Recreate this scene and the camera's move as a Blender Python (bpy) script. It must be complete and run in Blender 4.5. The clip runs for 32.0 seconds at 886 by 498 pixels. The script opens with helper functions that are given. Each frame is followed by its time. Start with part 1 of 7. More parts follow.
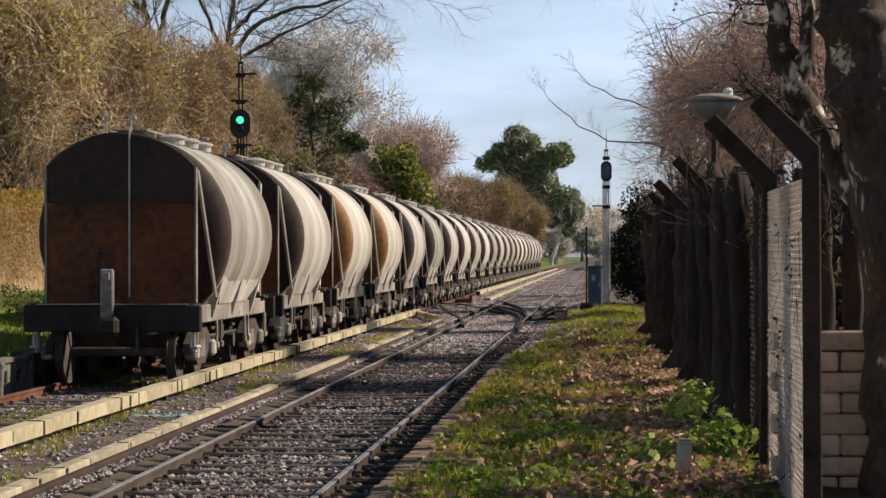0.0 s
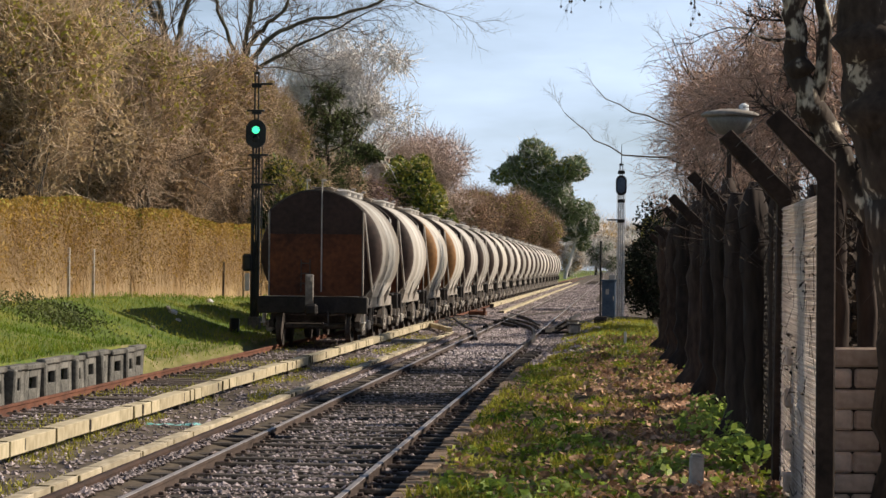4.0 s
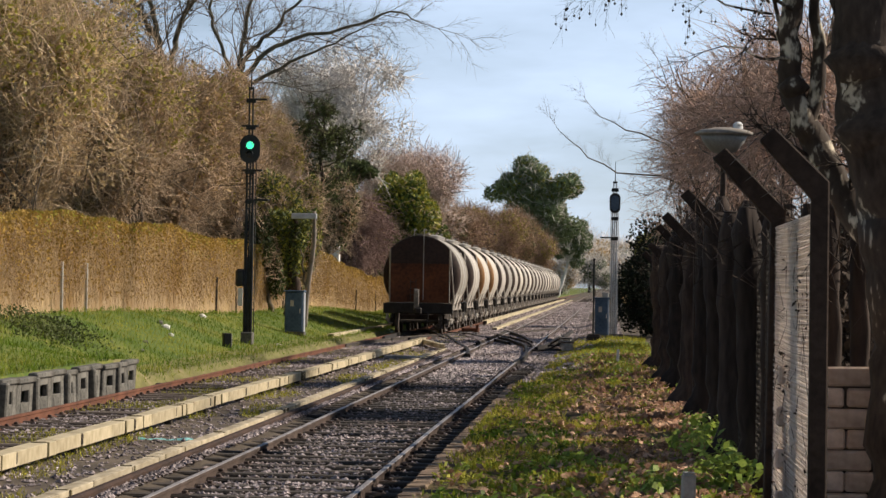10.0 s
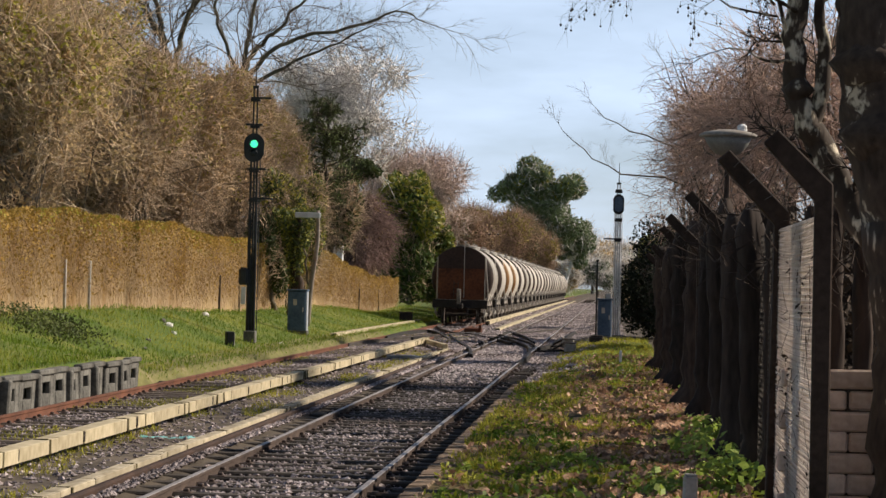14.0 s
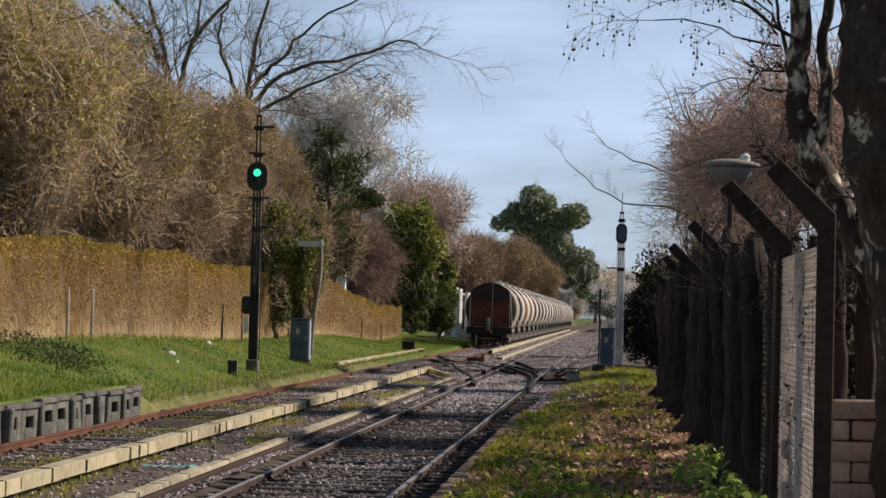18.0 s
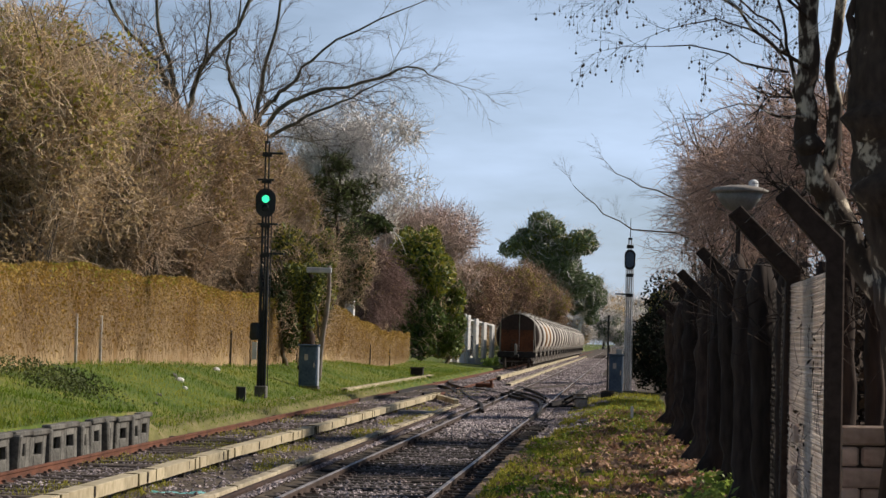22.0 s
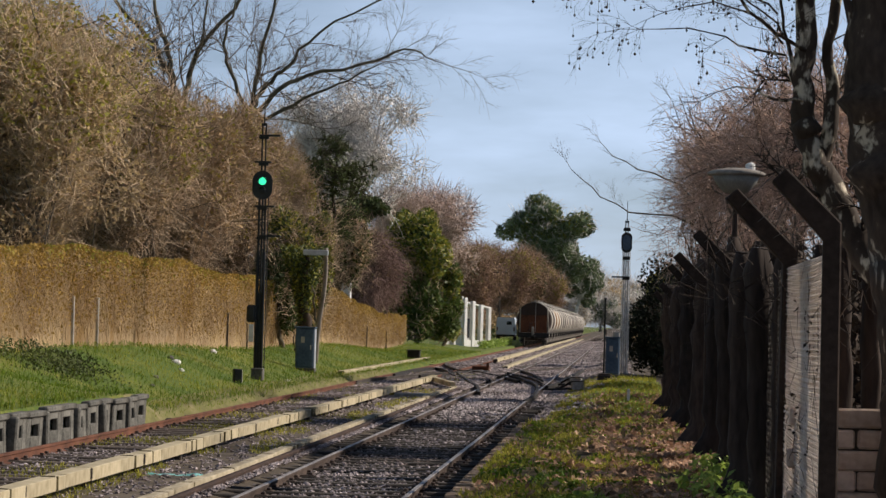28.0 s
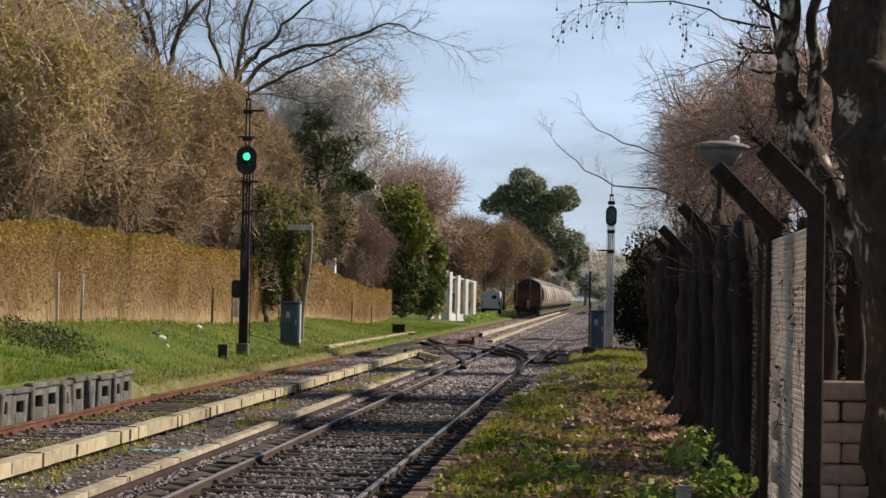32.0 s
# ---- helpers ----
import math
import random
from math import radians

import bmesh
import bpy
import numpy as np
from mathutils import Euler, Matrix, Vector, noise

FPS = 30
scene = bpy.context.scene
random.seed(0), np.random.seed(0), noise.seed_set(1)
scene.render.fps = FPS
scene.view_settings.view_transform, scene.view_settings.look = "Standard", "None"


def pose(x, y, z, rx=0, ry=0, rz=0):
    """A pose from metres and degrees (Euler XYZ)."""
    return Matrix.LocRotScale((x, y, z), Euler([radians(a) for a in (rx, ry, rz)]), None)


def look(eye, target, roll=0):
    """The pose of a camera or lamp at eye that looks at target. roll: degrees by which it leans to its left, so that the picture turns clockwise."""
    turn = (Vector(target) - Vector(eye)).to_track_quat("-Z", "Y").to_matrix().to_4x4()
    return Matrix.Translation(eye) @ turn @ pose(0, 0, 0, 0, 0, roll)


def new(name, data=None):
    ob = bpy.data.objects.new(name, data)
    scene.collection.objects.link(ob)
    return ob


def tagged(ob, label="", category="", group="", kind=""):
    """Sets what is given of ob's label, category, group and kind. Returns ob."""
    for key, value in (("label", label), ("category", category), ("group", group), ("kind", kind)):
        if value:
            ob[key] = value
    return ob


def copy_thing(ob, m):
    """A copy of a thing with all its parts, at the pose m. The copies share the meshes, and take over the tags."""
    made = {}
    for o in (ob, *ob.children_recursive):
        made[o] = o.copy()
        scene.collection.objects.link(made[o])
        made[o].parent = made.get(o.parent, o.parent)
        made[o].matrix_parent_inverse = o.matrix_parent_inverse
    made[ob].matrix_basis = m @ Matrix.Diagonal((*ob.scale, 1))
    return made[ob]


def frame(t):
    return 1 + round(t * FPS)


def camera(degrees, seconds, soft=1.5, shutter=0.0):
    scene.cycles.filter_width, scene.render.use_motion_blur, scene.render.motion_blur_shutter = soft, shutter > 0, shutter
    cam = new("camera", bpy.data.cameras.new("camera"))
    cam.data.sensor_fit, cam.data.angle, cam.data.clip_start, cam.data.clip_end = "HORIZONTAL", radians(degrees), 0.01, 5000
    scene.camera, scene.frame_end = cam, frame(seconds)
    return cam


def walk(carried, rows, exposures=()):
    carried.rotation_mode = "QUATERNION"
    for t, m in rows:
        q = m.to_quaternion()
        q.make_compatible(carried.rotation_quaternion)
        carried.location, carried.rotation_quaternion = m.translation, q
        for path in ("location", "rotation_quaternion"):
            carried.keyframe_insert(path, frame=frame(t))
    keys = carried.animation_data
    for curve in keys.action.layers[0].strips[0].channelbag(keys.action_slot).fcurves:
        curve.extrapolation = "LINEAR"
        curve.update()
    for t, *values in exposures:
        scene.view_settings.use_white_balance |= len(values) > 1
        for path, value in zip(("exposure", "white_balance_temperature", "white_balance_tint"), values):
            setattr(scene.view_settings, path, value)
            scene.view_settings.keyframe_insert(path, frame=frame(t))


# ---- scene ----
# Camera: a hand-held long lens, 1.92 m above the rails; +y runs along the tracks.
EYE = Vector((0.0, 0.0, 1.92))
cam = camera(20.66, 32.0, soft=1.5)

def aim(yaw, pitch, roll):
    a, b = radians(yaw), radians(pitch)
    ahead = Vector((-math.sin(a) * math.cos(b), math.cos(a) * math.cos(b), math.sin(b)))
    return look(EYE, EYE + ahead * 10, roll)


walk(cam, [(t, aim(a, b, c)) for t, a, b, c in (
    (0, 3.704, 0.159, -0.092), (0.5, 4.206, 0.336, -0.109), (1, 4.601, 0.256, -0.075),
    (1.5, 4.451, 0.755, 0.294), (2, 4.332, 0.785, 0.393), (2.5, 4.108, 0.749, 0.339),
    (3, 3.764, 0.489, 0.453), (3.5, 4.229, 0.504, 0.338), (4, 4.040, 0.444, 0.565),
    (4.5, 3.946, 0.315, 0.697), (6.5, 4.087, 0.248, 0.643), (7, 4.012, 0.420, 0.645),
    (7.5, 4.136, 0.659, 0.697), (8, 4.148, 0.730, 0.835), (8.5, 3.899, 0.754, 0.953),
    (9, 3.965, 0.670, 0.852), (9.5, 3.869, 0.788, 0.910), (10, 3.889, 0.836, 0.947),
    (10.5, 4.043, 1.120, 0.921), (11, 4.261, 1.007, 0.925), (11.5, 4.004, 0.992, 1.181),
    (12, 4.295, 1.069, 0.934), (12.5, 4.287, 0.911, 1.097), (13, 4.022, 0.928, 1.221),
    (13.5, 4.219, 0.635, 1.180), (14, 3.968, 0.835, 1.356), (14.5, 4.160, 0.906, 1.432),
    (16.5, 4.068, 1.488, 1.175), (17, 4.005, 1.822, 1.280), (17.5, 4.048, 1.748, 1.384),
    (18, 4.052, 1.518, 1.443), (18.5, 4.006, 1.638, 1.249), (19, 4.184, 1.795, 1.235),
    (19.5, 4.070, 1.661, 1.283), (20, 4.369, 1.693, 1.242), (20.5, 4.165, 2.001, 1.430),
    (21, 4.059, 1.941, 1.461), (21.5, 4.209, 2.266, 1.401), (22, 4.265, 2.129, 1.420),
    (22.5, 4.104, 2.105, 1.435), (23, 4.223, 1.962, 1.583), (23.5, 4.085, 1.914, 1.622),
    (24, 4.080, 2.106, 1.617), (24.5, 4.130, 2.031, 1.425), (25, 4.030, 1.950, 1.662),
    (25.5, 4.048, 1.827, 1.663), (27.5, 4.143, 1.854, 1.418), (28, 4.179, 1.720, 1.499),
    (28.5, 3.950, 1.736, 1.603), (29, 3.920, 1.742, 1.518), (29.5, 3.695, 1.620, 1.283),
    (30, 3.698, 1.599, 1.271), (30.5, 3.859, 1.554, 1.271), (31, 3.711, 1.347, 1.197),
    (31.5, 3.833, 1.176, 1.130), (32, 3.805, 1.123, 1.208),
)], exposures=((0, 0.25, 6900, 13), (2, 0.33, 6900, 13), (4.5, 0.34, 6900, 13), (7, 0.44, 6900, 13), (8.5, 0.34, 6900, 13), (10, 0.3, 6900, 13), (11, 0.14, 6900, 13), (12, 0.15, 6900, 13), (13, 0.27, 6900, 13), (14.5, 0.28, 6900, 13), (16.5, 0.02, 6580, 13), (25.5, 0.02, 6580, 13), (28, 0.0, 6600, 13), (31, -0.03, 6650, 13), (32, 0.12, 6750, 13)))

# ---- light ----
SUN_EL, SUN_AZ = 33.0, 67.0  # degrees; azimuth clockwise from +y
world = bpy.data.worlds.new("winter_sky")
scene.world = world
world.use_nodes = True
wn, wl = world.node_tree.nodes, world.node_tree.links
wn.clear()
w_out, w_bg, w_sky = wn.new("ShaderNodeOutputWorld"), wn.new("ShaderNodeBackground"), wn.new("ShaderNodeTexSky")
w_sky.sky_type, w_sky.sun_disc = "NISHITA", False
w_sky.sun_elevation, w_sky.sun_rotation = radians(SUN_EL), radians(SUN_AZ)
w_sky.air_density, w_sky.dust_density, w_sky.ozone_density = 1.0, 0.1, 4.0
# thin high cloud
w_co, w_map, w_no = wn.new("ShaderNodeTexCoord"), wn.new("ShaderNodeMapping"), wn.new("ShaderNodeTexNoise")
w_ramp, w_mix = wn.new("ShaderNodeValToRGB"), wn.new("ShaderNodeMix")
w_map.inputs["Scale"].default_value = (2.6, 2.6, 11.0)
w_map.inputs["Rotation"].default_value = (0.0, 0.12, 0.0)
w_no.inputs["Scale"].default_value, w_no.inputs["Detail"].default_value, w_no.inputs["Roughness"].default_value = 1.6, 6.0, 0.55
w_ramp.color_ramp.elements[0].position, w_ramp.color_ramp.elements[1].position = 0.34, 0.66
w_ramp.color_ramp.elements[0].color = (0.36, 0.36, 0.36, 1)
w_ramp.color_ramp.elements[1].color = (0.95, 0.95, 0.95, 1)
w_mix.data_type = "RGBA"
w_mix.inputs["B"].default_value = (14.8, 19.0, 25.3, 1)
wl.new(w_co.outputs["Generated"], w_map.inputs["Vector"])
wl.new(w_map.outputs["Vector"], w_no.inputs["Vector"])
wl.new(w_no.outputs["Fac"], w_ramp.inputs["Fac"])
w_sep, w_low, w_mul = wn.new("ShaderNodeSeparateXYZ"), wn.new("ShaderNodeMapRange"), wn.new("ShaderNodeMath")
w_low.inputs["From Min"].default_value, w_low.inputs["From Max"].default_value = 0.05, 0.28
w_low.inputs["To Min"].default_value, w_low.inputs["To Max"].default_value = 1.0, 0.06
w_mul.operation = "MULTIPLY"
wl.new(w_co.outputs["Generated"], w_sep.inputs["Vector"])
wl.new(w_sep.outputs["Z"], w_low.inputs["Value"])
wl.new(w_low.outputs["Result"], w_mul.inputs[0])
wl.new(w_ramp.outputs["Color"], w_mul.inputs[1])
wl.new(w_mul.outputs[0], w_mix.inputs["Factor"])
wl.new(w_sky.outputs["Color"], w_mix.inputs["A"])
wl.new(w_mix.outputs["Result"], w_bg.inputs["Color"])
wl.new(w_bg.outputs["Background"], w_out.inputs["Surface"])
w_bg.inputs["Strength"].default_value = 0.047

SUN_WAY = Vector((math.sin(radians(SUN_AZ)) * math.cos(radians(SUN_EL)), math.cos(radians(SUN_AZ)) * math.cos(radians(SUN_EL)), math.sin(radians(SUN_EL))))
sun_data = bpy.data.lights.new("sun", "SUN")
sun_data.energy, sun_data.angle, sun_data.color = 5.0, radians(0.53), (1.0, 0.93, 0.82)
sun = new("sun", sun_data)
sun.matrix_world = look(SUN_WAY * 200, (0, 0, 0))


# ---- materials ----
def mat(name, a, b, scale=6.0, rough=0.8, bump=0.3, metal=0.0, fine=40.0, mid=None, stretch=(1, 1, 1), spots=0.0, per=0.0, coat=0.0, trans=0.0):
    """Two colours mixed by noise at two scales, with a fine relief. per: variation from object to object; spots: dark stains; trans: light through leaves."""
    m = bpy.data.materials.new(name)
    m.use_nodes = True
    n, l = m.node_tree.nodes, m.node_tree.links
    bs = n["Principled BSDF"]
    co, mp = n.new("ShaderNodeTexCoord"), n.new("ShaderNodeMapping")
    mp.inputs["Scale"].default_value = stretch
    l.new(co.outputs["Object"], mp.inputs["Vector"])
    big, small = n.new("ShaderNodeTexNoise"), n.new("ShaderNodeTexNoise")
    big.inputs["Scale"].default_value, small.inputs["Scale"].default_value = scale, fine
    big.inputs["Detail"].default_value, small.inputs["Detail"].default_value = 5.0, 3.0
    l.new(mp.outputs["Vector"], big.inputs["Vector"])
    l.new(mp.outputs["Vector"], small.inputs["Vector"])
    add = n.new("ShaderNodeMath")
    add.operation, add.inputs[1].default_value = "MULTIPLY_ADD", 0.6
    l.new(big.outputs["Fac"], add.inputs[0])
    half = n.new("ShaderNodeMath")
    half.operation, half.inputs[1].default_value = "MULTIPLY", 0.4
    l.new(small.outputs["Fac"], half.inputs[0])
    l.new(half.outputs[0], add.inputs[2])
    ramp = n.new("ShaderNodeValToRGB")
    e = ramp.color_ramp.elements
    e[0].position, e[1].position = 0.36, 0.64
    e[0].color, e[1].color = (*a, 1), (*b, 1)
    if mid:
        x = ramp.color_ramp.elements.new(0.5)
        x.color = (*mid, 1)
    l.new(add.outputs[0], ramp.inputs["Fac"])
    colour = ramp.outputs["Color"]
    if spots:
        sp, sr, mx = n.new("ShaderNodeTexNoise"), n.new("ShaderNodeValToRGB"), n.new("ShaderNodeMix")
        sp.inputs["Scale"].default_value, sp.inputs["Detail"].default_value = scale * 0.35, 6.0
        l.new(mp.outputs["Vector"], sp.inputs["Vector"])
        sr.color_ramp.elements[0].position, sr.color_ramp.elements[1].position = 0.5, 0.68
        l.new(sp.outputs["Fac"], sr.inputs["Fac"])
        k = n.new("ShaderNodeMath")
        k.operation, k.inputs[1].default_value = "MULTIPLY", spots
        l.new(sr.outputs["Color"], k.inputs[0])
        mx.data_type, mx.blend_type = "RGBA", "MULTIPLY"
        mx.inputs["B"].default_value = (0.35, 0.28, 0.22, 1)
        l.new(k.outputs[0], mx.inputs["Factor"])
        l.new(colour, mx.inputs["A"])
        colour = mx.outputs["Result"]
    if per:
        inf, geo, hs, av = n.new("ShaderNodeObjectInfo"), n.new("ShaderNodeNewGeometry"), n.new("ShaderNodeHueSaturation"), n.new("ShaderNodeMath")
        av.operation = "ADD"
        l.new(inf.outputs["Random"], av.inputs[0])
        l.new(geo.outputs["Random Per Island"], av.inputs[1])
        fr, mr = n.new("ShaderNodeMath"), n.new("ShaderNodeMapRange")
        fr.operation = "FRACT"
        l.new(av.outputs[0], fr.inputs[0])
        mr.inputs["To Min"].default_value, mr.inputs["To Max"].default_value = 1.0 - per, 1.0 + per
        l.new(fr.outputs[0], mr.inputs["Value"])
        l.new(mr.outputs["Result"], hs.inputs["Value"])
        l.new(colour, hs.inputs["Color"])
        colour = hs.outputs["Color"]
    l.new(colour, bs.inputs["Base Color"])
    bs.inputs["Roughness"].default_value, bs.inputs["Metallic"].default_value = rough, metal
    bs.inputs["Specular IOR Level"].default_value = 0.3
    bs.inputs["Coat Weight"].default_value = coat
    if bump:
        bp = n.new("ShaderNodeBump")
        bp.inputs["Strength"].default_value, bp.inputs["Distance"].default_value = bump, 0.02
        l.new(add.outputs[0], bp.inputs["Height"])
        l.new(bp.outputs["Normal"], bs.inputs["Normal"])
    if trans:
        tl, ms = n.new("ShaderNodeBsdfTranslucent"), n.new("ShaderNodeMixShader")
        l.new(colour, tl.inputs["Color"])
        ms.inputs["Fac"].default_value = trans
        l.new(bs.outputs["BSDF"], ms.inputs[1])
        l.new(tl.outputs["BSDF"], ms.inputs[2])
        l.new(ms.outputs["Shader"], n["Material Output"].inputs["Surface"])
    return m


M = {}
M["ground"] = mat("soil_and_grass", (0.055, 0.1, 0.012), (0.22, 0.21, 0.042), 0.45, 0.95, 0.6, fine=6, mid=(0.1, 0.135, 0.02))
M["bed"] = mat("track_bed_dirt", (0.045, 0.034, 0.024), (0.15, 0.118, 0.085), 1.6, 0.95, 0.9, fine=18)
M["platform"] = mat("platform_turf", (0.05, 0.034, 0.015), (0.2, 0.14, 0.06), 1.6, 0.95, 0.9, fine=12, mid=(0.11, 0.08, 0.028))
M["stone"] = mat("ballast_stone", (0.1, 0.082, 0.08), (0.54, 0.455, 0.44), 0.55, 0.9, 0.4, fine=30, per=0.6, spots=0.8)
M["sleeper"] = mat("weathered_sleeper_wood", (0.055, 0.042, 0.033), (0.14, 0.11, 0.085), 3.0, 0.9, 0.7, fine=24, stretch=(0.3, 3, 3), per=0.25)
M["rail"] = mat("rusty_rail_steel", (0.035, 0.023, 0.018), (0.105, 0.073, 0.058), 2.0, 0.75, 0.3, 0.1, fine=30)
M["railtop"] = mat("worn_rail_head", (0.24, 0.21, 0.195), (0.42, 0.385, 0.36), 2.0, 0.5, 0.1, 0.4, fine=30)
M["rustrail"] = mat("red_rusted_rail", (0.085, 0.034, 0.02), (0.2, 0.08, 0.045), 2.0, 0.8, 0.3, 0.1, fine=30)
M["board"] = mat("cream_painted_board", (0.32, 0.262, 0.155), (0.58, 0.495, 0.335), 1.4, 0.75, 0.25, fine=14, stretch=(0.6, 0.8, 0.6), spots=0.8, per=0.14)
M["board2"] = mat("grimy_cream_board", (0.27, 0.22, 0.14), (0.58, 0.5, 0.36), 1.2, 0.8, 0.2, fine=12, stretch=(1, 0.4, 1), spots=0.9, per=0.2)
M["verge"] = mat("dry_yellow_verge", (0.12, 0.105, 0.04), (0.25, 0.205, 0.1), 0.8, 0.95, 0.6, fine=10, mid=(0.16, 0.155, 0.045))
M["stub"] = mat("pale_cast_concrete", (0.32, 0.3, 0.27), (0.52, 0.5, 0.46), 4.0, 0.9, 0.4, fine=25, spots=0.3)
# platform edge's cast shadow, put into a strip of darker soil
M["edgeshade"] = mat("edge_shadow_soil", (0.018, 0.015, 0.012), (0.055, 0.045, 0.035), 1.5, 0.9, 0.7, fine=20)
M["litter"] = mat("leaf_strewn_soil", (0.055, 0.038, 0.024), (0.15, 0.10, 0.065), 1.5, 0.95, 0.8, fine=14)
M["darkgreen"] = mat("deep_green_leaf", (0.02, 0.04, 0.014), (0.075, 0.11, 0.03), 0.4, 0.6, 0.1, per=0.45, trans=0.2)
# hedge leaf with the shade it stands in put into its colour
M["shadehedge"] = mat("shade_dark_hedge_leaf", (0.006, 0.011, 0.005), (0.022, 0.03, 0.011), 0.4, 0.85, 0.1, per=0.4)
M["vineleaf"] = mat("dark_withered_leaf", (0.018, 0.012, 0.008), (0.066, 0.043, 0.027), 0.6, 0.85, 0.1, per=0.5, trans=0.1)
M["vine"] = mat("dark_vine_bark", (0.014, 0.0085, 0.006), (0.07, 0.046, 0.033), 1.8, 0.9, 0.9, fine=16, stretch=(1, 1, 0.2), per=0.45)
M["darkwood"] = mat("dark_timber", (0.03, 0.024, 0.02), (0.08, 0.065, 0.05), 3, 0.9, 0.6, fine=24)
M["tank"] = mat("cement_dusted_tank_paint", (0.42, 0.385, 0.335), (0.66, 0.62, 0.55), 0.8, 0.6, 0.12, fine=4, stretch=(1, 1.7, 0.45), spots=0.6, per=0.2)
M["tankgrey"] = mat("grimy_grey_tank_paint", (0.25, 0.235, 0.205), (0.5, 0.47, 0.41), 0.8, 0.65, 0.12, fine=4, stretch=(1, 1.7, 0.45), spots=0.7)
M["tankcream"] = mat("cream_tank_paint", (0.47, 0.425, 0.35), (0.7, 0.65, 0.56), 0.8, 0.55, 0.12, fine=4, stretch=(1, 1.7, 0.45), spots=0.5)
M["orangehead"] = mat("ochre_primer_tank_head", (0.12, 0.055, 0.016), (0.3, 0.14, 0.04), 0.9, 0.7, 0.1, fine=8, spots=0.5)
M["plate"] = mat("rust_brown_end_plate", (0.07, 0.024, 0.012), (0.28, 0.088, 0.031), 0.8, 0.75, 0.15, fine=8, spots=0.6, per=0.3)
M["platetop"] = mat("dark_brown_plate", (0.022, 0.014, 0.011), (0.06, 0.034, 0.026), 1.0, 0.8, 0.15, fine=8)
M["frame"] = mat("dusty_wagon_underframe", (0.20, 0.175, 0.15), (0.40, 0.36, 0.31), 2.0, 0.85, 0.3, fine=15, spots=0.6)
M["bogie"] = mat("dark_greasy_bogie", (0.03, 0.025, 0.022), (0.11, 0.09, 0.075), 3.0, 0.75, 0.3, 0.1, fine=20)
M["palemetal"] = mat("pale_dusty_metal", (0.36, 0.33, 0.29), (0.58, 0.54, 0.48), 2.0, 0.6, 0.2, 0.1, fine=18)
M["concrete"] = mat("weathered_concrete", (0.05, 0.048, 0.042), (0.2, 0.19, 0.165), 2.2, 0.9, 0.5, fine=20, spots=0.6, per=0.2)
# stained concrete toned near-black: the posts' backlit shade is in the colour
M["post"] = mat("backlit_stained_concrete_post", (0.02, 0.012, 0.008), (0.062, 0.039, 0.027), 2.5, 0.9, 0.5, fine=22, spots=0.6)
M["wire"] = mat("shade_dark_rusted_wire", (0.04, 0.033, 0.028), (0.1, 0.085, 0.07), 4.0, 0.7, 0.1, 0.4)
M["mast"] = mat("black_painted_mast", (0.012, 0.014, 0.013), (0.04, 0.042, 0.04), 3.0, 0.6, 0.1, 0.1)
M["silver"] = mat("aluminium_painted_mast", (0.36, 0.38, 0.40), (0.58, 0.60, 0.62), 3.0, 0.45, 0.1, 0.3)
M["cabinet"] = mat("blue_grey_cabinet_paint", (0.045, 0.078, 0.125), (0.10, 0.155, 0.225), 2.0, 0.6, 0.1, fine=15, spots=0.3)
M["whitewash"] = mat("whitewashed_wall", (0.62, 0.60, 0.56), (0.82, 0.80, 0.76), 1.2, 0.85, 0.2, fine=12, spots=0.3)
M["creeper"] = mat("dry_creeper_stems", (0.25, 0.145, 0.05), (0.5, 0.35, 0.17), 0.42, 0.9, 0.3, fine=3.5, mid=(0.37, 0.26, 0.15), per=0.22)
M["creeperleaf"] = mat("ochre_creeper_leaf", (0.26, 0.16, 0.035), (0.5, 0.33, 0.085), 0.4, 0.8, 0.1, fine=3, mid=(0.4, 0.25, 0.06), per=0.3, trans=0.3)
M["twig"] = mat("brown_twig_bark", (0.39, 0.28, 0.17), (0.7, 0.535, 0.36), 1.0, 0.9, 0.2, per=0.3)
M["twigpink"] = mat("reddish_twig_bark", (0.33, 0.205, 0.145), (0.68, 0.48, 0.37), 1.0, 0.9, 0.2, per=0.35)
M["twiggrey"] = mat("pale_grey_twig_bark", (0.5, 0.45, 0.41), (0.85, 0.8, 0.75), 1.0, 0.9, 0.2, per=0.25)
M["deadleaf"] = mat("dead_brown_leaf", (0.4, 0.285, 0.15), (0.69, 0.525, 0.295), 0.35, 0.85, 0.1, per=0.4, trans=0.5)
M["olive"] = mat("olive_new_leaf", (0.24, 0.225, 0.035), (0.48, 0.42, 0.08), 0.5, 0.8, 0.1, per=0.3, trans=0.3)
M["twigdark"] = mat("dull_brown_twig_bark", (0.28, 0.2, 0.13), (0.62, 0.46, 0.315), 0.5, 0.9, 0.2, per=0.4)
M["brownleaf"] = mat("dull_brown_dead_leaf", (0.25, 0.168, 0.088), (0.53, 0.375, 0.2), 0.4, 0.85, 0.1, per=0.45, trans=0.25)
M["purpletwig"] = mat("purple_brown_twig_bark", (0.14, 0.085, 0.07), (0.36, 0.24, 0.2), 0.8, 0.9, 0.2, per=0.4)
M["midgreen"] = mat("mid_green_conifer_leaf", (0.04, 0.058, 0.02), (0.14, 0.165, 0.05), 0.4, 0.7, 0.1, per=0.5, trans=0.2)
M["palewire"] = mat("pale_rusted_wire", (0.46, 0.37, 0.3), (0.82, 0.72, 0.62), 1.3, 0.8, 0.1, 0.0, fine=9, spots=0.6)
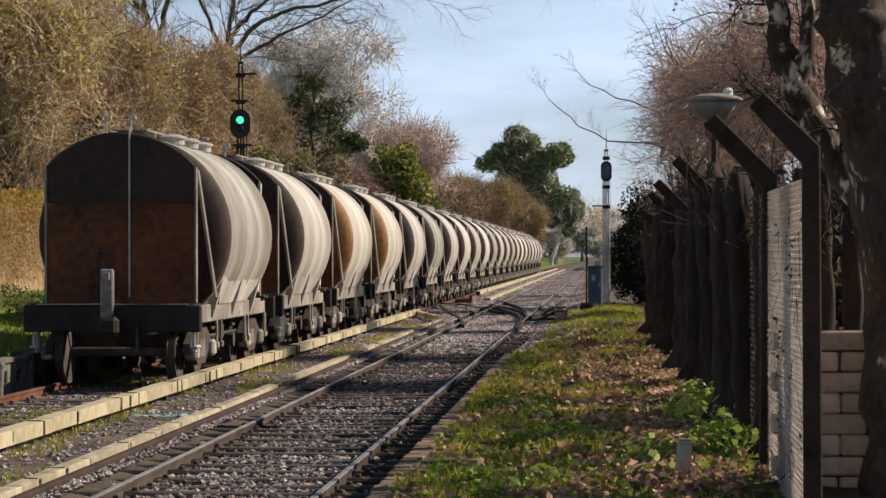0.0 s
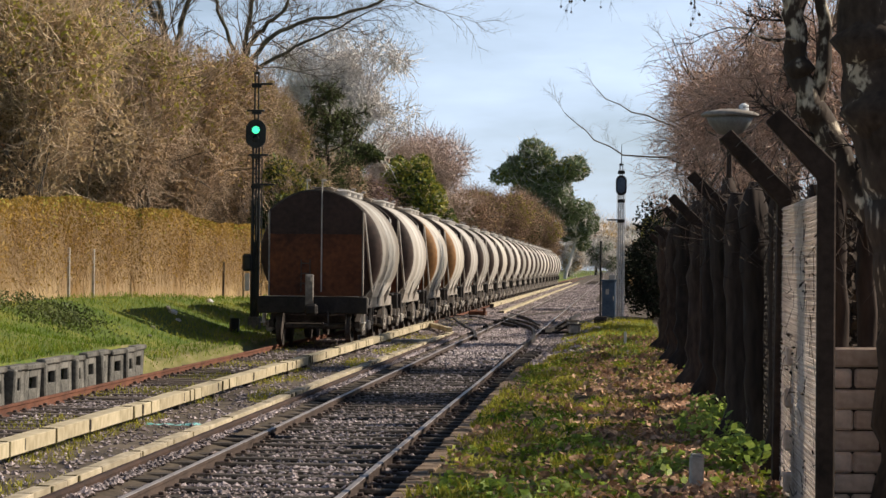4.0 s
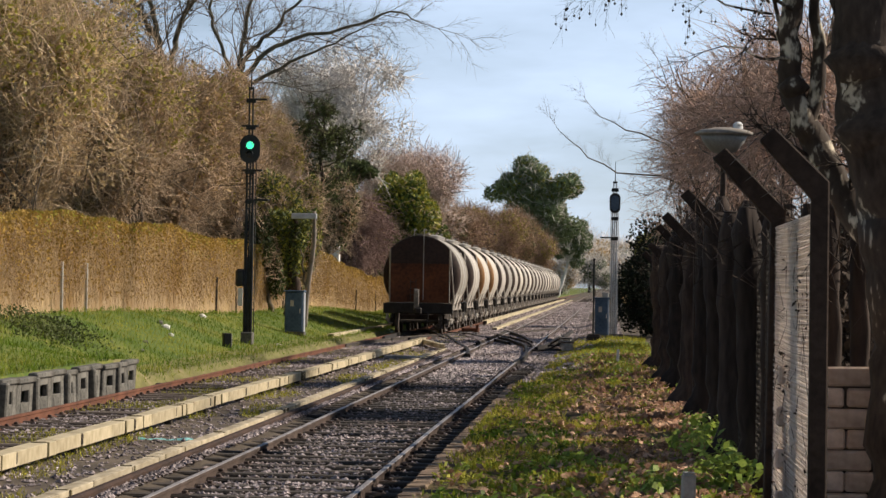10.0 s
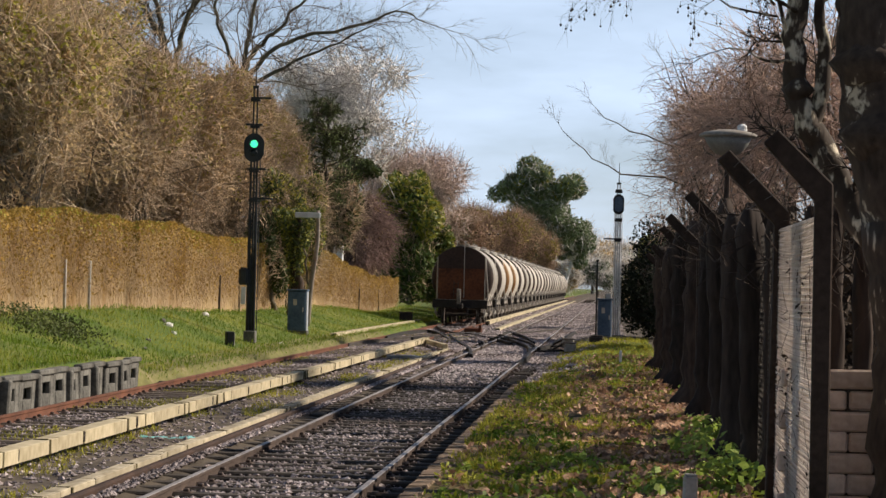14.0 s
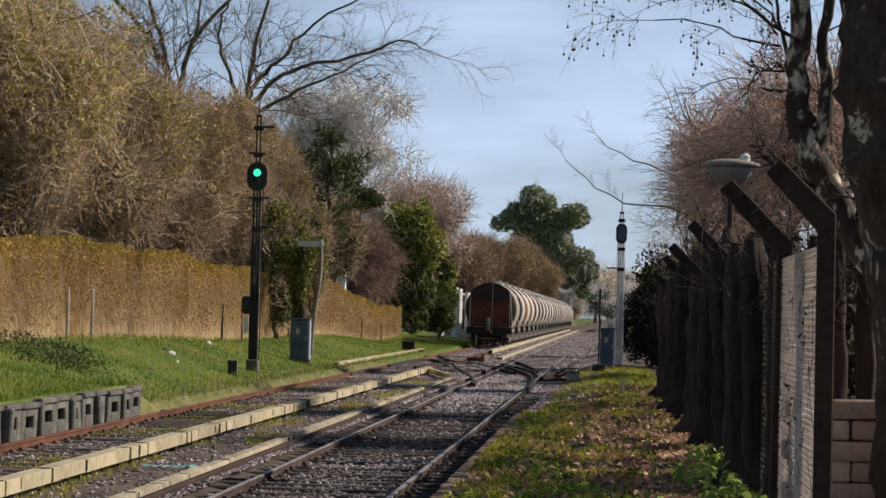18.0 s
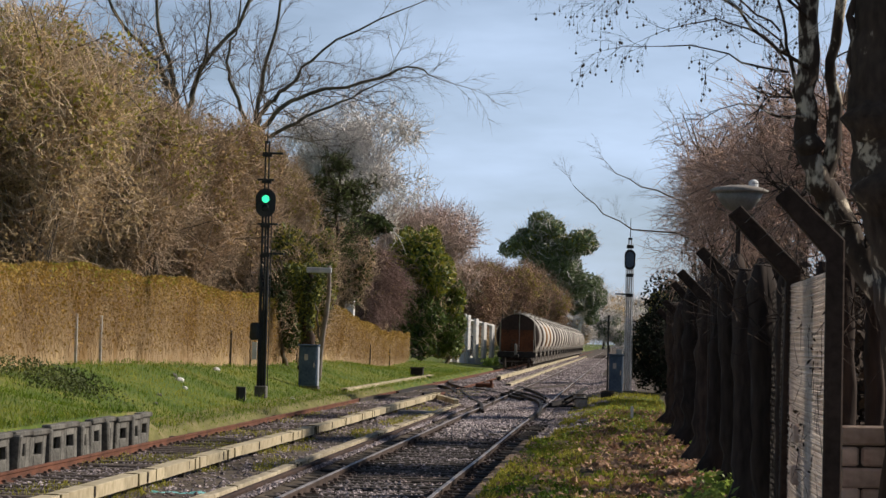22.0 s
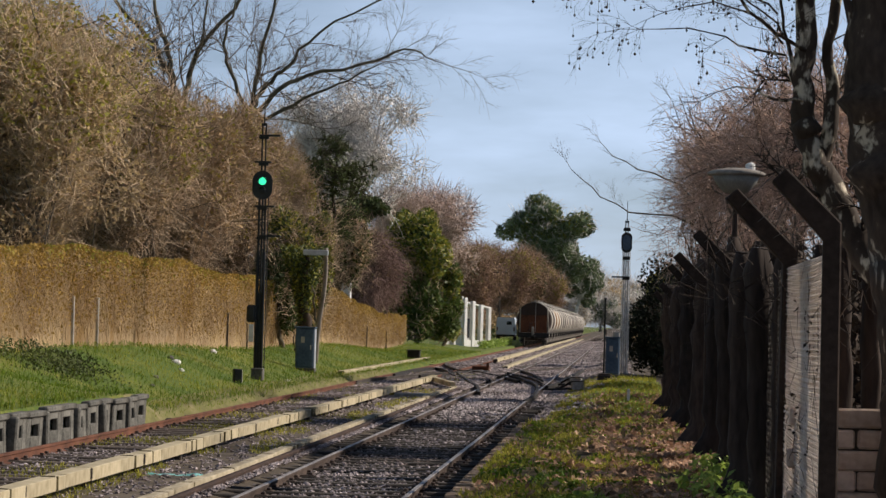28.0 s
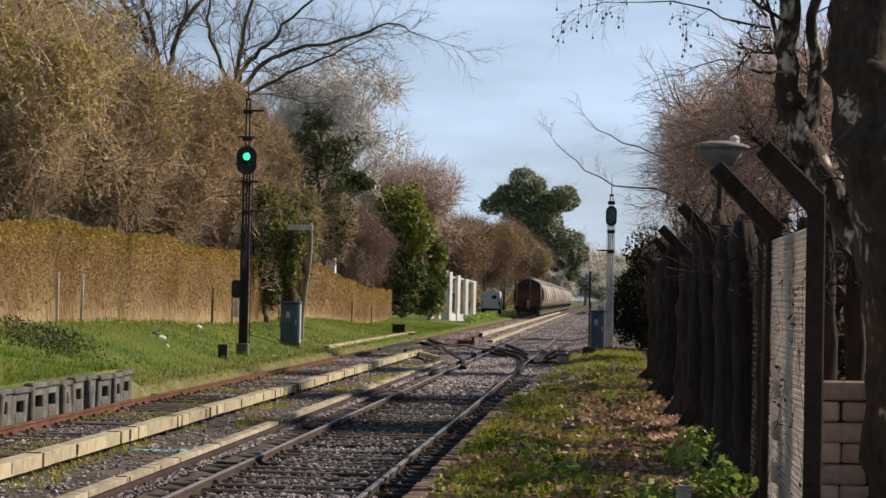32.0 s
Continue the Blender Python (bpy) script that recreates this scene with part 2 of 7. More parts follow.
M["bark"] = mat("grey_brown_bark", (0.09, 0.07, 0.05), (0.23, 0.185, 0.14), 2.0, 0.9, 0.8, fine=14, stretch=(1, 1, 0.3))
M["mossbark"] = mat("lichen_green_bark", (0.05, 0.045, 0.03), (0.15, 0.135, 0.085), 1.5, 0.9, 0.6, fine=12)
M["planebark"] = mat("flaking_plane_bark", (0.03, 0.019, 0.012), (0.64, 0.55, 0.41), 5.5, 0.85, 0.9, fine=18, mid=(0.066, 0.046, 0.032), stretch=(1, 1, 0.5))
_r = [q for q in M["planebark"].node_tree.nodes if q.type == "VALTORGB"][0].color_ramp
_r.elements[2].position, _r.elements[1].position = 0.6, 0.54
# darker copy of the plane bark: the big trunk's shade put into colour
M["planetrunk"] = mat("rough_shaded_plane_bark", (0.022, 0.014, 0.009), (0.5, 0.42, 0.31), 4.0, 0.9, 1.0, fine=20, mid=(0.075, 0.052, 0.037), stretch=(1, 1, 0.45))
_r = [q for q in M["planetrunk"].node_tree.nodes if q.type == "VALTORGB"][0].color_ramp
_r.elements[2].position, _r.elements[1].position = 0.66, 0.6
M["twigrose"] = mat("pale_rose_brown_twig_bark", (0.4, 0.29, 0.235), (0.68, 0.53, 0.45), 0.7, 0.9, 0.2, per=0.3)
M["twigrust"] = mat("dark_rust_twig_bark", (0.21, 0.125, 0.085), (0.46, 0.31, 0.215), 0.3, 0.9, 0.2, per=0.4)
M["oilshadeblack"] = mat("oily_and_shaded_black", (0.01, 0.008, 0.007), (0.034, 0.028, 0.024), 3.0, 0.7, 0.2, fine=20)
M["dusty"] = mat("cement_dusted_steel", (0.16, 0.14, 0.12), (0.6, 0.55, 0.48), 2.5, 0.8, 0.3, fine=14, spots=0.9)
M["evergreen"] = mat("dark_evergreen_leaf", (0.05, 0.085, 0.018), (0.16, 0.2, 0.045), 0.4, 0.6, 0.1, per=0.45, trans=0.2)
M["yellowgreen"] = mat("yellow_green_leaf", (0.15, 0.17, 0.02), (0.42, 0.38, 0.06), 0.4, 0.6, 0.1, per=0.4, trans=0.25)
M["eucalypt"] = mat("blue_green_leaf", (0.07, 0.105, 0.055), (0.26, 0.31, 0.16), 0.2, 0.55, 0.1, per=0.4, trans=0.2)
M["grass"] = mat("green_grass_blade", (0.06, 0.125, 0.009), (0.36, 0.33, 0.05), 0.33, 0.7, 0.0, fine=3, mid=(0.16, 0.235, 0.02), per=0.35, trans=0.35)
M["drygrass"] = mat("mossy_turf_blade", (0.17, 0.18, 0.02), (0.62, 0.55, 0.1), 0.9, 0.8, 0.0, fine=4, mid=(0.36, 0.34, 0.04), per=0.45, trans=0.35)
M["weed"] = mat("fresh_weed_leaf", (0.15, 0.25, 0.03), (0.42, 0.52, 0.11), 0.6, 0.55, 0.0, per=0.35, trans=0.35)
M["redleaf"] = mat("fallen_leaf_litter", (0.2, 0.09, 0.048), (0.72, 0.47, 0.31), 1.2, 0.85, 0.1, per=0.55, trans=0.2)


# ---- builders ----
class Geo:
    """Collects the vertices and faces of one mesh."""

    def __init__(self):
        self.v, self.f = [], []

    def put(self, verts, faces):
        k = len(self.v)
        self.v += [tuple(p) for p in verts]
        self.f += [tuple(k + i for i in q) for q in faces]
        return self

    def box(self, c, s, b=0.0, m=None):
        """A box with chamfered edges, centre c and sizes s."""
        h = [x / 2 for x in s]
        b = min(b, *[x * 0.49 for x in h])
        if b <= 0:
            vs = [(i * h[0], j * h[1], k * h[2]) for i in (-1, 1) for j in (-1, 1) for k in (-1, 1)]
            fs = [(0, 1, 3, 2), (4, 6, 7, 5), (0, 4, 5, 1), (2, 3, 7, 6), (0, 2, 6, 4), (1, 5, 7, 3)]
        else:
            vs, ix, fs = [], {}, []
            for i in (-1, 1):
                for j in (-1, 1):
                    for k in (-1, 1):
                        for a in range(3):
                            p = [i * (h[0] - b), j * (h[1] - b), k * (h[2] - b)]
                            p[a] = (i, j, k)[a] * h[a]
                            ix[i, j, k, a] = len(vs)
                            vs.append(tuple(p))
            for a in range(3):
                o = [x for x in range(3) if x != a]
                for sg in (-1, 1):
                    q = []
                    for u, w in ((-1, -1), (1, -1), (1, 1), (-1, 1)):
                        key = [0, 0, 0]
                        key[a], key[o[0]], key[o[1]] = sg, u, w
                        q.append(ix[(*key, a)])
                    fs.append(tuple(q))
                for u in (-1, 1):
                    for w in (-1, 1):
                        q = []
                        for sg, ax in ((-1, o[0]), (1, o[0]), (1, o[1]), (-1, o[1])):
                            key = [0, 0, 0]
                            key[a], key[o[0]], key[o[1]] = sg, u, w
                            q.append(ix[(*key, ax)])
                        fs.append(tuple(q))
            for i in (-1, 1):
                for j in (-1, 1):
                    for k in (-1, 1):
                        fs.append(tuple(ix[i, j, k, a] for a in range(3)))
        mm = Matrix.Translation(c) @ (m or Matrix())
        return self.put([mm @ Vector(p) for p in vs], fs)

    def bar(self, p0, p1, r0, r1=None, n=8, caps=True):
        """A round bar from p0 to p1."""
        p0, p1 = Vector(p0), Vector(p1)
        r1 = r0 if r1 is None else r1
        q = (p1 - p0).to_track_quat("Z", "Y")
        ring = [(math.cos(2 * math.pi * i / n), math.sin(2 * math.pi * i / n)) for i in range(n)]
        vs = [p0 + q @ Vector((x * r0, y * r0, 0)) for x, y in ring] + [p1 + q @ Vector((x * r1, y * r1, 0)) for x, y in ring]
        fs = [(i, (i + 1) % n, n + (i + 1) % n, n + i) for i in range(n)]
        if caps:
            fs += [tuple(range(n))[::-1], tuple(range(n, 2 * n))]
        return self.put(vs, fs)

    def lathe(self, profile, n=24, m=None):
        """Turns (radius, height) pairs about z."""
        m = m or Matrix()
        vs = [m @ Vector((r * math.cos(2 * math.pi * i / n), r * math.sin(2 * math.pi * i / n), z)) for r, z in profile for i in range(n)]
        fs = [(a * n + i, a * n + (i + 1) % n, (a + 1) * n + (i + 1) % n, (a + 1) * n + i) for a in range(len(profile) - 1) for i in range(n)]
        fs += [tuple(range(n))[::-1], tuple(range((len(profile) - 1) * n, len(profile) * n))]
        return self.put(vs, fs)

    def slab(self, outline, y0, y1):
        """An outline of (x, z) pairs pulled from y0 to y1."""
        n = len(outline)
        vs = [(x, y0, z) for x, z in outline] + [(x, y1, z) for x, z in outline]
        fs = [(i, (i + 1) % n, n + (i + 1) % n, n + i) for i in range(n)] + [tuple(range(n))[::-1], tuple(range(n, 2 * n))]
        return self.put(vs, fs)

    def mesh(self, name, smooth=False, fix=True):
        me = bpy.data.meshes.new(name)
        me.from_pydata(self.v, [], self.f)
        if fix:
            bm = bmesh.new()
            bm.from_mesh(me)
            bmesh.ops.recalc_face_normals(bm, faces=bm.faces)
            bm.to_mesh(me)
            bm.free()
        if smooth:
            me.polygons.foreach_set("use_smooth", [True] * len(me.polygons))
        return me


def quads(name, verts, k=4):
    """A mesh from an array of (faces, k, 3) corner places."""
    v = np.asarray(verts, np.float32).reshape(-1, 3)
    nf = len(v) // k
    me = bpy.data.meshes.new(name)
    me.vertices.add(len(v))
    me.vertices.foreach_set("co", v.ravel())
    me.loops.add(len(v))
    me.loops.foreach_set("vertex_index", np.arange(len(v), dtype=np.int32))
    me.polygons.add(nf)
    me.polygons.foreach_set("loop_start", np.arange(0, len(v), k, dtype=np.int32))
    me.update(calc_edges=True)
    return me


def tube_mesh(name, segs, sides=3):
    """Tapered tubes from rows of (x0, y0, z0, x1, y1, z1, r0, r1)."""
    s = np.asarray(segs, np.float64)
    a, b, ra, rb = s[:, :3], s[:, 3:6], s[:, 6], s[:, 7]
    d = b - a
    d /= np.linalg.norm(d, axis=1)[:, None] + 1e-9
    up = np.where(np.abs(d[:, 2:3]) > 0.9, np.array([[1.0, 0, 0]]), np.array([[0, 0, 1.0]]))
    e = np.cross(d, up)
    e /= np.linalg.norm(e, axis=1)[:, None]
    g = np.cross(d, e)
    t = np.arange(sides) * 2 * np.pi / sides
    ring = np.cos(t)[None, :, None] * e[:, None] + np.sin(t)[None, :, None] * g[:, None]
    va, vb = a[:, None] + ring * ra[:, None, None], b[:, None] + ring * rb[:, None, None]
    v = np.concatenate([va, vb], 1).reshape(-1, 3).astype(np.float32)
    n = len(s)
    i = np.arange(sides)
    f = np.stack([i, (i + 1) % sides, sides + (i + 1) % sides, sides + i], 1)
    f = (f[None] + (np.arange(n) * 2 * sides)[:, None, None]).reshape(-1, 4).astype(np.int32)
    me = bpy.data.meshes.new(name)
    me.vertices.add(len(v))
    me.vertices.foreach_set("co", v.ravel())
    me.loops.add(f.size)
    me.loops.foreach_set("vertex_index", f.ravel())
    me.polygons.add(len(f))
    me.polygons.foreach_set("loop_start", np.arange(0, f.size, 4, dtype=np.int32))
    me.polygons.foreach_set("use_smooth", np.ones(len(f), bool))
    me.update(calc_edges=True)
    return me


def vine_mesh(name, lines, sides=8, rough=0.0):
    """Continuous crooked tubes: lines of (places, radii), joined into one mesh with closed ends."""
    g = Geo()
    for pts, rad in lines:
        k0 = len(g.v)
        n = len(pts)
        for i in range(n):
            d = Vector(pts[min(i + 1, n - 1)]) - Vector(pts[max(i - 1, 0)])
            d.normalize()
            e = d.cross(Vector((0, 1, 0.02))).normalized()
            h = e.cross(d)
            for j in range(sides):
                a = 2 * math.pi * j / sides
                w = e * math.cos(a) + h * math.sin(a)
                r = rad[i] * (1 + rough * noise.noise((pts[i][0] * 4 + w.x * 1.1, pts[i][1] * 4 + w.y * 1.1, pts[i][2] * 3.2 + w.z)))
                g.v.append(tuple(Vector(pts[i]) + w * r))
        for i in range(n - 1):
            for j in range(sides):
                g.f.append((k0 + i * sides + j, k0 + i * sides + (j + 1) % sides, k0 + (i + 1) * sides + (j + 1) % sides, k0 + (i + 1) * sides + j))
        g.f.append(tuple(k0 + j for j in range(sides))[::-1])
        g.f.append(tuple(k0 + (n - 1) * sides + j for j in range(sides)))
    return g.mesh(name, smooth=True)


def bow(pts, k):
    """k + 1 places on a smooth curve through pts."""
    pts = [np.array(q, float) for q in pts]
    ext = [2 * pts[0] - pts[1]] + pts + [2 * pts[-1] - pts[-2]]
    out = []
    m = len(pts) - 1
    for i in range(k + 1):
        u = min(m - 1e-6, m * i / k)
        a, t = int(u), u - int(u)
        p0, p1, p2, p3 = ext[a : a + 4]
        out.append(0.5 * (2 * p1 + (p2 - p0) * t + (2 * p0 - 5 * p1 + 4 * p2 - p3) * t * t + (3 * p1 - p0 - 3 * p2 + p3) * t ** 3))
    return out


def leaf_mesh(name, centres, sizes, rng, flat=0.0, droop=0.0, slim=0.5):
    """Folded four-cornered leaves at the centres; flat: 0 any way up, 1 lying."""
    c = np.asarray(centres)
    n = len(c)
    d = rng.normal(size=(n, 3))
    d[:, 2] = d[:, 2] * (1 - flat) - droop
    d /= np.linalg.norm(d, axis=1)[:, None] + 1e-9
    w = rng.normal(size=(n, 3))
    w[:, 2] *= 1 - flat
    w -= d * (w * d).sum(1)[:, None]
    w /= np.linalg.norm(w, axis=1)[:, None] + 1e-9
    nn = np.cross(d, w)
    s = np.asarray(sizes)[:, None] * np.ones((n, 1))
    tip, base = c + d * s, c - d * s
    l, r = c + w * s * slim + nn * s * 0.15, c - w * s * slim + nn * s * 0.15
    return quads(name, np.stack([base, r, tip, l], 1))


def part(name, data, material, parent=None, label="", m=None):
    """Links a mesh (or a Geo) as one object under its thing."""
    me = data.mesh(name) if isinstance(data, Geo) else data
    if material and not me.materials:
        me.materials.append(material)
    ob = new(name, me)
    if parent is not None:
        ob.parent = parent
    if m is not None:
        ob.matrix_basis = m
    if label:
        ob["label"] = label
    return ob


def thing(name, label, category, m=None, group="", kind=""):
    ob = new(name)
    ob.empty_display_size = 0.2
    if m is not None:
        ob.matrix_basis = m
    return tagged(ob, label, category, group, kind)


# ---- ground ----
RAIL_Z, BED_Z = 0.0, -0.15
NEAR_X, FAR_X, GAUGE = -3.16, -7.34, 1.676  # centre lines of the two tracks
PLAT_X, PLAT_Z, PLAT_END = -1.64, 0.23, 41.0


def ease(a, b, x):
    t = min(1.0, max(0.0, (x - a) / (b - a)))
    return t * t * (3 - 2 * t)


def ground_z(x, y):
    """Height of the ground sheet."""
    z = BED_Z + 0.11 * ease(-6.4, -6.0, x) * (1 - ease(-4.6, -4.2, x))
    bank = 0.95 - 0.62 * ease(70, 150, y) + 0.12 * math.sin(y * 0.13)
    foot = 0.02 + 0.42 * (1 - ease(44.5, 47.5, y))
    if x < -8.75:
        z = BED_Z + (foot - BED_Z) * ease(-8.78, -9.0, x) + (bank - foot) * ease(-9.3, -13.4, x)
    elif x > PLAT_X:
        top = PLAT_Z * (1 - ease(PLAT_END, PLAT_END + 6, y)) + 0.05 * ease(PLAT_END, PLAT_END + 6, y)
        z = BED_Z + (top - BED_Z) * ease(PLAT_X, PLAT_X + 0.12 + 1.2 * ease(PLAT_END, PLAT_END + 3, y), x)
        z += 0.04 * math.sin(x * 2.1 + y * 0.6) * ease(PLAT_X + 0.3, PLAT_X + 1.2, x)
        if x < 1.6 and y < 60:
            z += (0.09 * noise.noise((x * 1.5, y * 1.1, 4.0)) + 0.035 * noise.noise((x * 4.0, y * 2.6, 9.0))) * ease(PLAT_X + 0.2, PLAT_X + 0.7, x)
    z += 0.05 * noise.noise((x * 0.35, y * 0.35, 0.0)) * ease(8.8, 10, abs(x + 1.0))
    return z


def steps(*spans):
    """Joins (start, end, step) spans into one rising list."""
    out = []
    for a, b, s in spans:
        k = max(1, round((b - a) / s))
        out += [a + (b - a) * i / k for i in range(k)]
    return out + [spans[-1][1]]


def ground():
    xs = steps((-1500, -60, 240), (-60, -16, 4), (-16, -9.4, 0.55), (-9.4, -8.7, 0.1), (-8.7, -2.1, 0.66), (-2.1, -1.7, 0.2), (-1.7, -1.4, 0.06), (-1.4, 1.4, 0.14), (1.4, 2.6, 0.4), (2.6, 30, 4), (30, 1500, 245))
    ys = steps((-60, 10, 10), (10, 52, 0.3), (52, 60, 0.8), (60, 170, 2.5), (170, 400, 15), (400, 3000, 260))
    nx = len(xs)
    g = Geo()
    g.v = [(x, y, ground_z(x, y)) for y in ys for x in xs]
    g.f = [(j * nx + i, j * nx + i + 1, (j + 1) * nx + i + 1, (j + 1) * nx + i) for j in range(len(ys) - 1) for i in range(nx - 1)]
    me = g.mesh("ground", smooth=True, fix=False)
    for k in ("ground", "bed", "platform", "verge", "litter", "edgeshade"):
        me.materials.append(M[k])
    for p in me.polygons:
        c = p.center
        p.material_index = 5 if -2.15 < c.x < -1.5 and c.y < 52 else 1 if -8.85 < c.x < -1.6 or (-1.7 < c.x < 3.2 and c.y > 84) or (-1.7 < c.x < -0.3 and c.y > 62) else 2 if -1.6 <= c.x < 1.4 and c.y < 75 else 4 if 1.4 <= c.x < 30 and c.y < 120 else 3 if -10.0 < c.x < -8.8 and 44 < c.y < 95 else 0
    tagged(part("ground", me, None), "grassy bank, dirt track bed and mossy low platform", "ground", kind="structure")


ground()


# ---- tracks ----
RAIL_PROFILE = [(-0.07, -0.15), (0.07, -0.15), (0.07, -0.135), (0.012, -0.115), (0.012, -0.045), (0.03, -0.035), (0.03, -0.004), (0.025, 0), (-0.025, 0), (-0.03, -0.004), (-0.03, -0.035), (-0.012, -0.045), (-0.012, -0.115), (-0.07, -0.135)]


def rail_mesh(name, path, side, topped):
    """A rail along (x, y) places; the head's top takes the second material."""
    g, n = Geo(), len(RAIL_PROFILE)
    g.v = [(x + px, y, pz) for x, y in path for px, pz in RAIL_PROFILE]
    for a in range(len(path) - 1):
        g.f += [(a * n + i, a * n + (i + 1) % n, (a + 1) * n + (i + 1) % n, (a + 1) * n + i) for i in range(n)]
    g.f += [tuple(range(n))[::-1], tuple(range((len(path) - 1) * n, len(path) * n))]
    me = g.mesh(name)
    me.materials.append(side)
    me.materials.append(topped)
    for p in me.polygons:
        p.material_index = 1 if p.normal.z > 0.5 and p.center.z > -0.01 else 0
    return me


def sleeper_mesh():
    return Geo().box((0, 0, -0.22), (2.75, 0.24, 0.16), 0.02).mesh("sleeper")


def chair_mesh():
    g = Geo().box((0, 0, -0.143), (0.3, 0.17, 0.024), 0.006)
    for s in (-1, 1):
        g.box((s * 0.095, 0, -0.118), (0.05, 0.07, 0.035), 0.008)
    return g.mesh("rail_chair")


SLEEPER, CHAIR = sleeper_mesh(), chair_mesh()
SLEEPER.materials.append(M["sleeper"])
CHAIR.materials.append(M["rail"])
# darker copy for the near track: the sunken sleepers' shade in their colour
SHADE_SLEEPER = sleeper_mesh()
SHADE_SLEEPER.materials.append(M["darkwood"])
NEAR_YS = []


def track(name, cx, label, side, topped, seed):
    rng = random.Random(seed)
    t = thing(name, label, "railway track", pose(cx, 0, 0), "railway tracks", "structure")
    for s in (-1, 1):
        path = [(s * (GAUGE / 2 + 0.036) + 0.006 * math.sin(y * 0.31 + s), y) for y in steps((-60, 120, 4), (120, 545, 50))]
        part("rail", rail_mesh("rail", path, side, topped), None, t)
    y = 12.0
    while y < 118:
        if cx == NEAR_X:
            NEAR_YS.append(y)
        o = part("sleeper", SHADE_SLEEPER if cx == NEAR_X else SLEEPER, None, t, m=pose(rng.uniform(-0.06, 0.06), y, rng.uniform(0.015, 0.035) + (0.03 - 0.06 * ease(54, 66, y) if cx == NEAR_X else 0.0), 0, rng.uniform(-0.6, 0.6), rng.uniform(-1.6, 1.6)))
        if y < 62:
            for s in (-1, 1):
                part("rail_chair", CHAIR, None, o, m=pose(s * (GAUGE / 2 + 0.036), 0, 0))
        y += 0.66 + rng.uniform(-0.04, 0.04)
    g = Geo()
    while y < 420:
        g.box((0, y, -0.22), (2.75, 0.24, 0.16))
        y += 0.68
    tagged(part("far_sleepers", g.mesh("far_sleepers", fix=False), M["sleeper"], t), kind="stuff")
    return t


track("railway_track", NEAR_X, "broad-gauge track with dull worn rails on dark timber sleepers", M["rail"], M["railtop"], 1)
track("railway_track", FAR_X, "broad-gauge track with red rusted rails on dark timber sleepers", M["rustrail"], M["rustrail"], 2)


def ballast():
    rng = np.random.default_rng(5)
    n = 110000
    y = np.where(rng.random(n) < 0.25, 58 + 70 * rng.random(n) ** 1.2, 13 + 110 * rng.random(n) ** 1.9)
    x = np.where(rng.random(n) < 0.5, rng.normal(NEAR_X - 0.1, 1.0, n), np.where(rng.random(n) < 0.25, rng.normal(FAR_X, 0.8, n), np.where(rng.random(n) < 0.3, rng.normal(-4.35, 0.16, n), rng.uniform(-8.5, -1.75, n))))
    ys = np.array(NEAR_YS)
    gap = np.abs(ys[np.clip(np.searchsorted(ys, y), 0, len(ys) - 1)] - y)
    gap = np.minimum(gap, np.abs(ys[np.clip(np.searchsorted(ys, y) - 1, 0, len(ys) - 1)] - y))
    on_sleeper = (gap < 0.14) & (np.abs(x - NEAR_X) < 1.3) & (rng.random(n) < 0.5)
    keep = (x > -8.5) & (x < -2.02 - 0.12 * rng.random(n)) & ~on_sleeper
    keep &= (x > -5.0) | (y > 60) | (rng.random(n) < 0.8)
    x, y = x[keep], y[keep]
    n = len(x)
    s = rng.uniform(0.016, 0.048, n) * (1 + 0.5 * (y > 50))
    octa = np.array([[1, 0, 0], [0, 1, 0], [-1, 0, 0], [0, -1, 0], [0, 0, 1], [0, 0, -1]], float)
    v = octa[None] * rng.uniform(0.55, 1.2, (n, 6, 1)) * s[:, None, None] + rng.normal(0, 0.12, (n, 6, 3)) * s[:, None, None]
    a = rng.uniform(0, 6.28, n)
    ca, sa = np.cos(a)[:, None], np.sin(a)[:, None]
    v = np.stack([v[..., 0] * ca - v[..., 1] * sa, v[..., 0] * sa + v[..., 1] * ca, v[..., 2] * 0.6], -1)
    z = np.where((x > -6.2) & (x < -4.4), 0.1, 0.0)
    hump = z + 0.05 * np.exp(-((x - NEAR_X) / 1.1) ** 2)
    v += np.stack([x, y, BED_Z + 0.012 + z + (hump - z) * rng.random(n) + 0.01 * rng.random(n)], -1)[:, None]
    f = np.array([[0, 1, 4], [1, 2, 4], [2, 3, 4], [3, 0, 4], [1, 0, 5], [2, 1, 5], [3, 2, 5], [0, 3, 5]])
    me = quads("ballast", v[:, f].reshape(-1, 3), 3)
    tagged(part("ballast", me, M["stone"]), "grey-brown crushed stone ballast between the rails", "ballast", kind="stuff")


ballast()


def gravel(name, label, n, xa, xb, ya, yb, sa, sb, material, seed, power=1.0):
    """Loose stones strewn over a stretch of the bed."""
    rng = np.random.default_rng(seed)
    x, y = rng.uniform(xa, xb, n), ya + (yb - ya) * rng.random(n) ** power
    sz = rng.uniform(sa, sb, n)
    z = np.array([ground_z(p, q) for p, q in zip(x, y)]) + 0.01 + 0.05 * rng.random(n) * (np.abs(x - NEAR_X) < 0.8)
    octa = np.array([[1, 0, 0], [0, 1, 0], [-1, 0, 0], [0, -1, 0], [0, 0, 0.6], [0, 0, -0.6]], float)
    v = octa[None] * rng.uniform(0.5, 1.25, (n, 6, 1)) * sz[:, None, None] + np.stack([x, y, z], 1)[:, None]
    f = np.array([[0, 1, 4], [1, 2, 4], [2, 3, 4], [3, 0, 4]])
    tagged(part(name, quads(name, v[:, f].reshape(-1, 3), 3), M[material]), label, "gravel", kind="stuff")


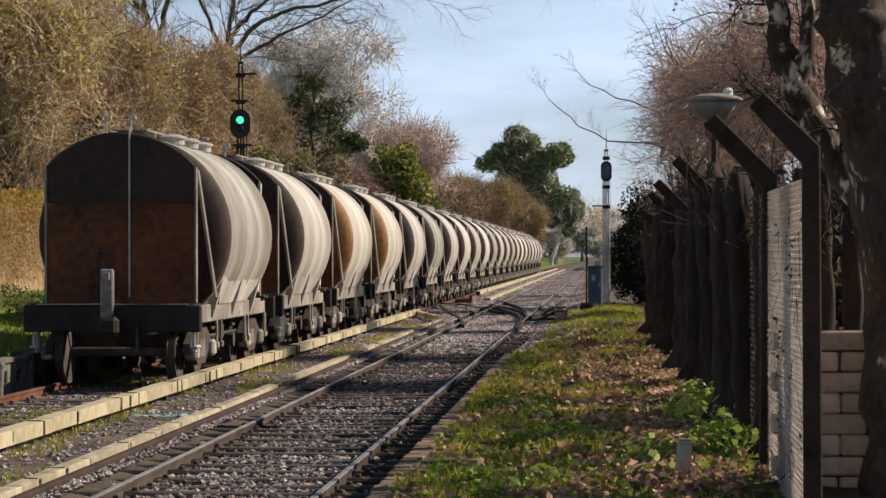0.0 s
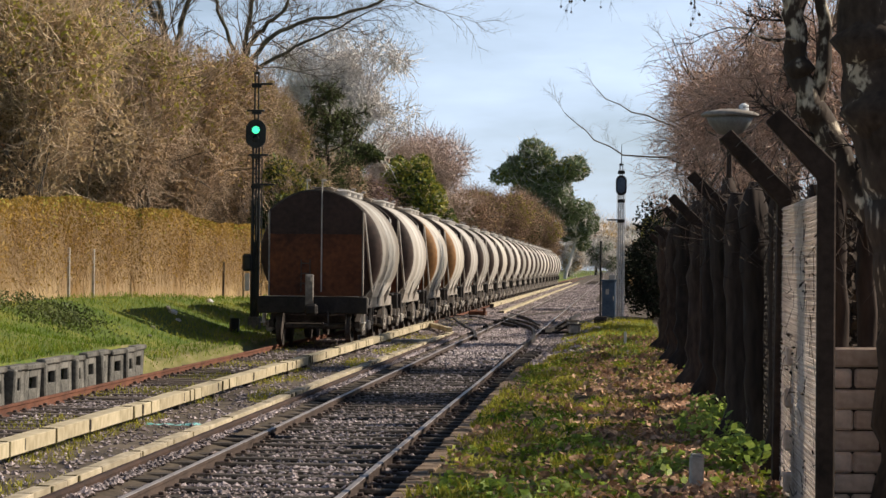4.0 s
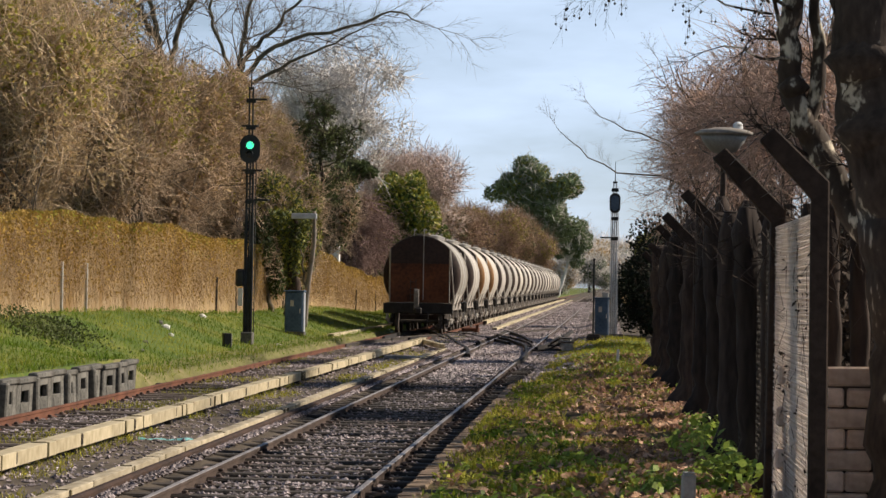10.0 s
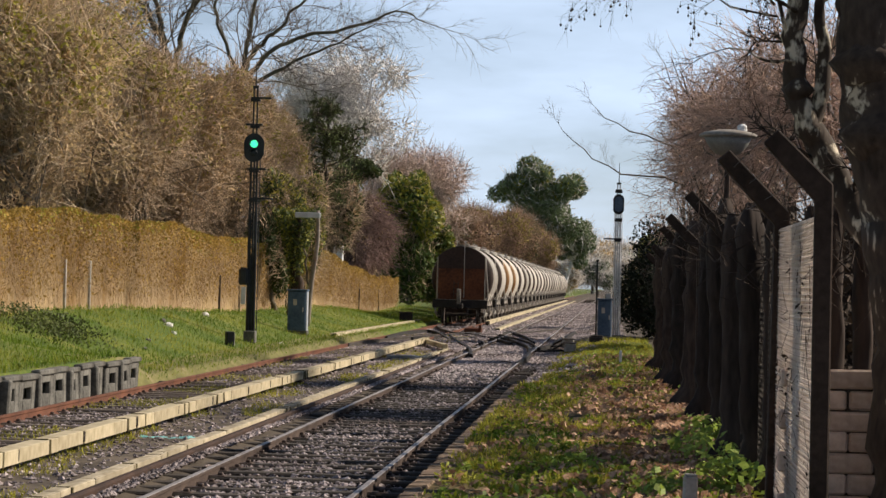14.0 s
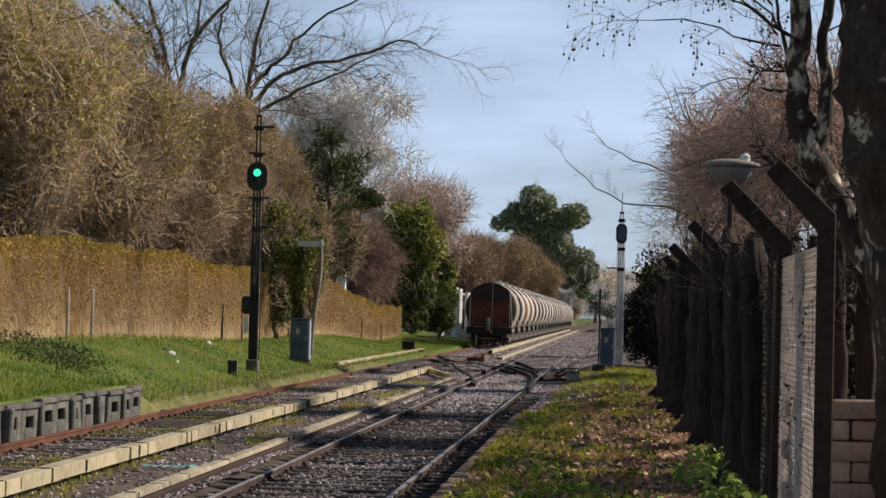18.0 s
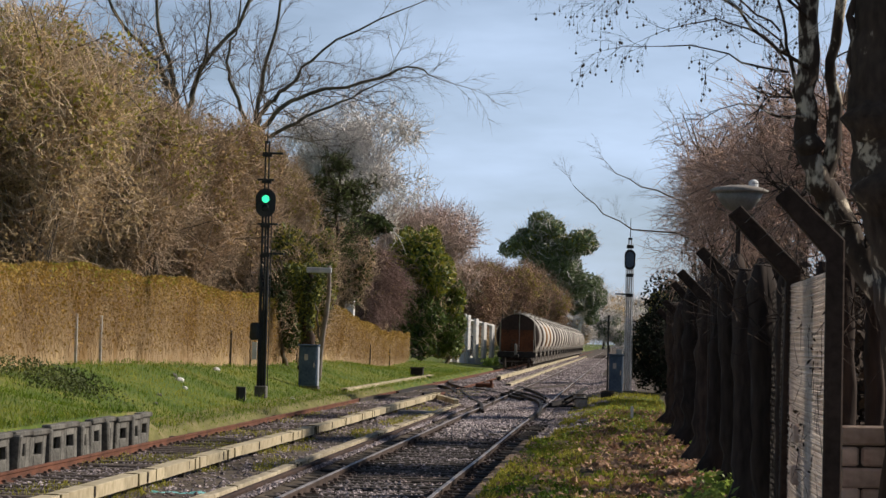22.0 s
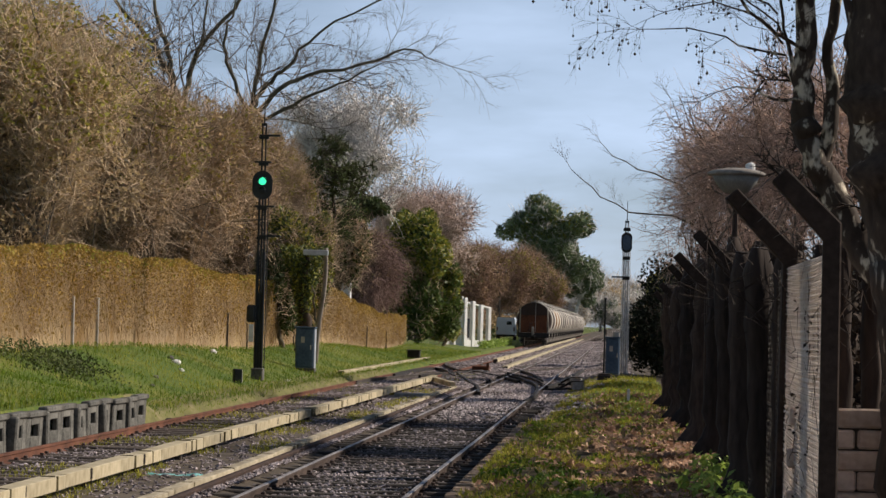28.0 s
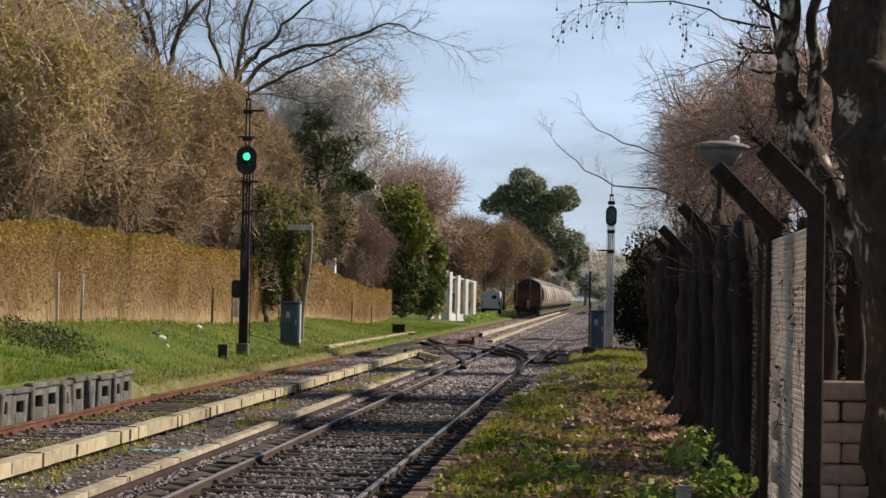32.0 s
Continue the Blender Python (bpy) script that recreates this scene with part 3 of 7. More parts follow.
M["palestone"] = mat("pale_pinkish_gravel", (0.32, 0.265, 0.245), (0.74, 0.65, 0.61), 1.0, 0.95, 0.3, fine=20, per=0.5)
gravel("pale_gravel", "pale pinkish gravel heaped before the crossover", 12000, -4.1, -2.05, 52, 92, 0.025, 0.055, "palestone", 23)
gravel("far_gravel", "brown-grey gravel of the tracks beyond the crossover", 16000, -8.6, -1.2, 100, 320, 0.05, 0.12, "stone", 24, 1.5)
gravel("side_gravel", "coarse gravel beside the track past the platform", 9000, -2.0, 0.6, 46, 150, 0.03, 0.07, "stone", 25, 1.3)


# ---- third-rail cover boards ----
M["darkrust"] = mat("dark_rusted_steel", (0.022, 0.012, 0.008), (0.065, 0.034, 0.022), 2.0, 0.85, 0.3, fine=20)
M["grimeolive"] = mat("grimy_olive_strap", (0.09, 0.075, 0.035), (0.22, 0.18, 0.09), 3.0, 0.85, 0.3)
def cover_boards(label, x, y0, y1, z, tall, group, seed, wide=0.2, long=1.45):
    rng = random.Random(seed)
    t = thing("conductor_rail_cover", label, "conductor rail", pose(x, 0, 0), group)
    y = y0
    meshes = []
    for k in range(5):
        ln = long * (0.75 + 0.12 * k)
        g = Geo().box((-wide / 2, ln / 2, z - 0.018), (wide, ln - 0.016, 0.036), 0.006)
        g.box((0.012, ln / 2, z - tall / 2), (0.03, ln - 0.018, tall), 0.006)
        me = g.mesh("board")
        me.materials.append(M["board"] if tall > 0.1 else M["board2"])
        meshes.append((ln, me))
    brk = Geo().box((-wide / 2, 0, z - 0.05 - (tall + 0.2) / 2), (wide * 0.7, 0.09, tall + 0.2), 0.01).box((-0.03, 0, z - tall * 0.45), (0.13, 0.05, tall * 0.8), 0.008).mesh("bracket")
    brk.materials.append(M["darkwood"])
    clamp = Geo().box((0.03, 0, z - tall / 2), (0.02, 0.045, tall * 1.05), 0.004).box((-wide * 0.4, 0, z + 0.004), (wide * 0.9, 0.04, 0.01), 0.002).mesh("clamp")
    clamp.materials.append(M["grimeolive"])
    if tall < 0.1:
        part("conductor_rail", Geo().box((0.13, (y0 + y1) / 2, z - 0.07), (0.09, y1 - y0, 0.1), 0.02), M["darkrust"], t, "dark rusted conductor rail")
    g = Geo().box((-wide / 2, (y0 + y1) / 2, z - tall * 0.72), (0.07, y1 - y0, 0.09), 0.01)
    part("conductor_rail", g, M["rustrail"], t)
    k = 0
    while y < y1 - 0.3:
        ln, me = meshes[rng.randrange(5)]
        part("board", me, None, t, m=pose(rng.uniform(-0.008, 0.008), y, rng.uniform(-0.005, 0.005), rng.uniform(-0.2, 0.2), rng.uniform(-0.7, 0.7), rng.uniform(-0.15, 0.15)))
        if k % 2 == 0 and tall > 0.1:
            part("bracket", brk, None, t, m=pose(0, y, 0))
        if long < 2:
            for q in range(rng.choice((0, 0, 1, 1, 2))):
                part("clamp", clamp, None, t, m=pose(0, y + rng.uniform(0.05, 0.95) * ln, 0, 0, rng.uniform(-3, 3), 0))
        y += ln
        k += 1
    return t


C1, C2 = -5.86, -4.73
cover_boards("cream painted timber boards covering the conductor rail", C1, 12.0, 78.0, 0.192, 0.15, "conductor rail covers", 3, wide=0.18)
cover_boards("weathered cream boards low along the conductor rail", C2, 12.0, 71.0, 0.05, 0.08, "conductor rail covers", 4, wide=0.13)
cover_boards("cream boards of the conductor rail beyond the crossover", C1, 118.0, 330.0, 0.2, 0.17, "conductor rail covers", 5, long=3.2)
cover_boards("cream boards of the conductor rail beyond the crossover", C2, 104.0, 330.0, 0.1, 0.12, "conductor rail covers", 6, long=3.2)
cover_boards("short cream conductor rail boards by the bank", -9.5, 84.0, 121.0, 0.14, 0.13, "conductor rail covers", 7, long=2.2)


# ---- crossover between the tracks ----
def crossover():
    t = thing("crossover", "rusty crossover rails and blades linking the two tracks", "railway switch", pose(0, 0, 0), kind="structure")
    ya, yb = 76.0, 118.0
    for s in (-1, 1, -2, 2):
        path = []
        xa, xb = (NEAR_X, FAR_X) if abs(s) == 1 else (FAR_X, NEAR_X)
        for k in range(13):
            f = k / 12
            e = f * f * (3 - 2 * f)
            path.append((xa + math.copysign(GAUGE / 2, s) + (xb - xa) * e, ya + (yb - ya) * f))
        part("switch_rail", rail_mesh("switch_rail", path, M["bogie"], M["bogie"]), None, t, m=pose(0, 0, 0.003))
    blades = (
        (0.11, [(-6.3, 95), (-5.0, 81), (-4.3, 74.5), (-3.8, 67)]), (0.12, [(-6.6, 98), (-5.5, 96), (-5.0, 93), (-4.05, 87.3), (-3.3, 82)]),
        (0.11, [(-4.3, 91), (-3.6, 88), (-3.1, 83), (-2.6, 78), (-2.25, 68), (-2.3, 61)]), (0.13, [(-2.2, 76), (-1.95, 81), (-1.75, 92), (-1.5, 106)]),
        (0.11, [(-8.0, 87), (-8.1, 97), (-7.4, 101), (-5.9, 88)]), (0.09, [(-7.0, 86), (-6.4, 90), (-5.4, 101), (-4.6, 112)]), (0.09, [(-2.6, 84), (-3.4, 95), (-4.6, 106)]))
    for w, pts in blades:
        line = bow([(x, y, 0.0) for x, y in pts], 18)
        g = Geo()
        for i, q in enumerate(line):
            a, b = line[max(i - 1, 0)], line[min(i + 1, 18)]
            d = (b - a) / np.linalg.norm(b - a)
            for s, z in ((-1, -0.13), (-0.8, 0.02), (0.8, 0.02), (1, -0.13)):
                g.v.append((q[0] + d[1] * s * w / 2, q[1] - d[0] * s * w / 2, z))
        g.f = [(4 * i + j, 4 * i + j + 1, 4 * i + j + 5, 4 * i + j + 4) for i in range(18) for j in range(3)] + [(0, 1, 2, 3), (72, 75, 74, 73)]
        part("switch_blade", g.mesh("switch_blade"), M["oilshadeblack"], t, "dark greasy switch blade")
    for x, y, w in ((NEAR_X, 78.5, 3.3), (FAR_X, 114, 3.2), (NEAR_X - 0.6, 86, 2.4)):
        part("stretcher_bar", Geo().box((x, y, -0.1), (w, 0.06, 0.05), 0.01), M["bogie"], t)
    for k, (x, y, w, a) in enumerate(((-4.6, 82, 0.3, 8), (-5.6, 88, 0.3, -10), (-3.9, 92, 0.25, 12), (-6.6, 95, 0.3, 8), (-5.3, 97, 0.35, 0), (-4.4, 101, 0.3, -9))):
        part("frog", Geo().box((0, 0, -0.04), (w * 0.5, 2.2, 0.1), 0.03).box((0.13, 0.4, -0.03), (0.05, 3.0, 0.08), 0.01), M["oilshadeblack"], t, "dark steel crossing frog", pose(x, y, 0, 0, 0, a))
    for x, y in ((-1.2, 74.6), (-1.35, 80.2)):
        sb = part("switch_box", Geo().box((x, y, 0.08), (0.36, 0.7, 0.26), 0.03).box((x - 0.2, y, 0.24), (0.1, 0.3, 0.1), 0.01), M["dusty"], t, "pale dusty switch machine")
        part("lid", Geo().box((x, y, 0.225), (0.42, 0.76, 0.03), 0.01), M["bogie"], sb)
        part("throw_rod", Geo().bar((x - 0.18, y - 0.1, -0.02), (x - 1.3, y - 0.5, -0.06), 0.03, n=6).bar((x - 0.18, y + 0.2, 0.2), (x - 0.6, y + 1.6, -0.05), 0.035, n=6), M["oilshadeblack"], sb)
    part("point_motor", Geo().box((-5.6, 100, 0.02), (0.7, 1.0, 0.3), 0.04).box((-5.3, 99.4, 0.2), (0.12, 0.12, 0.2), 0.01), M["rustrail"], t)
    part("tie_beam", Geo().box((-5.25, 62.8, 0.02), (1.0, 0.3, 0.08), 0.015), M["stub"], t, "pale plank across the ballast")
    d = Geo()
    d.box((0, 0, 0.1), (0.16, 6.7, 0.14), 0.01)
    part("cover_board", d, M["board"], t, "cream board across the gap", pose((C1 + C2) / 2 - 0.08, 74.6, 0, 0, 0, 9.5))


crossover()


# ---- old low platform wall beyond the far track ----
def stone_edge():
    t = thing("old_platform_edge", "old grey concrete platform edge with square holes", "platform edge", pose(-8.72, 0, 0), kind="structure")
    g = Geo()
    g.box((-0.05, 0.5, 0.40), (0.16, 1.0, 0.09), 0.02)
    g.box((-0.06, 0.13, 0.08), (0.1, 0.25, 0.55), 0.02)
    g.box((-0.06, 0.87, 0.08), (0.1, 0.25, 0.55), 0.02)
    g.box((-0.06, 0.5, 0.30), (0.1, 0.49, 0.12), 0.01)
    g.box((-0.06, 0.5, -0.07), (0.1, 0.49, 0.26), 0.01)
    g.box((-0.16, 0.5, 0.12), (0.06, 0.6, 0.4), 0.0)
    me = g.mesh("wall_panel")
    me.materials.append(M["concrete"])
    pil = Geo().box((0.0, 0, 0.1), (0.2, 0.16, 0.66), 0.025).mesh("pilaster")
    pil.materials.append(M["concrete"])
    rng = random.Random(9)
    y = 14.0
    k = 0
    while y < 44.6:
        part("wall_panel", me, None, t, m=pose(rng.uniform(-0.03, 0.03), y, rng.uniform(-0.03, 0.02), 0, rng.uniform(-3, 3), rng.uniform(-2, 2)))
        if k % 2 == 0:
            part("pilaster", pil, None, t, m=pose(rng.uniform(-0.02, 0.02), y, rng.uniform(-0.05, 0.04), 0, rng.uniform(-4, 4), 0))
        y += 1.03
        k += 1


stone_edge()


# ---- near platform edge ----
def platform_edge():
    t = thing("platform_edge", "low platform edge of worn brown brick coping", "platform edge", pose(PLAT_X, 0, 0), kind="structure")
    rng = random.Random(12)
    meshes = []
    for k in range(4):
        me = Geo().box((0.06 + 0.015 * k, 0, PLAT_Z - 0.025), (0.12 + 0.03 * k, 0.25, 0.09), 0.014).mesh("brick")
        me.materials.append(M["edge"])
        meshes.append(me)
    y = 12.0
    while y < PLAT_END + 0.6:
        part("brick", meshes[rng.randrange(4)], None, t, m=pose(rng.uniform(-0.008, 0.008), y, rng.uniform(-0.012, 0.006), rng.uniform(-1.5, 1.5), rng.uniform(-2, 2), rng.uniform(-2, 2)))
        y += 0.262
    # wall in the dark timber colour, standing in for shade below the coping
    part("retaining_wall", Geo().box((0.17, (12 + PLAT_END) / 2, -0.03), (0.16, PLAT_END - 12 + 1, 0.36), 0.01), M["darkwood"], t)


M["edge"] = mat("worn_brown_brick", (0.15, 0.098, 0.06), (0.34, 0.24, 0.155), 3.0, 0.9, 0.6, fine=20, per=0.3, spots=0.4)
platform_edge()


# ---- fence along the platform ----
FENCE_X = 1.27
POST_YS = [14.6, 18.6, 22.6, 26.6, 30.3, 34.0, 37.8, 41.5, 45.3, 49.0, 52.8, 56.5]
ARM_YS = (14.6, 18.6, 26.6, 34.0, 41.5, 49.0, 56.5)


def post_mesh(arm):
    w, h = 0.055, 2.35
    a = arm
    o = [(-w, 0), (w, 0), (w, h + 0.04), (-a + 0.045, h + a * 0.98 + 0.05), (-a - 0.045, h + a * 0.98 - 0.03), (-w, h - 0.06)]
    g = Geo().slab([(x, z) for x, z in o], -0.06, 0.06)
    me = g.mesh("post")
    bm = bmesh.new()
    bm.from_mesh(me)
    bmesh.ops.bevel(bm, geom=bm.edges[:], offset=0.01, segments=1, affect="EDGES")
    bm.to_mesh(me)
    bm.free()
    return me


def fence():
    t = thing("platform_fence", "concrete posts toned near-black as if backlit, bent arms carrying wire mesh", "fence", pose(FENCE_X, 0, 0))
    rng = random.Random(4)
    for y in ARM_YS:
        arm = 0.32 if y < 15 else 0.46
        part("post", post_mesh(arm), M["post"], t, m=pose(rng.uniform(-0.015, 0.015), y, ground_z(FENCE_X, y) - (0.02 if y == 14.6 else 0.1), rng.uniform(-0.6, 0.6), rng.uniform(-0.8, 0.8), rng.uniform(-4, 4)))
    # wire mesh, one panel a bay
    for a, b in zip(POST_YS[:-1], POST_YS[1:]):
        segs = []
        dense = b < 18.7
        st = 0.08 if dense else 0.1
        n = int((b - a) / st)
        z0, z1 = 0.25, 2.4
        for k in range(-int((z1 - z0) / st), n + 1):
            for sg in (1, -1):
                ya = k * st if sg == 1 else (k * st + (z1 - z0))
                ks1 = z1 - z0
                lo, hi = ya, ya + sg * (z1 - z0)
                f0 = 0.0 if 0 <= lo <= b - a else ((0 if lo < 0 else b - a) - lo) / (hi - lo)
                f1 = 1.0 if 0 <= hi <= b - a else ((0 if hi < 0 else b - a) - lo) / (hi - lo)
                if f1 - f0 > 0.02:
                    segs.append((0.0, a + lo + (hi - lo) * f0, z0 + ks1 * f0, 0.0, a + lo + (hi - lo) * f1, z0 + ks1 * f1, 0.0034 if dense else 0.0017, 0.0034 if dense else 0.0017))
        for z in (0.3, 1.3, 2.38):
            segs.append((0, a, z, 0, b, z - 0.0, 0.003, 0.003))
        # same wire in two tones: the far bays' shade is put into colour
        tagged(part("wire_panel", tube_mesh("wire_panel", segs, 3), M["palewire" if dense else "wire"], t), kind="stuff")
        if dense:
            strands = []
            for k in range(104):
                z = 0.28 + 0.0205 * k + rng.uniform(-0.006, 0.006)
                hang, rr = 0.02 + 0.015 * math.sin(k * 0.21) + rng.uniform(0, 0.014), rng.uniform(0.0012, 0.0048)
                for j in range(12):
                    u, v = j / 12, (j + 1) / 12
                    strands.append((-0.008, a + (b - a) * u, z - 4 * hang * u * (1 - u), -0.008, a + (b - a) * v, z - 4 * hang * v * (1 - v), rr, rr))
            tagged(part("wire_weave", tube_mesh("wire_weave", strands, 4), M["palewire"], t, "pale sagging strands of the wire mesh"), kind="stuff")
    segs = []
    for a, b in zip(POST_YS[:-1], POST_YS[1:]):
        for o in (0.12, 0.24, 0.36):
            segs.append((-o, a, 2.5 + o, -o, b, 2.5 + o, 0.0025, 0.0025))
    tagged(part("barbed_wire", tube_mesh("barbed_wire", segs, 3), M["wire"], t), kind="stuff")


fence()


# ---- train ----
PITCH, WAGONS = 9.46, 22
TANK_R, TANK_Z, TANK_L = 1.54, 2.26, 4.73
PLATE_Y, HEAD_Y = 3.48, 4.12
WHEEL_R = 0.46


def wheelset_mesh():
    g = Geo()
    m = Matrix.Rotation(math.pi / 2, 4, "Y")
    for s in (-1, 1):
        mm = Matrix.Translation((s * (GAUGE / 2 + 0.02), 0, 0)) @ m @ Matrix.Scale(s, 4, (0, 0, 1))
        g.lathe([(0.05, -0.09), (WHEEL_R + 0.03, -0.075), (WHEEL_R + 0.03, -0.05), (WHEEL_R, -0.04), (WHEEL_R - 0.01, 0.06), (WHEEL_R - 0.07, 0.06), (WHEEL_R - 0.09, 0.02), (0.14, 0.0), (0.12, 0.07), (0.05, 0.07)], 20, mm)
        for k in range(4):
            a = k * math.pi / 2
            g.box((s * (GAUGE / 2 + 0.045), 0.25 * math.cos(a), 0.25 * math.sin(a)), (0.02, 0.07, 0.07))
    g.bar((-1.0, 0, 0), (1.0, 0, 0), 0.075, n=10)
    return g.mesh("wheelset")


def build_wagon():
    t = thing("tank_wagon", "cement-dusted pale tank wagon with dark rust-brown end plates", "freight wagon", pose(0, 0, 0), "freight wagons")
    # barrel with hoops
    prof = []
    h = TANK_L / 2
    for y, r in ((-h, TANK_R), (-h + 0.08, TANK_R + 0.012), (-h + 0.12, TANK_R), (-0.78, TANK_R), (-0.76, TANK_R + 0.015), (-0.70, TANK_R + 0.015), (-0.68, TANK_R), (0.68, TANK_R), (0.70, TANK_R + 0.015), (0.76, TANK_R + 0.015), (0.78, TANK_R), (h - 0.12, TANK_R), (h - 0.08, TANK_R + 0.012), (h, TANK_R)):
        prof.append((r, y))
    rot = Matrix.Translation((0, 0, TANK_Z)) @ Matrix.Rotation(-math.pi / 2, 4, "X")
    part("tank_barrel", Geo().lathe(prof, 48, rot).mesh("tank_barrel", smooth=False), M["tank"], t)
    for p in t.children[0].data.polygons:
        p.use_smooth = len(p.vertices) == 4
    for s in (-1, 1):
        dome = [(TANK_R * math.cos(a), 0.42 * math.sin(a)) for a in [k * math.pi / 2 / 7 for k in range(7)]] + [(0.05, 0.42)]
        rr = Matrix.Translation((0, s * h, TANK_Z)) @ Matrix.Rotation(-s * math.pi / 2, 4, "X")
        # heads in the near-black plate colour, standing in for their sunless side
        part("tank_head", Geo().lathe(dome, 40, rr).mesh("tank_head", smooth=True), M["platetop"], t)
    # end plates: the tank's round outline cut straight at the sides
    w, zb = 1.155, 1.2
    a0 = math.acos(w / TANK_R)
    arc = [(TANK_R * math.cos(a0 + (math.pi - 2 * a0) * k / 18), TANK_Z + TANK_R * math.sin(a0 + (math.pi - 2 * a0) * k / 18)) for k in range(19)]
    zc = 2.72
    xs = w
    low = [(-xs, zb), (xs, zb), (xs, zc), (-xs, zc)]
    high = [(xs, zc + 0.004)] + arc + [(-xs, zc + 0.004)]
    for s in (-1, 1):
        y = s * PLATE_Y
        lo = part("end_plate", Geo().slab(low, y - 0.02, y + 0.02), M["plate"], t, "rust-brown steel end plate")
        part("top_plate", Geo().slab(high, y - 0.02, y + 0.02), M["platetop"], lo)
        rim = Geo()
        for p, q in zip(arc[:-1], arc[1:]):
            rim.bar((p[0], y, p[1]), (q[0], y, q[1]), 0.03, n=5, caps=False)
        part("plate_rim", rim, M["bogie"], lo)
        for sx in (-1, 1):
            part("plate_flange", Geo().box((sx * (w + 0.006), y, (zb + arc[0][1]) / 2), (0.035, 0.11, arc[0][1] - zb), 0.008), M["frame"], lo)
            # slanting brace from the plate to the barrel's saddle
            part("brace", Geo().bar((sx * (w + 0.02), y - s * 0.05, arc[0][1] - 0.05), (sx * 1.28, s * (h - 0.02), 1.28), 0.035, n=6), M["palemetal"], t)
        # upright pipe and hand-brake column
        part("pipe", Geo().bar((0.14, y + s * 0.05, 1.3), (0.14, y + s * 0.05, 3.9), 0.016, n=6), M["palemetal"], lo)
        ld = Geo()
        for sx in (-0.36, -0.14):
            ld.bar((sx, y + s * 0.07, 1.3), (sx, y + s * 0.07, 2.1), 0.014, n=5)
        for k in range(3):
            ld.bar((-0.36, y + s * 0.07, 1.5 + 0.25 * k), (-0.14, y + s * 0.07, 1.5 + 0.25 * k), 0.012, n=5)
        part("ladder", ld, M["bogie"], t)
        # headstock, buffer deck and coupler
        yh = s * HEAD_Y
        # headstock's near-black tone also carries the shade at the wagon's ends
        part("headstock", Geo().box((0, yh, 0.98), (2.7, 0.16, 0.40), 0.02).box((0, (y + yh) / 2, 1.17), (2.5, HEAD_Y - PLATE_Y, 0.05), 0.01), M["oilshadeblack"], t)
        part("deck_edge", Geo().box((0, yh + s * 0.07, 1.197), (2.3, 0.05, 0.014), 0.004), M["dusty"], t, "pale dusty deck edge")
        part("brake_column", Geo().box((0.0 - 0.06, yh + s * 0.12, 1.32), (0.2, 0.1, 0.82), 0.03).box((-0.06, yh + s * 0.19, 1.62), (0.1, 0.06, 0.12), 0.01), M["frame"], t)
        c = Geo().box((0, yh + s * 0.3, 0.88), (0.2, 0.5, 0.22), 0.04).box((0.04, yh + s * 0.52, 0.88), (0.3, 0.22, 0.28), 0.06)
        part("coupler", c, M["oilshadeblack"], t)
        part("brake_hose", Geo().bar((0.38, yh + s * 0.05, 0.85), (0.42, yh + s * 0.25, 0.5), 0.025, n=6).bar((0.42, yh + s * 0.25, 0.5), (0.3, yh + s * 0.45, 0.55), 0.025, n=6), M["bogie"], t)
        # bogie: two side frames, springs, bolster
        yb = s * 2.72
        bg = Geo()
        bg.box((0, yb, 0.62), (2.1, 0.34, 0.24), 0.04)
        bo = part("bogie", bg, M["bogie"], t)
        for sx in (-1, 1):
            x = sx * 1.06
            sf = Geo().slab([(-1.0, 0.42), (-1.0, 0.58), (-0.5, 0.80), (0.5, 0.80), (1.0, 0.58), (1.0, 0.42), (0.62, 0.42), (0.36, 0.24), (-0.36, 0.24), (-0.62, 0.42)], -0.06, 0.06)
            sf.v = [(x + p[1], yb + p[0], p[2]) for p in sf.v]
            part("side_frame", sf, M["bogie"], bo)
            sp = Geo()
            for k in (-0.16, 0.0, 0.16):
                sp.bar((x + sx * 0.03, yb + k, 0.36), (x + sx * 0.03, yb + k, 0.62), 0.055, n=7)
            part("spring", sp, M["frame"], bo)
            for k in (-0.82, 0.82):
                part("axle_box", Geo().box((x + sx * 0.05, yb + k, WHEEL_R), (0.2, 0.26, 0.26), 0.04), M["dusty"], bo)
    for s in (-1, 1):
        for k in (-0.82, 0.82):
            part("wheelset", WHEELSET, None, t, m=pose(0, s * 2.72 + k, WHEEL_R))
    # sole bars, saddle, hoppers
    for sx in (-1, 1):
        part("sole_bar", Geo().box((sx * 1.12, 0, 1.02), (0.12, 2 * HEAD_Y, 0.28), 0.015), M["frame"], t)
        for y in (-2.1, 0.0, 2.1):
            part("saddle_strut", Geo().slab([(sx * 1.05, 0.95), (sx * 1.2, 0.95), (sx * 1.46, 1.85), (sx * 1.30, 1.7)], y - 0.05, y + 0.05), M["dusty"], t)
        skirt = Geo()
        for y, z0 in ((-2.2, 1.5), (-1.5, 1.15), (1.5, 1.15), (2.2, 1.5)):
            x0 = 1.2 + 0.26 * (z0 - 1.15) / 0.6
            skirt.v += [(sx * x0, y, z0), (sx * 1.46, y, 1.8), (sx * (x0 - 0.04), y, z0), (sx * 1.42, y, 1.8)]
        skirt.f = [(4 * i + a, 4 * i + b, 4 * i + 4 + b, 4 * i + 4 + a) for i in range(3) for a, b in ((0, 1), (1, 3), (3, 2), (2, 0))] + [(0, 1, 3, 2), (12, 14, 15, 13)]
        part("saddle_skirt", skirt, M["tank"], t, "pale plate between barrel and sole bar")
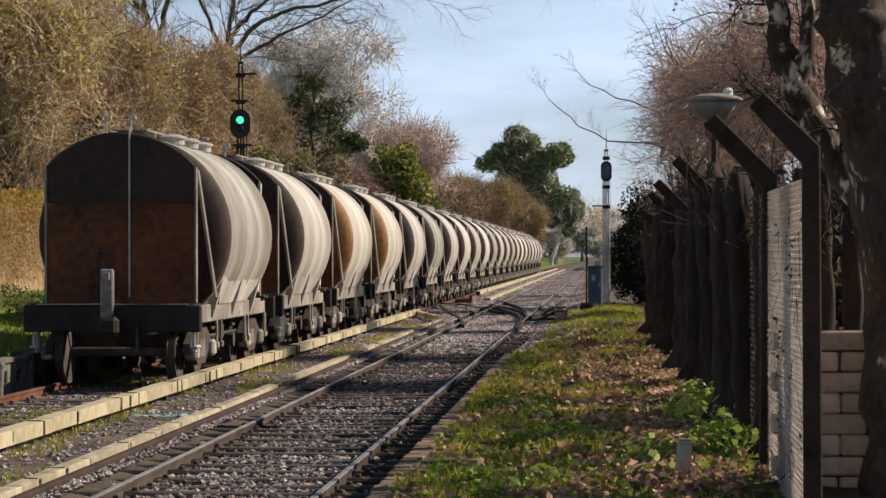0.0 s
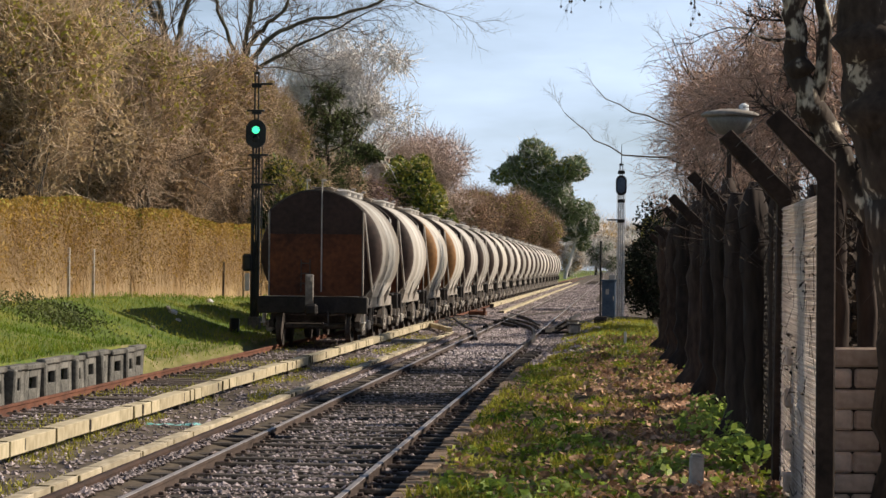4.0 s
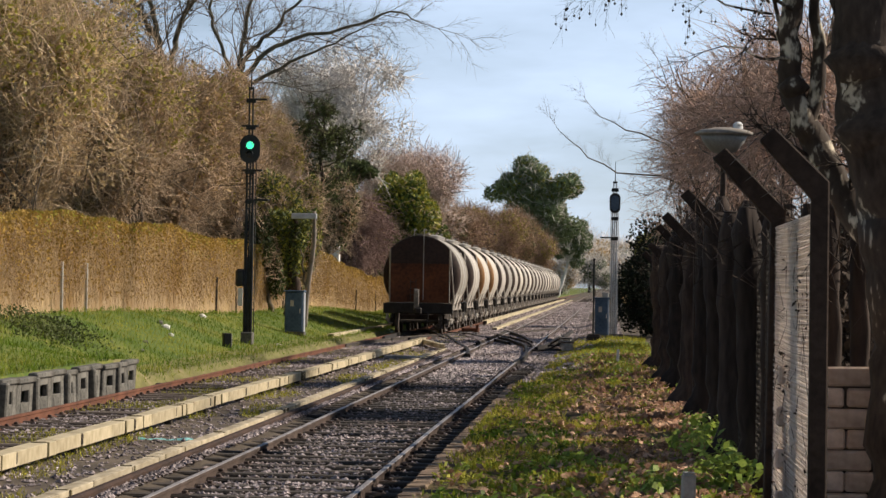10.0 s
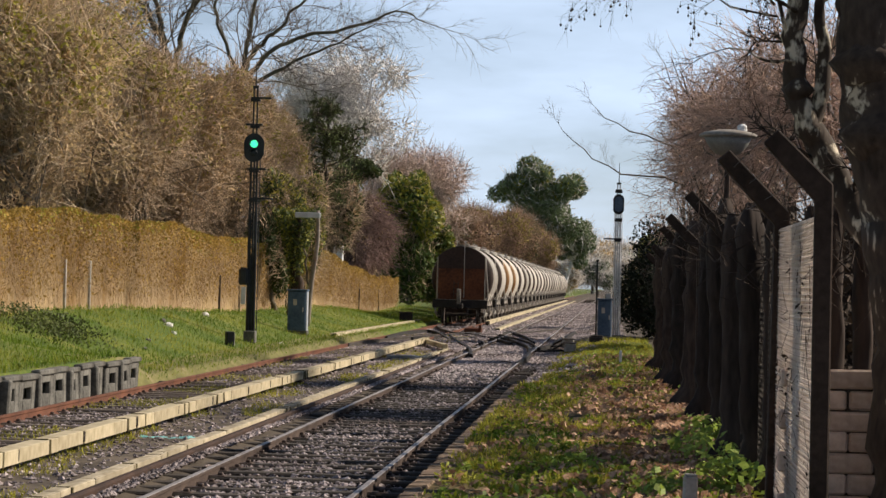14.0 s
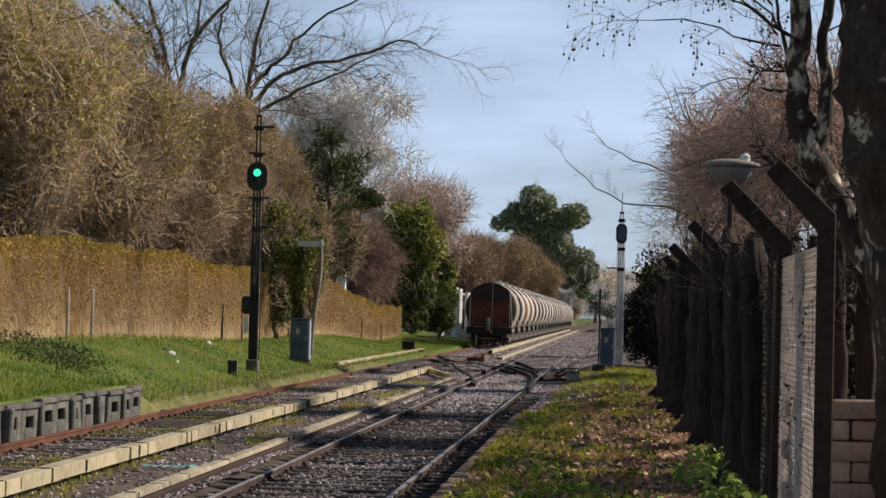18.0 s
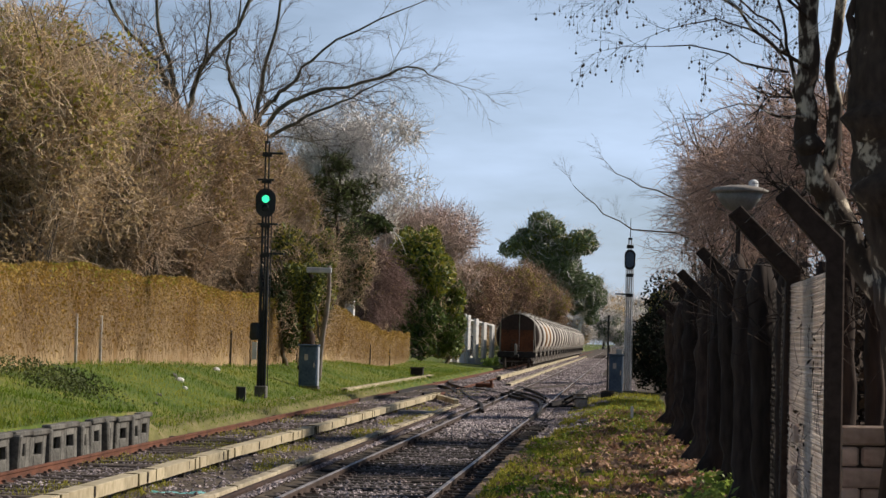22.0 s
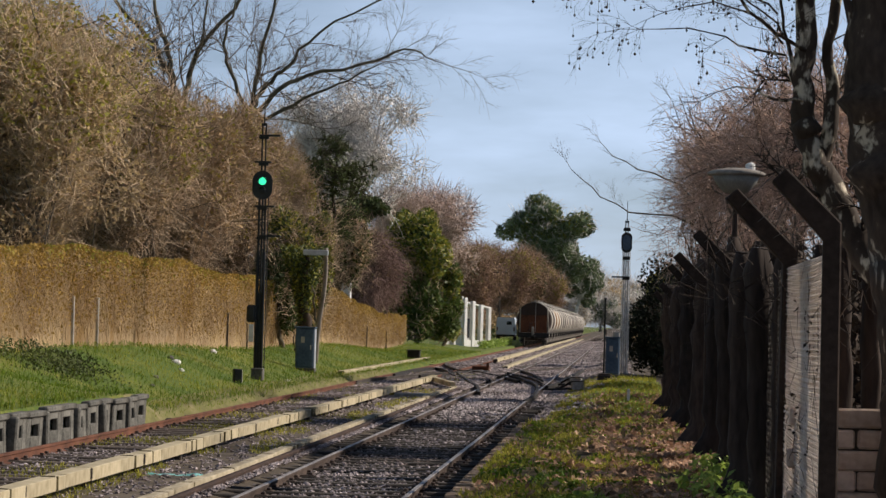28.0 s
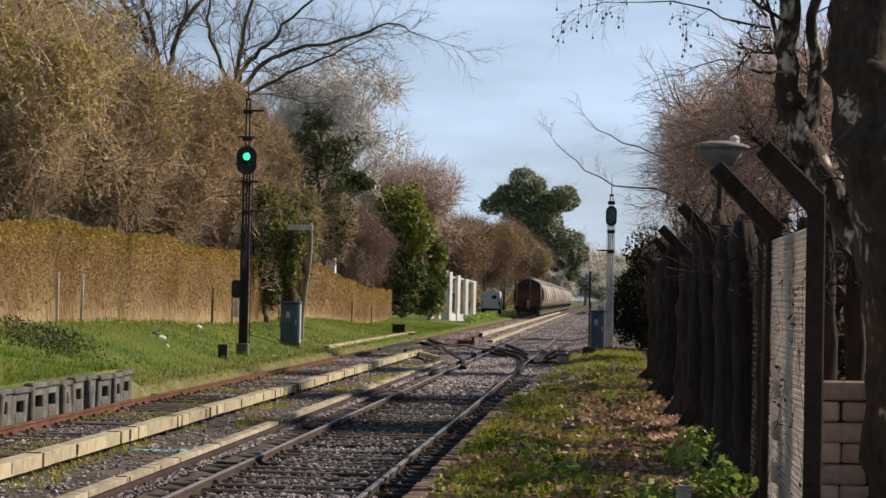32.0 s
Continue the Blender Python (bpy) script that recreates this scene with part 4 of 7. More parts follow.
        for y in (-3.9, -3.72, -1.72, -1.3, 1.3, 1.72, 3.72, 3.9):
            part("hanger", Geo().box((sx * 1.2, y, 0.68), (0.035, 0.05, 0.44), 0.008).box((sx * 1.21, y, 0.5), (0.06, 0.09, 0.1), 0.015), M["dusty"], t)
        part("brake_rod", Geo().bar((sx * 0.95, -3.4, 0.62), (sx * 0.95, 3.4, 0.62), 0.03, n=6).box((sx * 0.95, 0, 0.72), (0.12, 0.5, 0.34), 0.02), M["bogie"], t)
        part("air_tank", Geo().bar((sx * 0.62, -0.55, 0.78), (sx * 0.62, 0.55, 0.78), 0.18, n=12), M["bogie"], t)
        part("step", Geo().box((sx * 1.22, -HEAD_Y + 0.2, 0.55), (0.12, 0.35, 0.04), 0.01).box((sx * 1.22, -HEAD_Y + 0.05, 0.75), (0.04, 0.03, 0.42)).box((sx * 1.22, -HEAD_Y + 0.35, 0.75), (0.04, 0.03, 0.42)), M["palemetal"], t)
    for y in (-1.1, 1.1):
        g = Geo()
        g.put([(-1.0, y - 0.95, 1.2), (1.0, y - 0.95, 1.2), (1.0, y + 0.95, 1.2), (-1.0, y + 0.95, 1.2), (-0.3, y - 0.25, 0.45), (0.3, y - 0.25, 0.45), (0.3, y + 0.25, 0.45), (-0.3, y + 0.25, 0.45)], [(0, 1, 2, 3), (4, 7, 6, 5), (0, 4, 5, 1), (1, 5, 6, 2), (2, 6, 7, 3), (3, 7, 4, 0)])
        g.bar((-0.9, y, 0.5), (0.9, y, 0.5), 0.09, n=8)
        part("hopper", g, M["frame"], t)
        part("valve", Geo().bar((0.9, y, 0.5), (1.05, y, 0.5), 0.13, n=10).box((1.02, y, 0.75), (0.06, 0.3, 0.05), 0.01), M["bogie"], t)
    # roof walk, hatches and rails
    part("roof_walk", Geo().box((0, 0, TANK_Z + TANK_R + 0.1), (0.5, TANK_L + 0.6, 0.025), 0.005).box((0, -1.9, TANK_Z + TANK_R + 0.04), (0.5, 0.06, 0.12)).box((0, 1.9, TANK_Z + TANK_R + 0.04), (0.5, 0.06, 0.12)), M["frame"], t)
    for y in (-1.35, 0.0, 1.35):
        part("hatch", Geo().lathe([(0.2, 0), (0.2, 0.1), (0.23, 0.1), (0.23, 0.13), (0.12, 0.17), (0.03, 0.18)], 16, Matrix.Translation((0.42, y, TANK_Z + TANK_R - 0.08))), M["palemetal"], t)
    for y in (-PLATE_Y + 0.05, PLATE_Y - 0.05):
        for x in (-0.24, 0.14):
            part("grab_rail", Geo().bar((x, y, 3.7), (x, y, 4.04), 0.02, n=5).box((x + 0.03, y, 4.05), (0.12, 0.06, 0.06), 0.01), M["palemetal"], t)
    return t


WHEELSET = wheelset_mesh()
WHEELSET.materials.append(M["bogie"])


def rear_y(t):
    """Place of the train's rear end plate along the line."""
    return 36.9 + 5.57 * t + 0.0229 * t * t


wagons = [build_wagon()]
for k in range(1, WAGONS):
    wagons.append(copy_thing(wagons[0], pose(FAR_X, 0, 0)))

# some wagons are grimier or fresher than the rest, two have primed heads
FINISH = {0: "tankgrey", 1: "tank", 2: "tankcream", 3: "tankcream", 4: "tank", 5: "tankgrey", 7: "tankcream", 10: "tankgrey", 13: "tankgrey", 16: "tankcream", 17: "tankgrey"}
for k, w in enumerate(wagons):
    for o in w.children:
        if o.name.startswith("tank_barrel"):
            o.material_slots[0].link = "OBJECT"
            o.material_slots[0].material = M[FINISH.get(k, "tank")]
        if o.name.startswith("tank_head") and k in (2, 3):
            o.material_slots[0].link = "OBJECT"
            o.material_slots[0].material = M["orangehead"]
    if k == 0:
        w["label"] = "grimy grey tank wagon ending the train, dark rust-brown end plate"
    elif k in (2, 3):
        w["label"] = "cream tank wagon with orange-primed tank heads"


# ---- plants ----
def unit(v):
    return v / (np.linalg.norm(v, axis=-1, keepdims=True) + 1e-9)


def lumps(rng, c, r, k, size):
    """Uneven crown: (centre, radius) pairs inside an ellipsoid."""
    d = unit(rng.normal(size=(k, 3)))
    f = rng.uniform(0.25, 0.8, (k, 1))
    return np.asarray(c) + d * np.asarray(r) * f, np.asarray(r) * rng.uniform(0.7, 1.3, (k, 1)) * size


def cloud(rng, cs, rs, n, core=0.4):
    """n places in the lumps, and the way out from each lump's middle."""
    i = rng.integers(0, len(cs), n)
    d = unit(rng.normal(size=(n, 3)))
    q = core + (1 - core) * rng.random((n, 1)) ** 0.5
    return cs[i] + d * rs[i] * q, d


def twigs(rng, p, d, length, rad, lift=0.25, stray=0.7):
    """Two-piece twigs from the places p, roughly outwards."""
    n = len(p)
    a = unit(d * 0.6 + rng.normal(size=(n, 3)) * stray + np.array([0, 0, lift]))
    b = unit(a + rng.normal(size=(n, 3)) * 0.45 + np.array([0, 0, lift * 0.6]))
    ln = length * rng.uniform(0.5, 1.4, (n, 1))
    m = p + a * ln * 0.5
    e = m + b * ln * 0.5
    r = rad * rng.uniform(0.6, 1.3, (n, 1))
    return np.concatenate([np.concatenate([p, m, r, r * 0.7], 1), np.concatenate([m, e, r * 0.7, r * 0.25], 1)])


def limb(rng, p, q, r0, r1, k=5, bend=0.12):
    """A crooked tapering limb from p to q as tube rows."""
    p, q = np.asarray(p, float), np.asarray(q, float)
    ln = np.linalg.norm(q - p)
    pts = [p + (q - p) * i / k + (rng.normal(size=3) * bend * ln / k * 1.4 if 0 < i < k else 0) for i in range(k + 1)]
    rr = np.linspace(r0, r1, k + 1)
    return [(*pts[i], *pts[i + 1], rr[i], rr[i + 1]) for i in range(k)]


def make_tree(name, label, category, x, y, c, r, seed, trunk_r=0.18, k=12, size=0.45, twig=(0, 1.0, 0.012), twig_m=None, leaf=(0, 0.06), leaf_m=None, leaf2=None, bark="bark", group="", stems=1, lift=0.25, core=0.35, slim=0.5, droop=0.0, inner=None, boughs=0):
    """A tree or shrub: stems, limbs into an uneven crown, twigs and leaves. c is relative to the foot."""
    rng = np.random.default_rng(seed)
    t = thing(name, label, category, pose(x, y, ground_z(x, y) - 0.05), group)
    cs, rs = lumps(rng, c, r, k, size)
    segs = []
    for s in range(stems):
        foot = np.array([rng.normal() * 0.35 * (stems > 1), rng.normal() * 0.35 * (stems > 1), 0])
        fork = np.array([c[0] * 0.7 + rng.normal() * 0.3 * stems, c[1] * 0.7, max(0.6, c[2] - r[2] * 0.75)])
        segs += limb(rng, foot, fork, trunk_r, trunk_r * 0.7, 5, 0.1)
        for i in range(s, k, stems):
            segs += limb(rng, fork, cs[i], trunk_r * 0.42, trunk_r * 0.1, 6, 0.12)
    for i in range(boughs):
        a, b = cs[rng.integers(k)], cs[rng.integers(k)]
        e = np.asarray(c) + unit(b - np.asarray(c)) * np.asarray(r) * rng.uniform(0.8, 1.15)
        segs += limb(rng, a, e, 0.032, 0.01, 6, 0.16)
    part("trunk", tube_mesh("trunk", segs, 7), M[bark], t)
    # core leaves, mostly darker: the gaps' shade put into their colour
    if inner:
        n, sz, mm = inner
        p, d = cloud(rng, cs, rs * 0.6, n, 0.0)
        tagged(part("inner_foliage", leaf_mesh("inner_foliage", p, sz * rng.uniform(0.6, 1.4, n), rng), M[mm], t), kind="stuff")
    if twig[0]:
        p, d = cloud(rng, cs, rs, twig[0], core)
        tagged(part("crown", tube_mesh("crown", twigs(rng, p, d, twig[1], twig[2], lift), 3), M[twig_m], t), kind="stuff")
    if leaf[0]:
        p, d = cloud(rng, cs, rs, leaf[0], core + 0.15)
        tagged(part("foliage", leaf_mesh("foliage", p, leaf[1] * rng.uniform(0.6, 1.4, leaf[0]), rng, droop=droop, slim=slim), M[leaf_m], t), kind="stuff")
    # second tone on the highest lumps: new leaves, and highlights put into evergreens' colour
    if leaf2:
        n, sz, mm = leaf2
        hi = np.argsort(-cs[:, 2])[: max(2, k // 2)]
        p, d = cloud(rng, cs[hi], rs[hi], n, core + 0.2)
        tagged(part("foliage", leaf_mesh("foliage", p, sz * rng.uniform(0.6, 1.4, n), rng), M[mm], t), kind="stuff")
    return t


BUSH = "brown leafless shrub with dense fine twigs behind the creeper fence"
for i, (x, y, cz, r, n, ol, dull) in enumerate((
        (-17.0, 66, 6.3, (4.6, 4.5, 5.2), 11000, 7500, 0), (-16.6, 78, 5.8, (4.2, 4.2, 4.8), 14000, 9000, 0), (-15.9, 87, 5.3, (3.7, 3.8, 4.5), 12000, 2500, 1),
        (-16.0, 97, 5.8, (2.8, 3.2, 4.9), 10000, 2500, 1), (-23.5, 96, 8.2, (6.0, 5.0, 6.2), 13000, 5500, 0), (-20.5, 82, 6.8, (4.0, 4.0, 5.4), 10000, 9000, 0))):
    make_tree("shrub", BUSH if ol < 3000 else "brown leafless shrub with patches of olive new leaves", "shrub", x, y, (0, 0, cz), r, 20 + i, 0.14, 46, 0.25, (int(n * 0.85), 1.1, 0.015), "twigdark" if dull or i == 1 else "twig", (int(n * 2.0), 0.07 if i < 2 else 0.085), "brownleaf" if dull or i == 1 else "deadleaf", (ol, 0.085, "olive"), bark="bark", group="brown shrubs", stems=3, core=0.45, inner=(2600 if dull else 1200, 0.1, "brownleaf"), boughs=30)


# tall bare trees whose limbs fan over the line
def grow(rng, segs, p, d, ln, r, depth, droop):
    """Side branches, each finer than the last."""
    k = 3
    for i in range(k):
        d2 = unit(d + rng.normal(size=3) * 0.16 + np.array([0, 0, droop]))
        q = p + d2 * ln / k
        segs.append((*p, *q, r * (1 - 0.22 * i), r * (1 - 0.22 * (i + 1))))
        p, d = q, d2
        if depth > 0:
            for _ in range(2 if depth > 1 else 3):
                side = unit(np.cross(d, rng.normal(size=3)))
                grow(rng, segs, p, unit(d + side * rng.uniform(0.5, 0.95)), ln * rng.uniform(0.45, 0.7), r * 0.5, depth - 1, droop)


def limb_tree(name, label, category, x, y, limbs, seed, bark, twig_m, depth=2, reach=2.6, droop=0.03, every=0.8, fine=1.0, knob=False):
    """limbs: (start radius, end radius, places relative to the foot)."""
    rng = np.random.default_rng(seed)
    t = thing(name, label, category, pose(x, y, ground_z(x, y) - 0.1), "tall bare trees")
    main, small = [], []
    for n, (r0, r1, pts) in enumerate(limbs):
        ln = sum(np.linalg.norm(np.subtract(q, p)) for p, q in zip(pts[:-1], pts[1:]))
        k = max(6, int(ln / (0.12 if knob else 0.5)))
        line = [q + (rng.normal(size=3) * (0.012 if knob else 0.05) if i else 0) for i, q in enumerate(bow(pts, k))]
        main.append((line, [r0 + (r1 - r0) * i / k for i in range(k + 1)]))
        if n == 0:
            continue
        gap = 0.45 if knob else 0.55
        for i in range(int(k * 0.18), k, max(1, round(gap / (ln / k)))):
            ra = r0 + (r1 - r0) * i / k
            if rng.random() < every:
                d = unit(line[i + 1] - line[i])
                side = unit(np.cross(d, rng.normal(size=3)))
                grow(rng, small, line[i], unit(d + side * rng.uniform(0.6, 1.0)), reach * rng.uniform(0.5, 1.1) * (1 - 0.4 * i / k), max(0.006, min(ra * 0.34, 0.05)) * fine, depth, droop)
        grow(rng, small, line[-1], unit(line[-1] - line[-2]), reach * 0.8, r1 * 0.8, depth, droop)
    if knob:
        part("trunk", vine_mesh("trunk", main[:2], 20, 0.22), M["planetrunk"], t, "rough lower bark toned dark with its shade")
        for line, radii in main[2:]:
            part("limb", vine_mesh("limb", [(line, radii)], 14, 0.34), M[bark], t)
    else:
        part("trunk", vine_mesh("trunk", main, 9, 0.15), M[bark], t)
    tagged(part("crown", tube_mesh("crown", small, 4), M[twig_m], t), kind="stuff")
    TIPS[name] = np.array(small)[:, 3:6]
    return t


TIPS = {}  # twig ends of the latest tree of each name
limb_tree("tall_tree", "tall bare tree with lichen-green forking limbs", "tree", -19.2, 105.0, [
    (0.34, 0.28, [(0, 0, 0), (0.1, 0, 5), (-0.1, 0, 10.2)]),
    (0.152, 0.048, [(-0.1, 0, 9.8), (-0.5, 0.2, 11.2), (-1.5, 0.2, 13.1), (-3.2, 0, 15.1), (-4.4, 0, 18.0)]),
    (0.152, 0.048, [(-0.1, 0, 10.0), (-0.4, -0.3, 11.4), (-0.8, 0, 12.9), (-1.5, 0, 15.1), (-1.8, 0, 18.5)]),
    (0.152, 0.048, [(-0.1, 0, 10.0), (0.1, 0.3, 11.4), (0.6, 0.2, 12.9), (2.3, 0, 15.2), (3.0, 0, 18.0)]),
    (0.080, 0.024, [(-0.3, 0, 10.8), (-1.4, -0.3, 11.6), (-2.6, 0.4, 12.9), (-5.4, 0, 14.6)]),
    (0.080, 0.024, [(0.4, 0, 12.3), (0.9, -0.3, 14.2), (0.8, 0.4, 17.0)])], 41, "mossbark", "bark", 2, 2.9, 0.03, 0.65)
limb_tree("tall_tree", "tall bare tree with long limbs arching over the line", "tree", -16.6, 105.0, [
    (0.30, 0.25, [(0, 0, 0), (0.2, 0, 5), (0.2, 0, 9.6)]),
    (0.128, 0.040, [(0.2, 0, 9.3), (0.45, 0.2, 11.0), (0.7, 0, 12.4), (1.3, 0, 15.1), (1.8, 0, 18.0)]),
    (0.120, 0.024, [(0.3, 0, 9.6), (1.5, -0.4, 11.0), (2.9, 0, 11.8), (5.6, 0.3, 12.5), (7.2, 0, 13.0), (8.4, 0, 12.5)]),
    (0.104, 0.024, [(0.3, 0, 9.4), (1.9, 0.5, 10.4), (3.9, 0.4, 11.4), (6.1, 0, 12.4)]),
    (0.120, 0.032, [(0.4, 0, 10.2), (1.0, 0.2, 11.3), (1.9, 0, 12.2), (3.3, 0, 13.7), (6.6, 0, 15.5)]),
    (0.096, 0.024, [(0.3, 0.2, 10.0), (-0.6, 0.2, 11.9), (-0.9, 0, 13.3), (-0.4, 0, 15.0), (-0.5, 0, 17.5)])], 42, "mossbark", "bark", 2, 2.8, -0.02, 0.65)


def ragged_conifer(x, y, tall, reach, seed):
    """A dark evergreen: upswept boughs that end in stars of stiff fronds, with sky between them."""
    rng = np.random.default_rng(seed)
    t = thing("conifer", "dark ragged evergreen tree with starry fronds", "tree", pose(x, y, ground_z(x, y) - 0.05))
    segs = limb(rng, (0, 0, 0), (0.15, 0, tall), 0.2, 0.04, 8, 0.06)
    cen, sz = [], []
    for k in range(46):
        f = 0.5 + 0.49 * rng.random() ** 0.75
        a = rng.uniform(0, 6.283)
        ln = reach * rng.uniform(0.35, 1.05) * (1.1 - 0.9 * abs(f - 0.76) / 0.3)
        p0 = np.array([0.15 * f, 0, tall * f])
        way = np.array([math.cos(a), math.sin(a), 0])
        pts = bow([p0, p0 + way * ln * 0.5 + np.array([0, 0, 0.1 * ln]), p0 + way * ln + np.array([0, 0, 0.42 * ln - 0.25])], 6)
        for u, v in zip(pts[:-1], pts[1:]):
            segs.append((*u, *v, 0.032, 0.022))
        for q in range(26):
            d = unit(rng.normal(size=3) + np.array([0, 0, 0.35]) + way * 0.5)
            e = rng.uniform(0.35, 0.8)
            foot = pts[int(rng.integers(3, 7))]
            segs.append((*foot, *(foot + d * e), 0.014, 0.005))
            for w in np.linspace(0.15, 1.0, 7):
                cen.append(foot + d * e * w + rng.normal(0, 0.035, 3) - np.array([0, 0, 0.1 * w * w]))
                sz.append(rng.uniform(0.05, 0.12))
    part("trunk", tube_mesh("trunk", segs, 5), M["vine"], t)
    tagged(part("foliage", leaf_mesh("foliage", np.array(cen), np.array(sz), rng, droop=0.3, slim=0.3), M["midgreen"], t), kind="stuff")


ragged_conifer(-14.1, 118, 10.2, 2.2, 51)
make_tree("shrub", "tall feathery olive-brown tree beside the dark evergreen", "tree", -15.9, 113, (0, 0, 6.9), (1.7, 1.6, 3.9), 151, 0.13, 30, 0.26, (5200, 0.9, 0.012), "twigdark", (5000, 0.085), "brownleaf", (3500, 0.085, "olive"), stems=2, core=0.3)
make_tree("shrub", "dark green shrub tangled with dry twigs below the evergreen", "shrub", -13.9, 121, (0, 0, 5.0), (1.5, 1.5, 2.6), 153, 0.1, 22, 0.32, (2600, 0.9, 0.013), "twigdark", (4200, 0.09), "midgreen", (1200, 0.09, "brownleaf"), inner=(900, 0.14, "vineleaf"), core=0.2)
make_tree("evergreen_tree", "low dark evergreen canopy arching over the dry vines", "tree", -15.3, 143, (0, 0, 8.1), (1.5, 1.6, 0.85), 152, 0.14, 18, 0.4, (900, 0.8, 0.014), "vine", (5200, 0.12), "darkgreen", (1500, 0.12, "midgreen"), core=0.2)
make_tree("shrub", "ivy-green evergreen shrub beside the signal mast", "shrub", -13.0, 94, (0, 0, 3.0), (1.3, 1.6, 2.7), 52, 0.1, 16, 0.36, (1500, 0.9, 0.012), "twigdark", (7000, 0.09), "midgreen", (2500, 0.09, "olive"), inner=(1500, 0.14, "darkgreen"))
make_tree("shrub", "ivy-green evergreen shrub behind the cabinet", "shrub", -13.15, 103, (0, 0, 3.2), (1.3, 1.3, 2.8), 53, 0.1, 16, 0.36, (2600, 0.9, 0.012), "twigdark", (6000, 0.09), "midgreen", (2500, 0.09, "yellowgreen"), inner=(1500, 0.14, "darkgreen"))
make_tree("shrub", "golden yellow-green creeper clump spilling over the fence", "shrub", -13.0, 97.5, (0, 0, 1.7), (0.9, 1.4, 1.3), 154, 0.06, 14, 0.36, (700, 0.5, 0.01), "creeper", (3000, 0.075), "creeperleaf", (2200, 0.075, "yellowgreen"), core=0.2)
make_tree("bare_tree", "pale grey leafless tree with a feathery crown", "tree", -17.2, 152, (0, 0, 11.9), (6.2, 5.0, 5.6), 54, 0.24, 60, 0.15, (4600, 1.5, 0.026), "twiggrey", (7000, 0.11), "twiggrey", bark="twiggrey", lift=0.1, boughs=10)
make_tree("bare_tree", "russet round-crowned leafless tree", "tree", -16.6, 196, (0, 0, 8.9), (6.2, 5.0, 5.2), 55, 0.26, 34, 0.28, (9000, 1.3, 0.022), "twigrose", (6500, 0.11), "twigrose", boughs=20)
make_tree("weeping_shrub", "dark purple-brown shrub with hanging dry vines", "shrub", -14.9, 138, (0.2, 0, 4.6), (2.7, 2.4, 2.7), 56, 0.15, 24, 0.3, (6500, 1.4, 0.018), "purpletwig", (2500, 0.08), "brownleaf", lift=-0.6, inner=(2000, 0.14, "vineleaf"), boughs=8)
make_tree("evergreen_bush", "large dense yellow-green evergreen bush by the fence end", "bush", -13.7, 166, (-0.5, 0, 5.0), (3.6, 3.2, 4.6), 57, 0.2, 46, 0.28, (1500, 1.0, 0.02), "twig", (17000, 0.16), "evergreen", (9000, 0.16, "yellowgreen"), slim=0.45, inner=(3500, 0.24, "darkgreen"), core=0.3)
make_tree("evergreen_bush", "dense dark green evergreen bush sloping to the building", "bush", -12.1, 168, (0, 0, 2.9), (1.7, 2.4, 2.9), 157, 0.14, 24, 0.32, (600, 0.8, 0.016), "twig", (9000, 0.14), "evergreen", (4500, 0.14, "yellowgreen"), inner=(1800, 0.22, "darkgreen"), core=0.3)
make_tree("evergreen_bush", "yellowish bush at the foot of the evergreen", "bush", -12.6, 176, (0, 0, 1.5), (1.6, 2.0, 1.5), 58, 0.1, 10, 0.42, (600, 0.7, 0.015), "twig", (4000, 0.12), "yellowgreen", (1500, 0.1, "olive"))
for i, (x, y, cz, r) in enumerate(((-15.5, 236, 5.4, (4.2, 4, 4.0)), (-14.3, 290, 6.2, (4.5, 4, 4.4)), (-14.0, 345, 6.9, (5.0, 5, 5.0)), (-12.8, 400, 6.6, (5, 5, 4.6)), (-19, 300, 6.4, (5.4, 5, 4.8)))):
    make_tree("bare_tree", "reddish brown winter tree along the line", "tree", x, y, (0, 0, cz), r, 60 + i, 0.22, 15, 0.42, (6000, 1.6, 0.028), "twigrust", (5000, 0.16), "brownleaf", (3000, 0.17, ("midgreen", "olive")[i % 2]), group="reddish trees")
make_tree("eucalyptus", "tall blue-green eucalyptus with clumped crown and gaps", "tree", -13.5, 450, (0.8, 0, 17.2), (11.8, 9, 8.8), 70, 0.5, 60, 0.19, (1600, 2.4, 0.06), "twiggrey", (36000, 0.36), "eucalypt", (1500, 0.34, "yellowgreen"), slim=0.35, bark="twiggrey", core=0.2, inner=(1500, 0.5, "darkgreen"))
make_tree("eucalyptus", "lower blue-green eucalyptus beside the line", "tree", -9.5, 470, (3.2, 0, 11.2), (5.4, 4, 5.6), 71, 0.4, 30, 0.24, (700, 2.4, 0.05), "twiggrey", (15000, 0.32), "eucalypt", slim=0.35, bark="twiggrey", core=0.25)
for i, (x, y, cz, rr) in enumerate(((-6, 800, 9, 14), (16, 860, 10, 15), (42, 820, 9, 14), (-34, 780, 12, 18), (-70, 760, 14, 20), (80, 800, 10, 20), (5, 950, 12, 12))):
    make_tree("distant_tree", "hazy grey-brown distant trees at the end of the line", "tree", x, y, (0, 0, cz), (rr, rr, cz * 0.8), 80 + i, 0.5, 14, 0.45, (2500, 5.0, 0.12), "twiggrey", (4000, 0.6), "eucalypt" if i % 2 else "deadleaf", group="distant trees")
for i, x in enumerate((-10.5, -3.0, 4.5, 12.0, 20.0)):
    make_tree("distant_tree", "grey-brown trees closing the end of the line", "tree", x, 562 + 9 * i, (0, 0, 4.6 + i % 2), (4.6, 4, 4.0), 180 + i, 0.3, 12, 0.42, (1500, 2.4, 0.06), "twiggrey", (2500, 0.35), "eucalypt" if i % 2 else "deadleaf", group="distant trees")

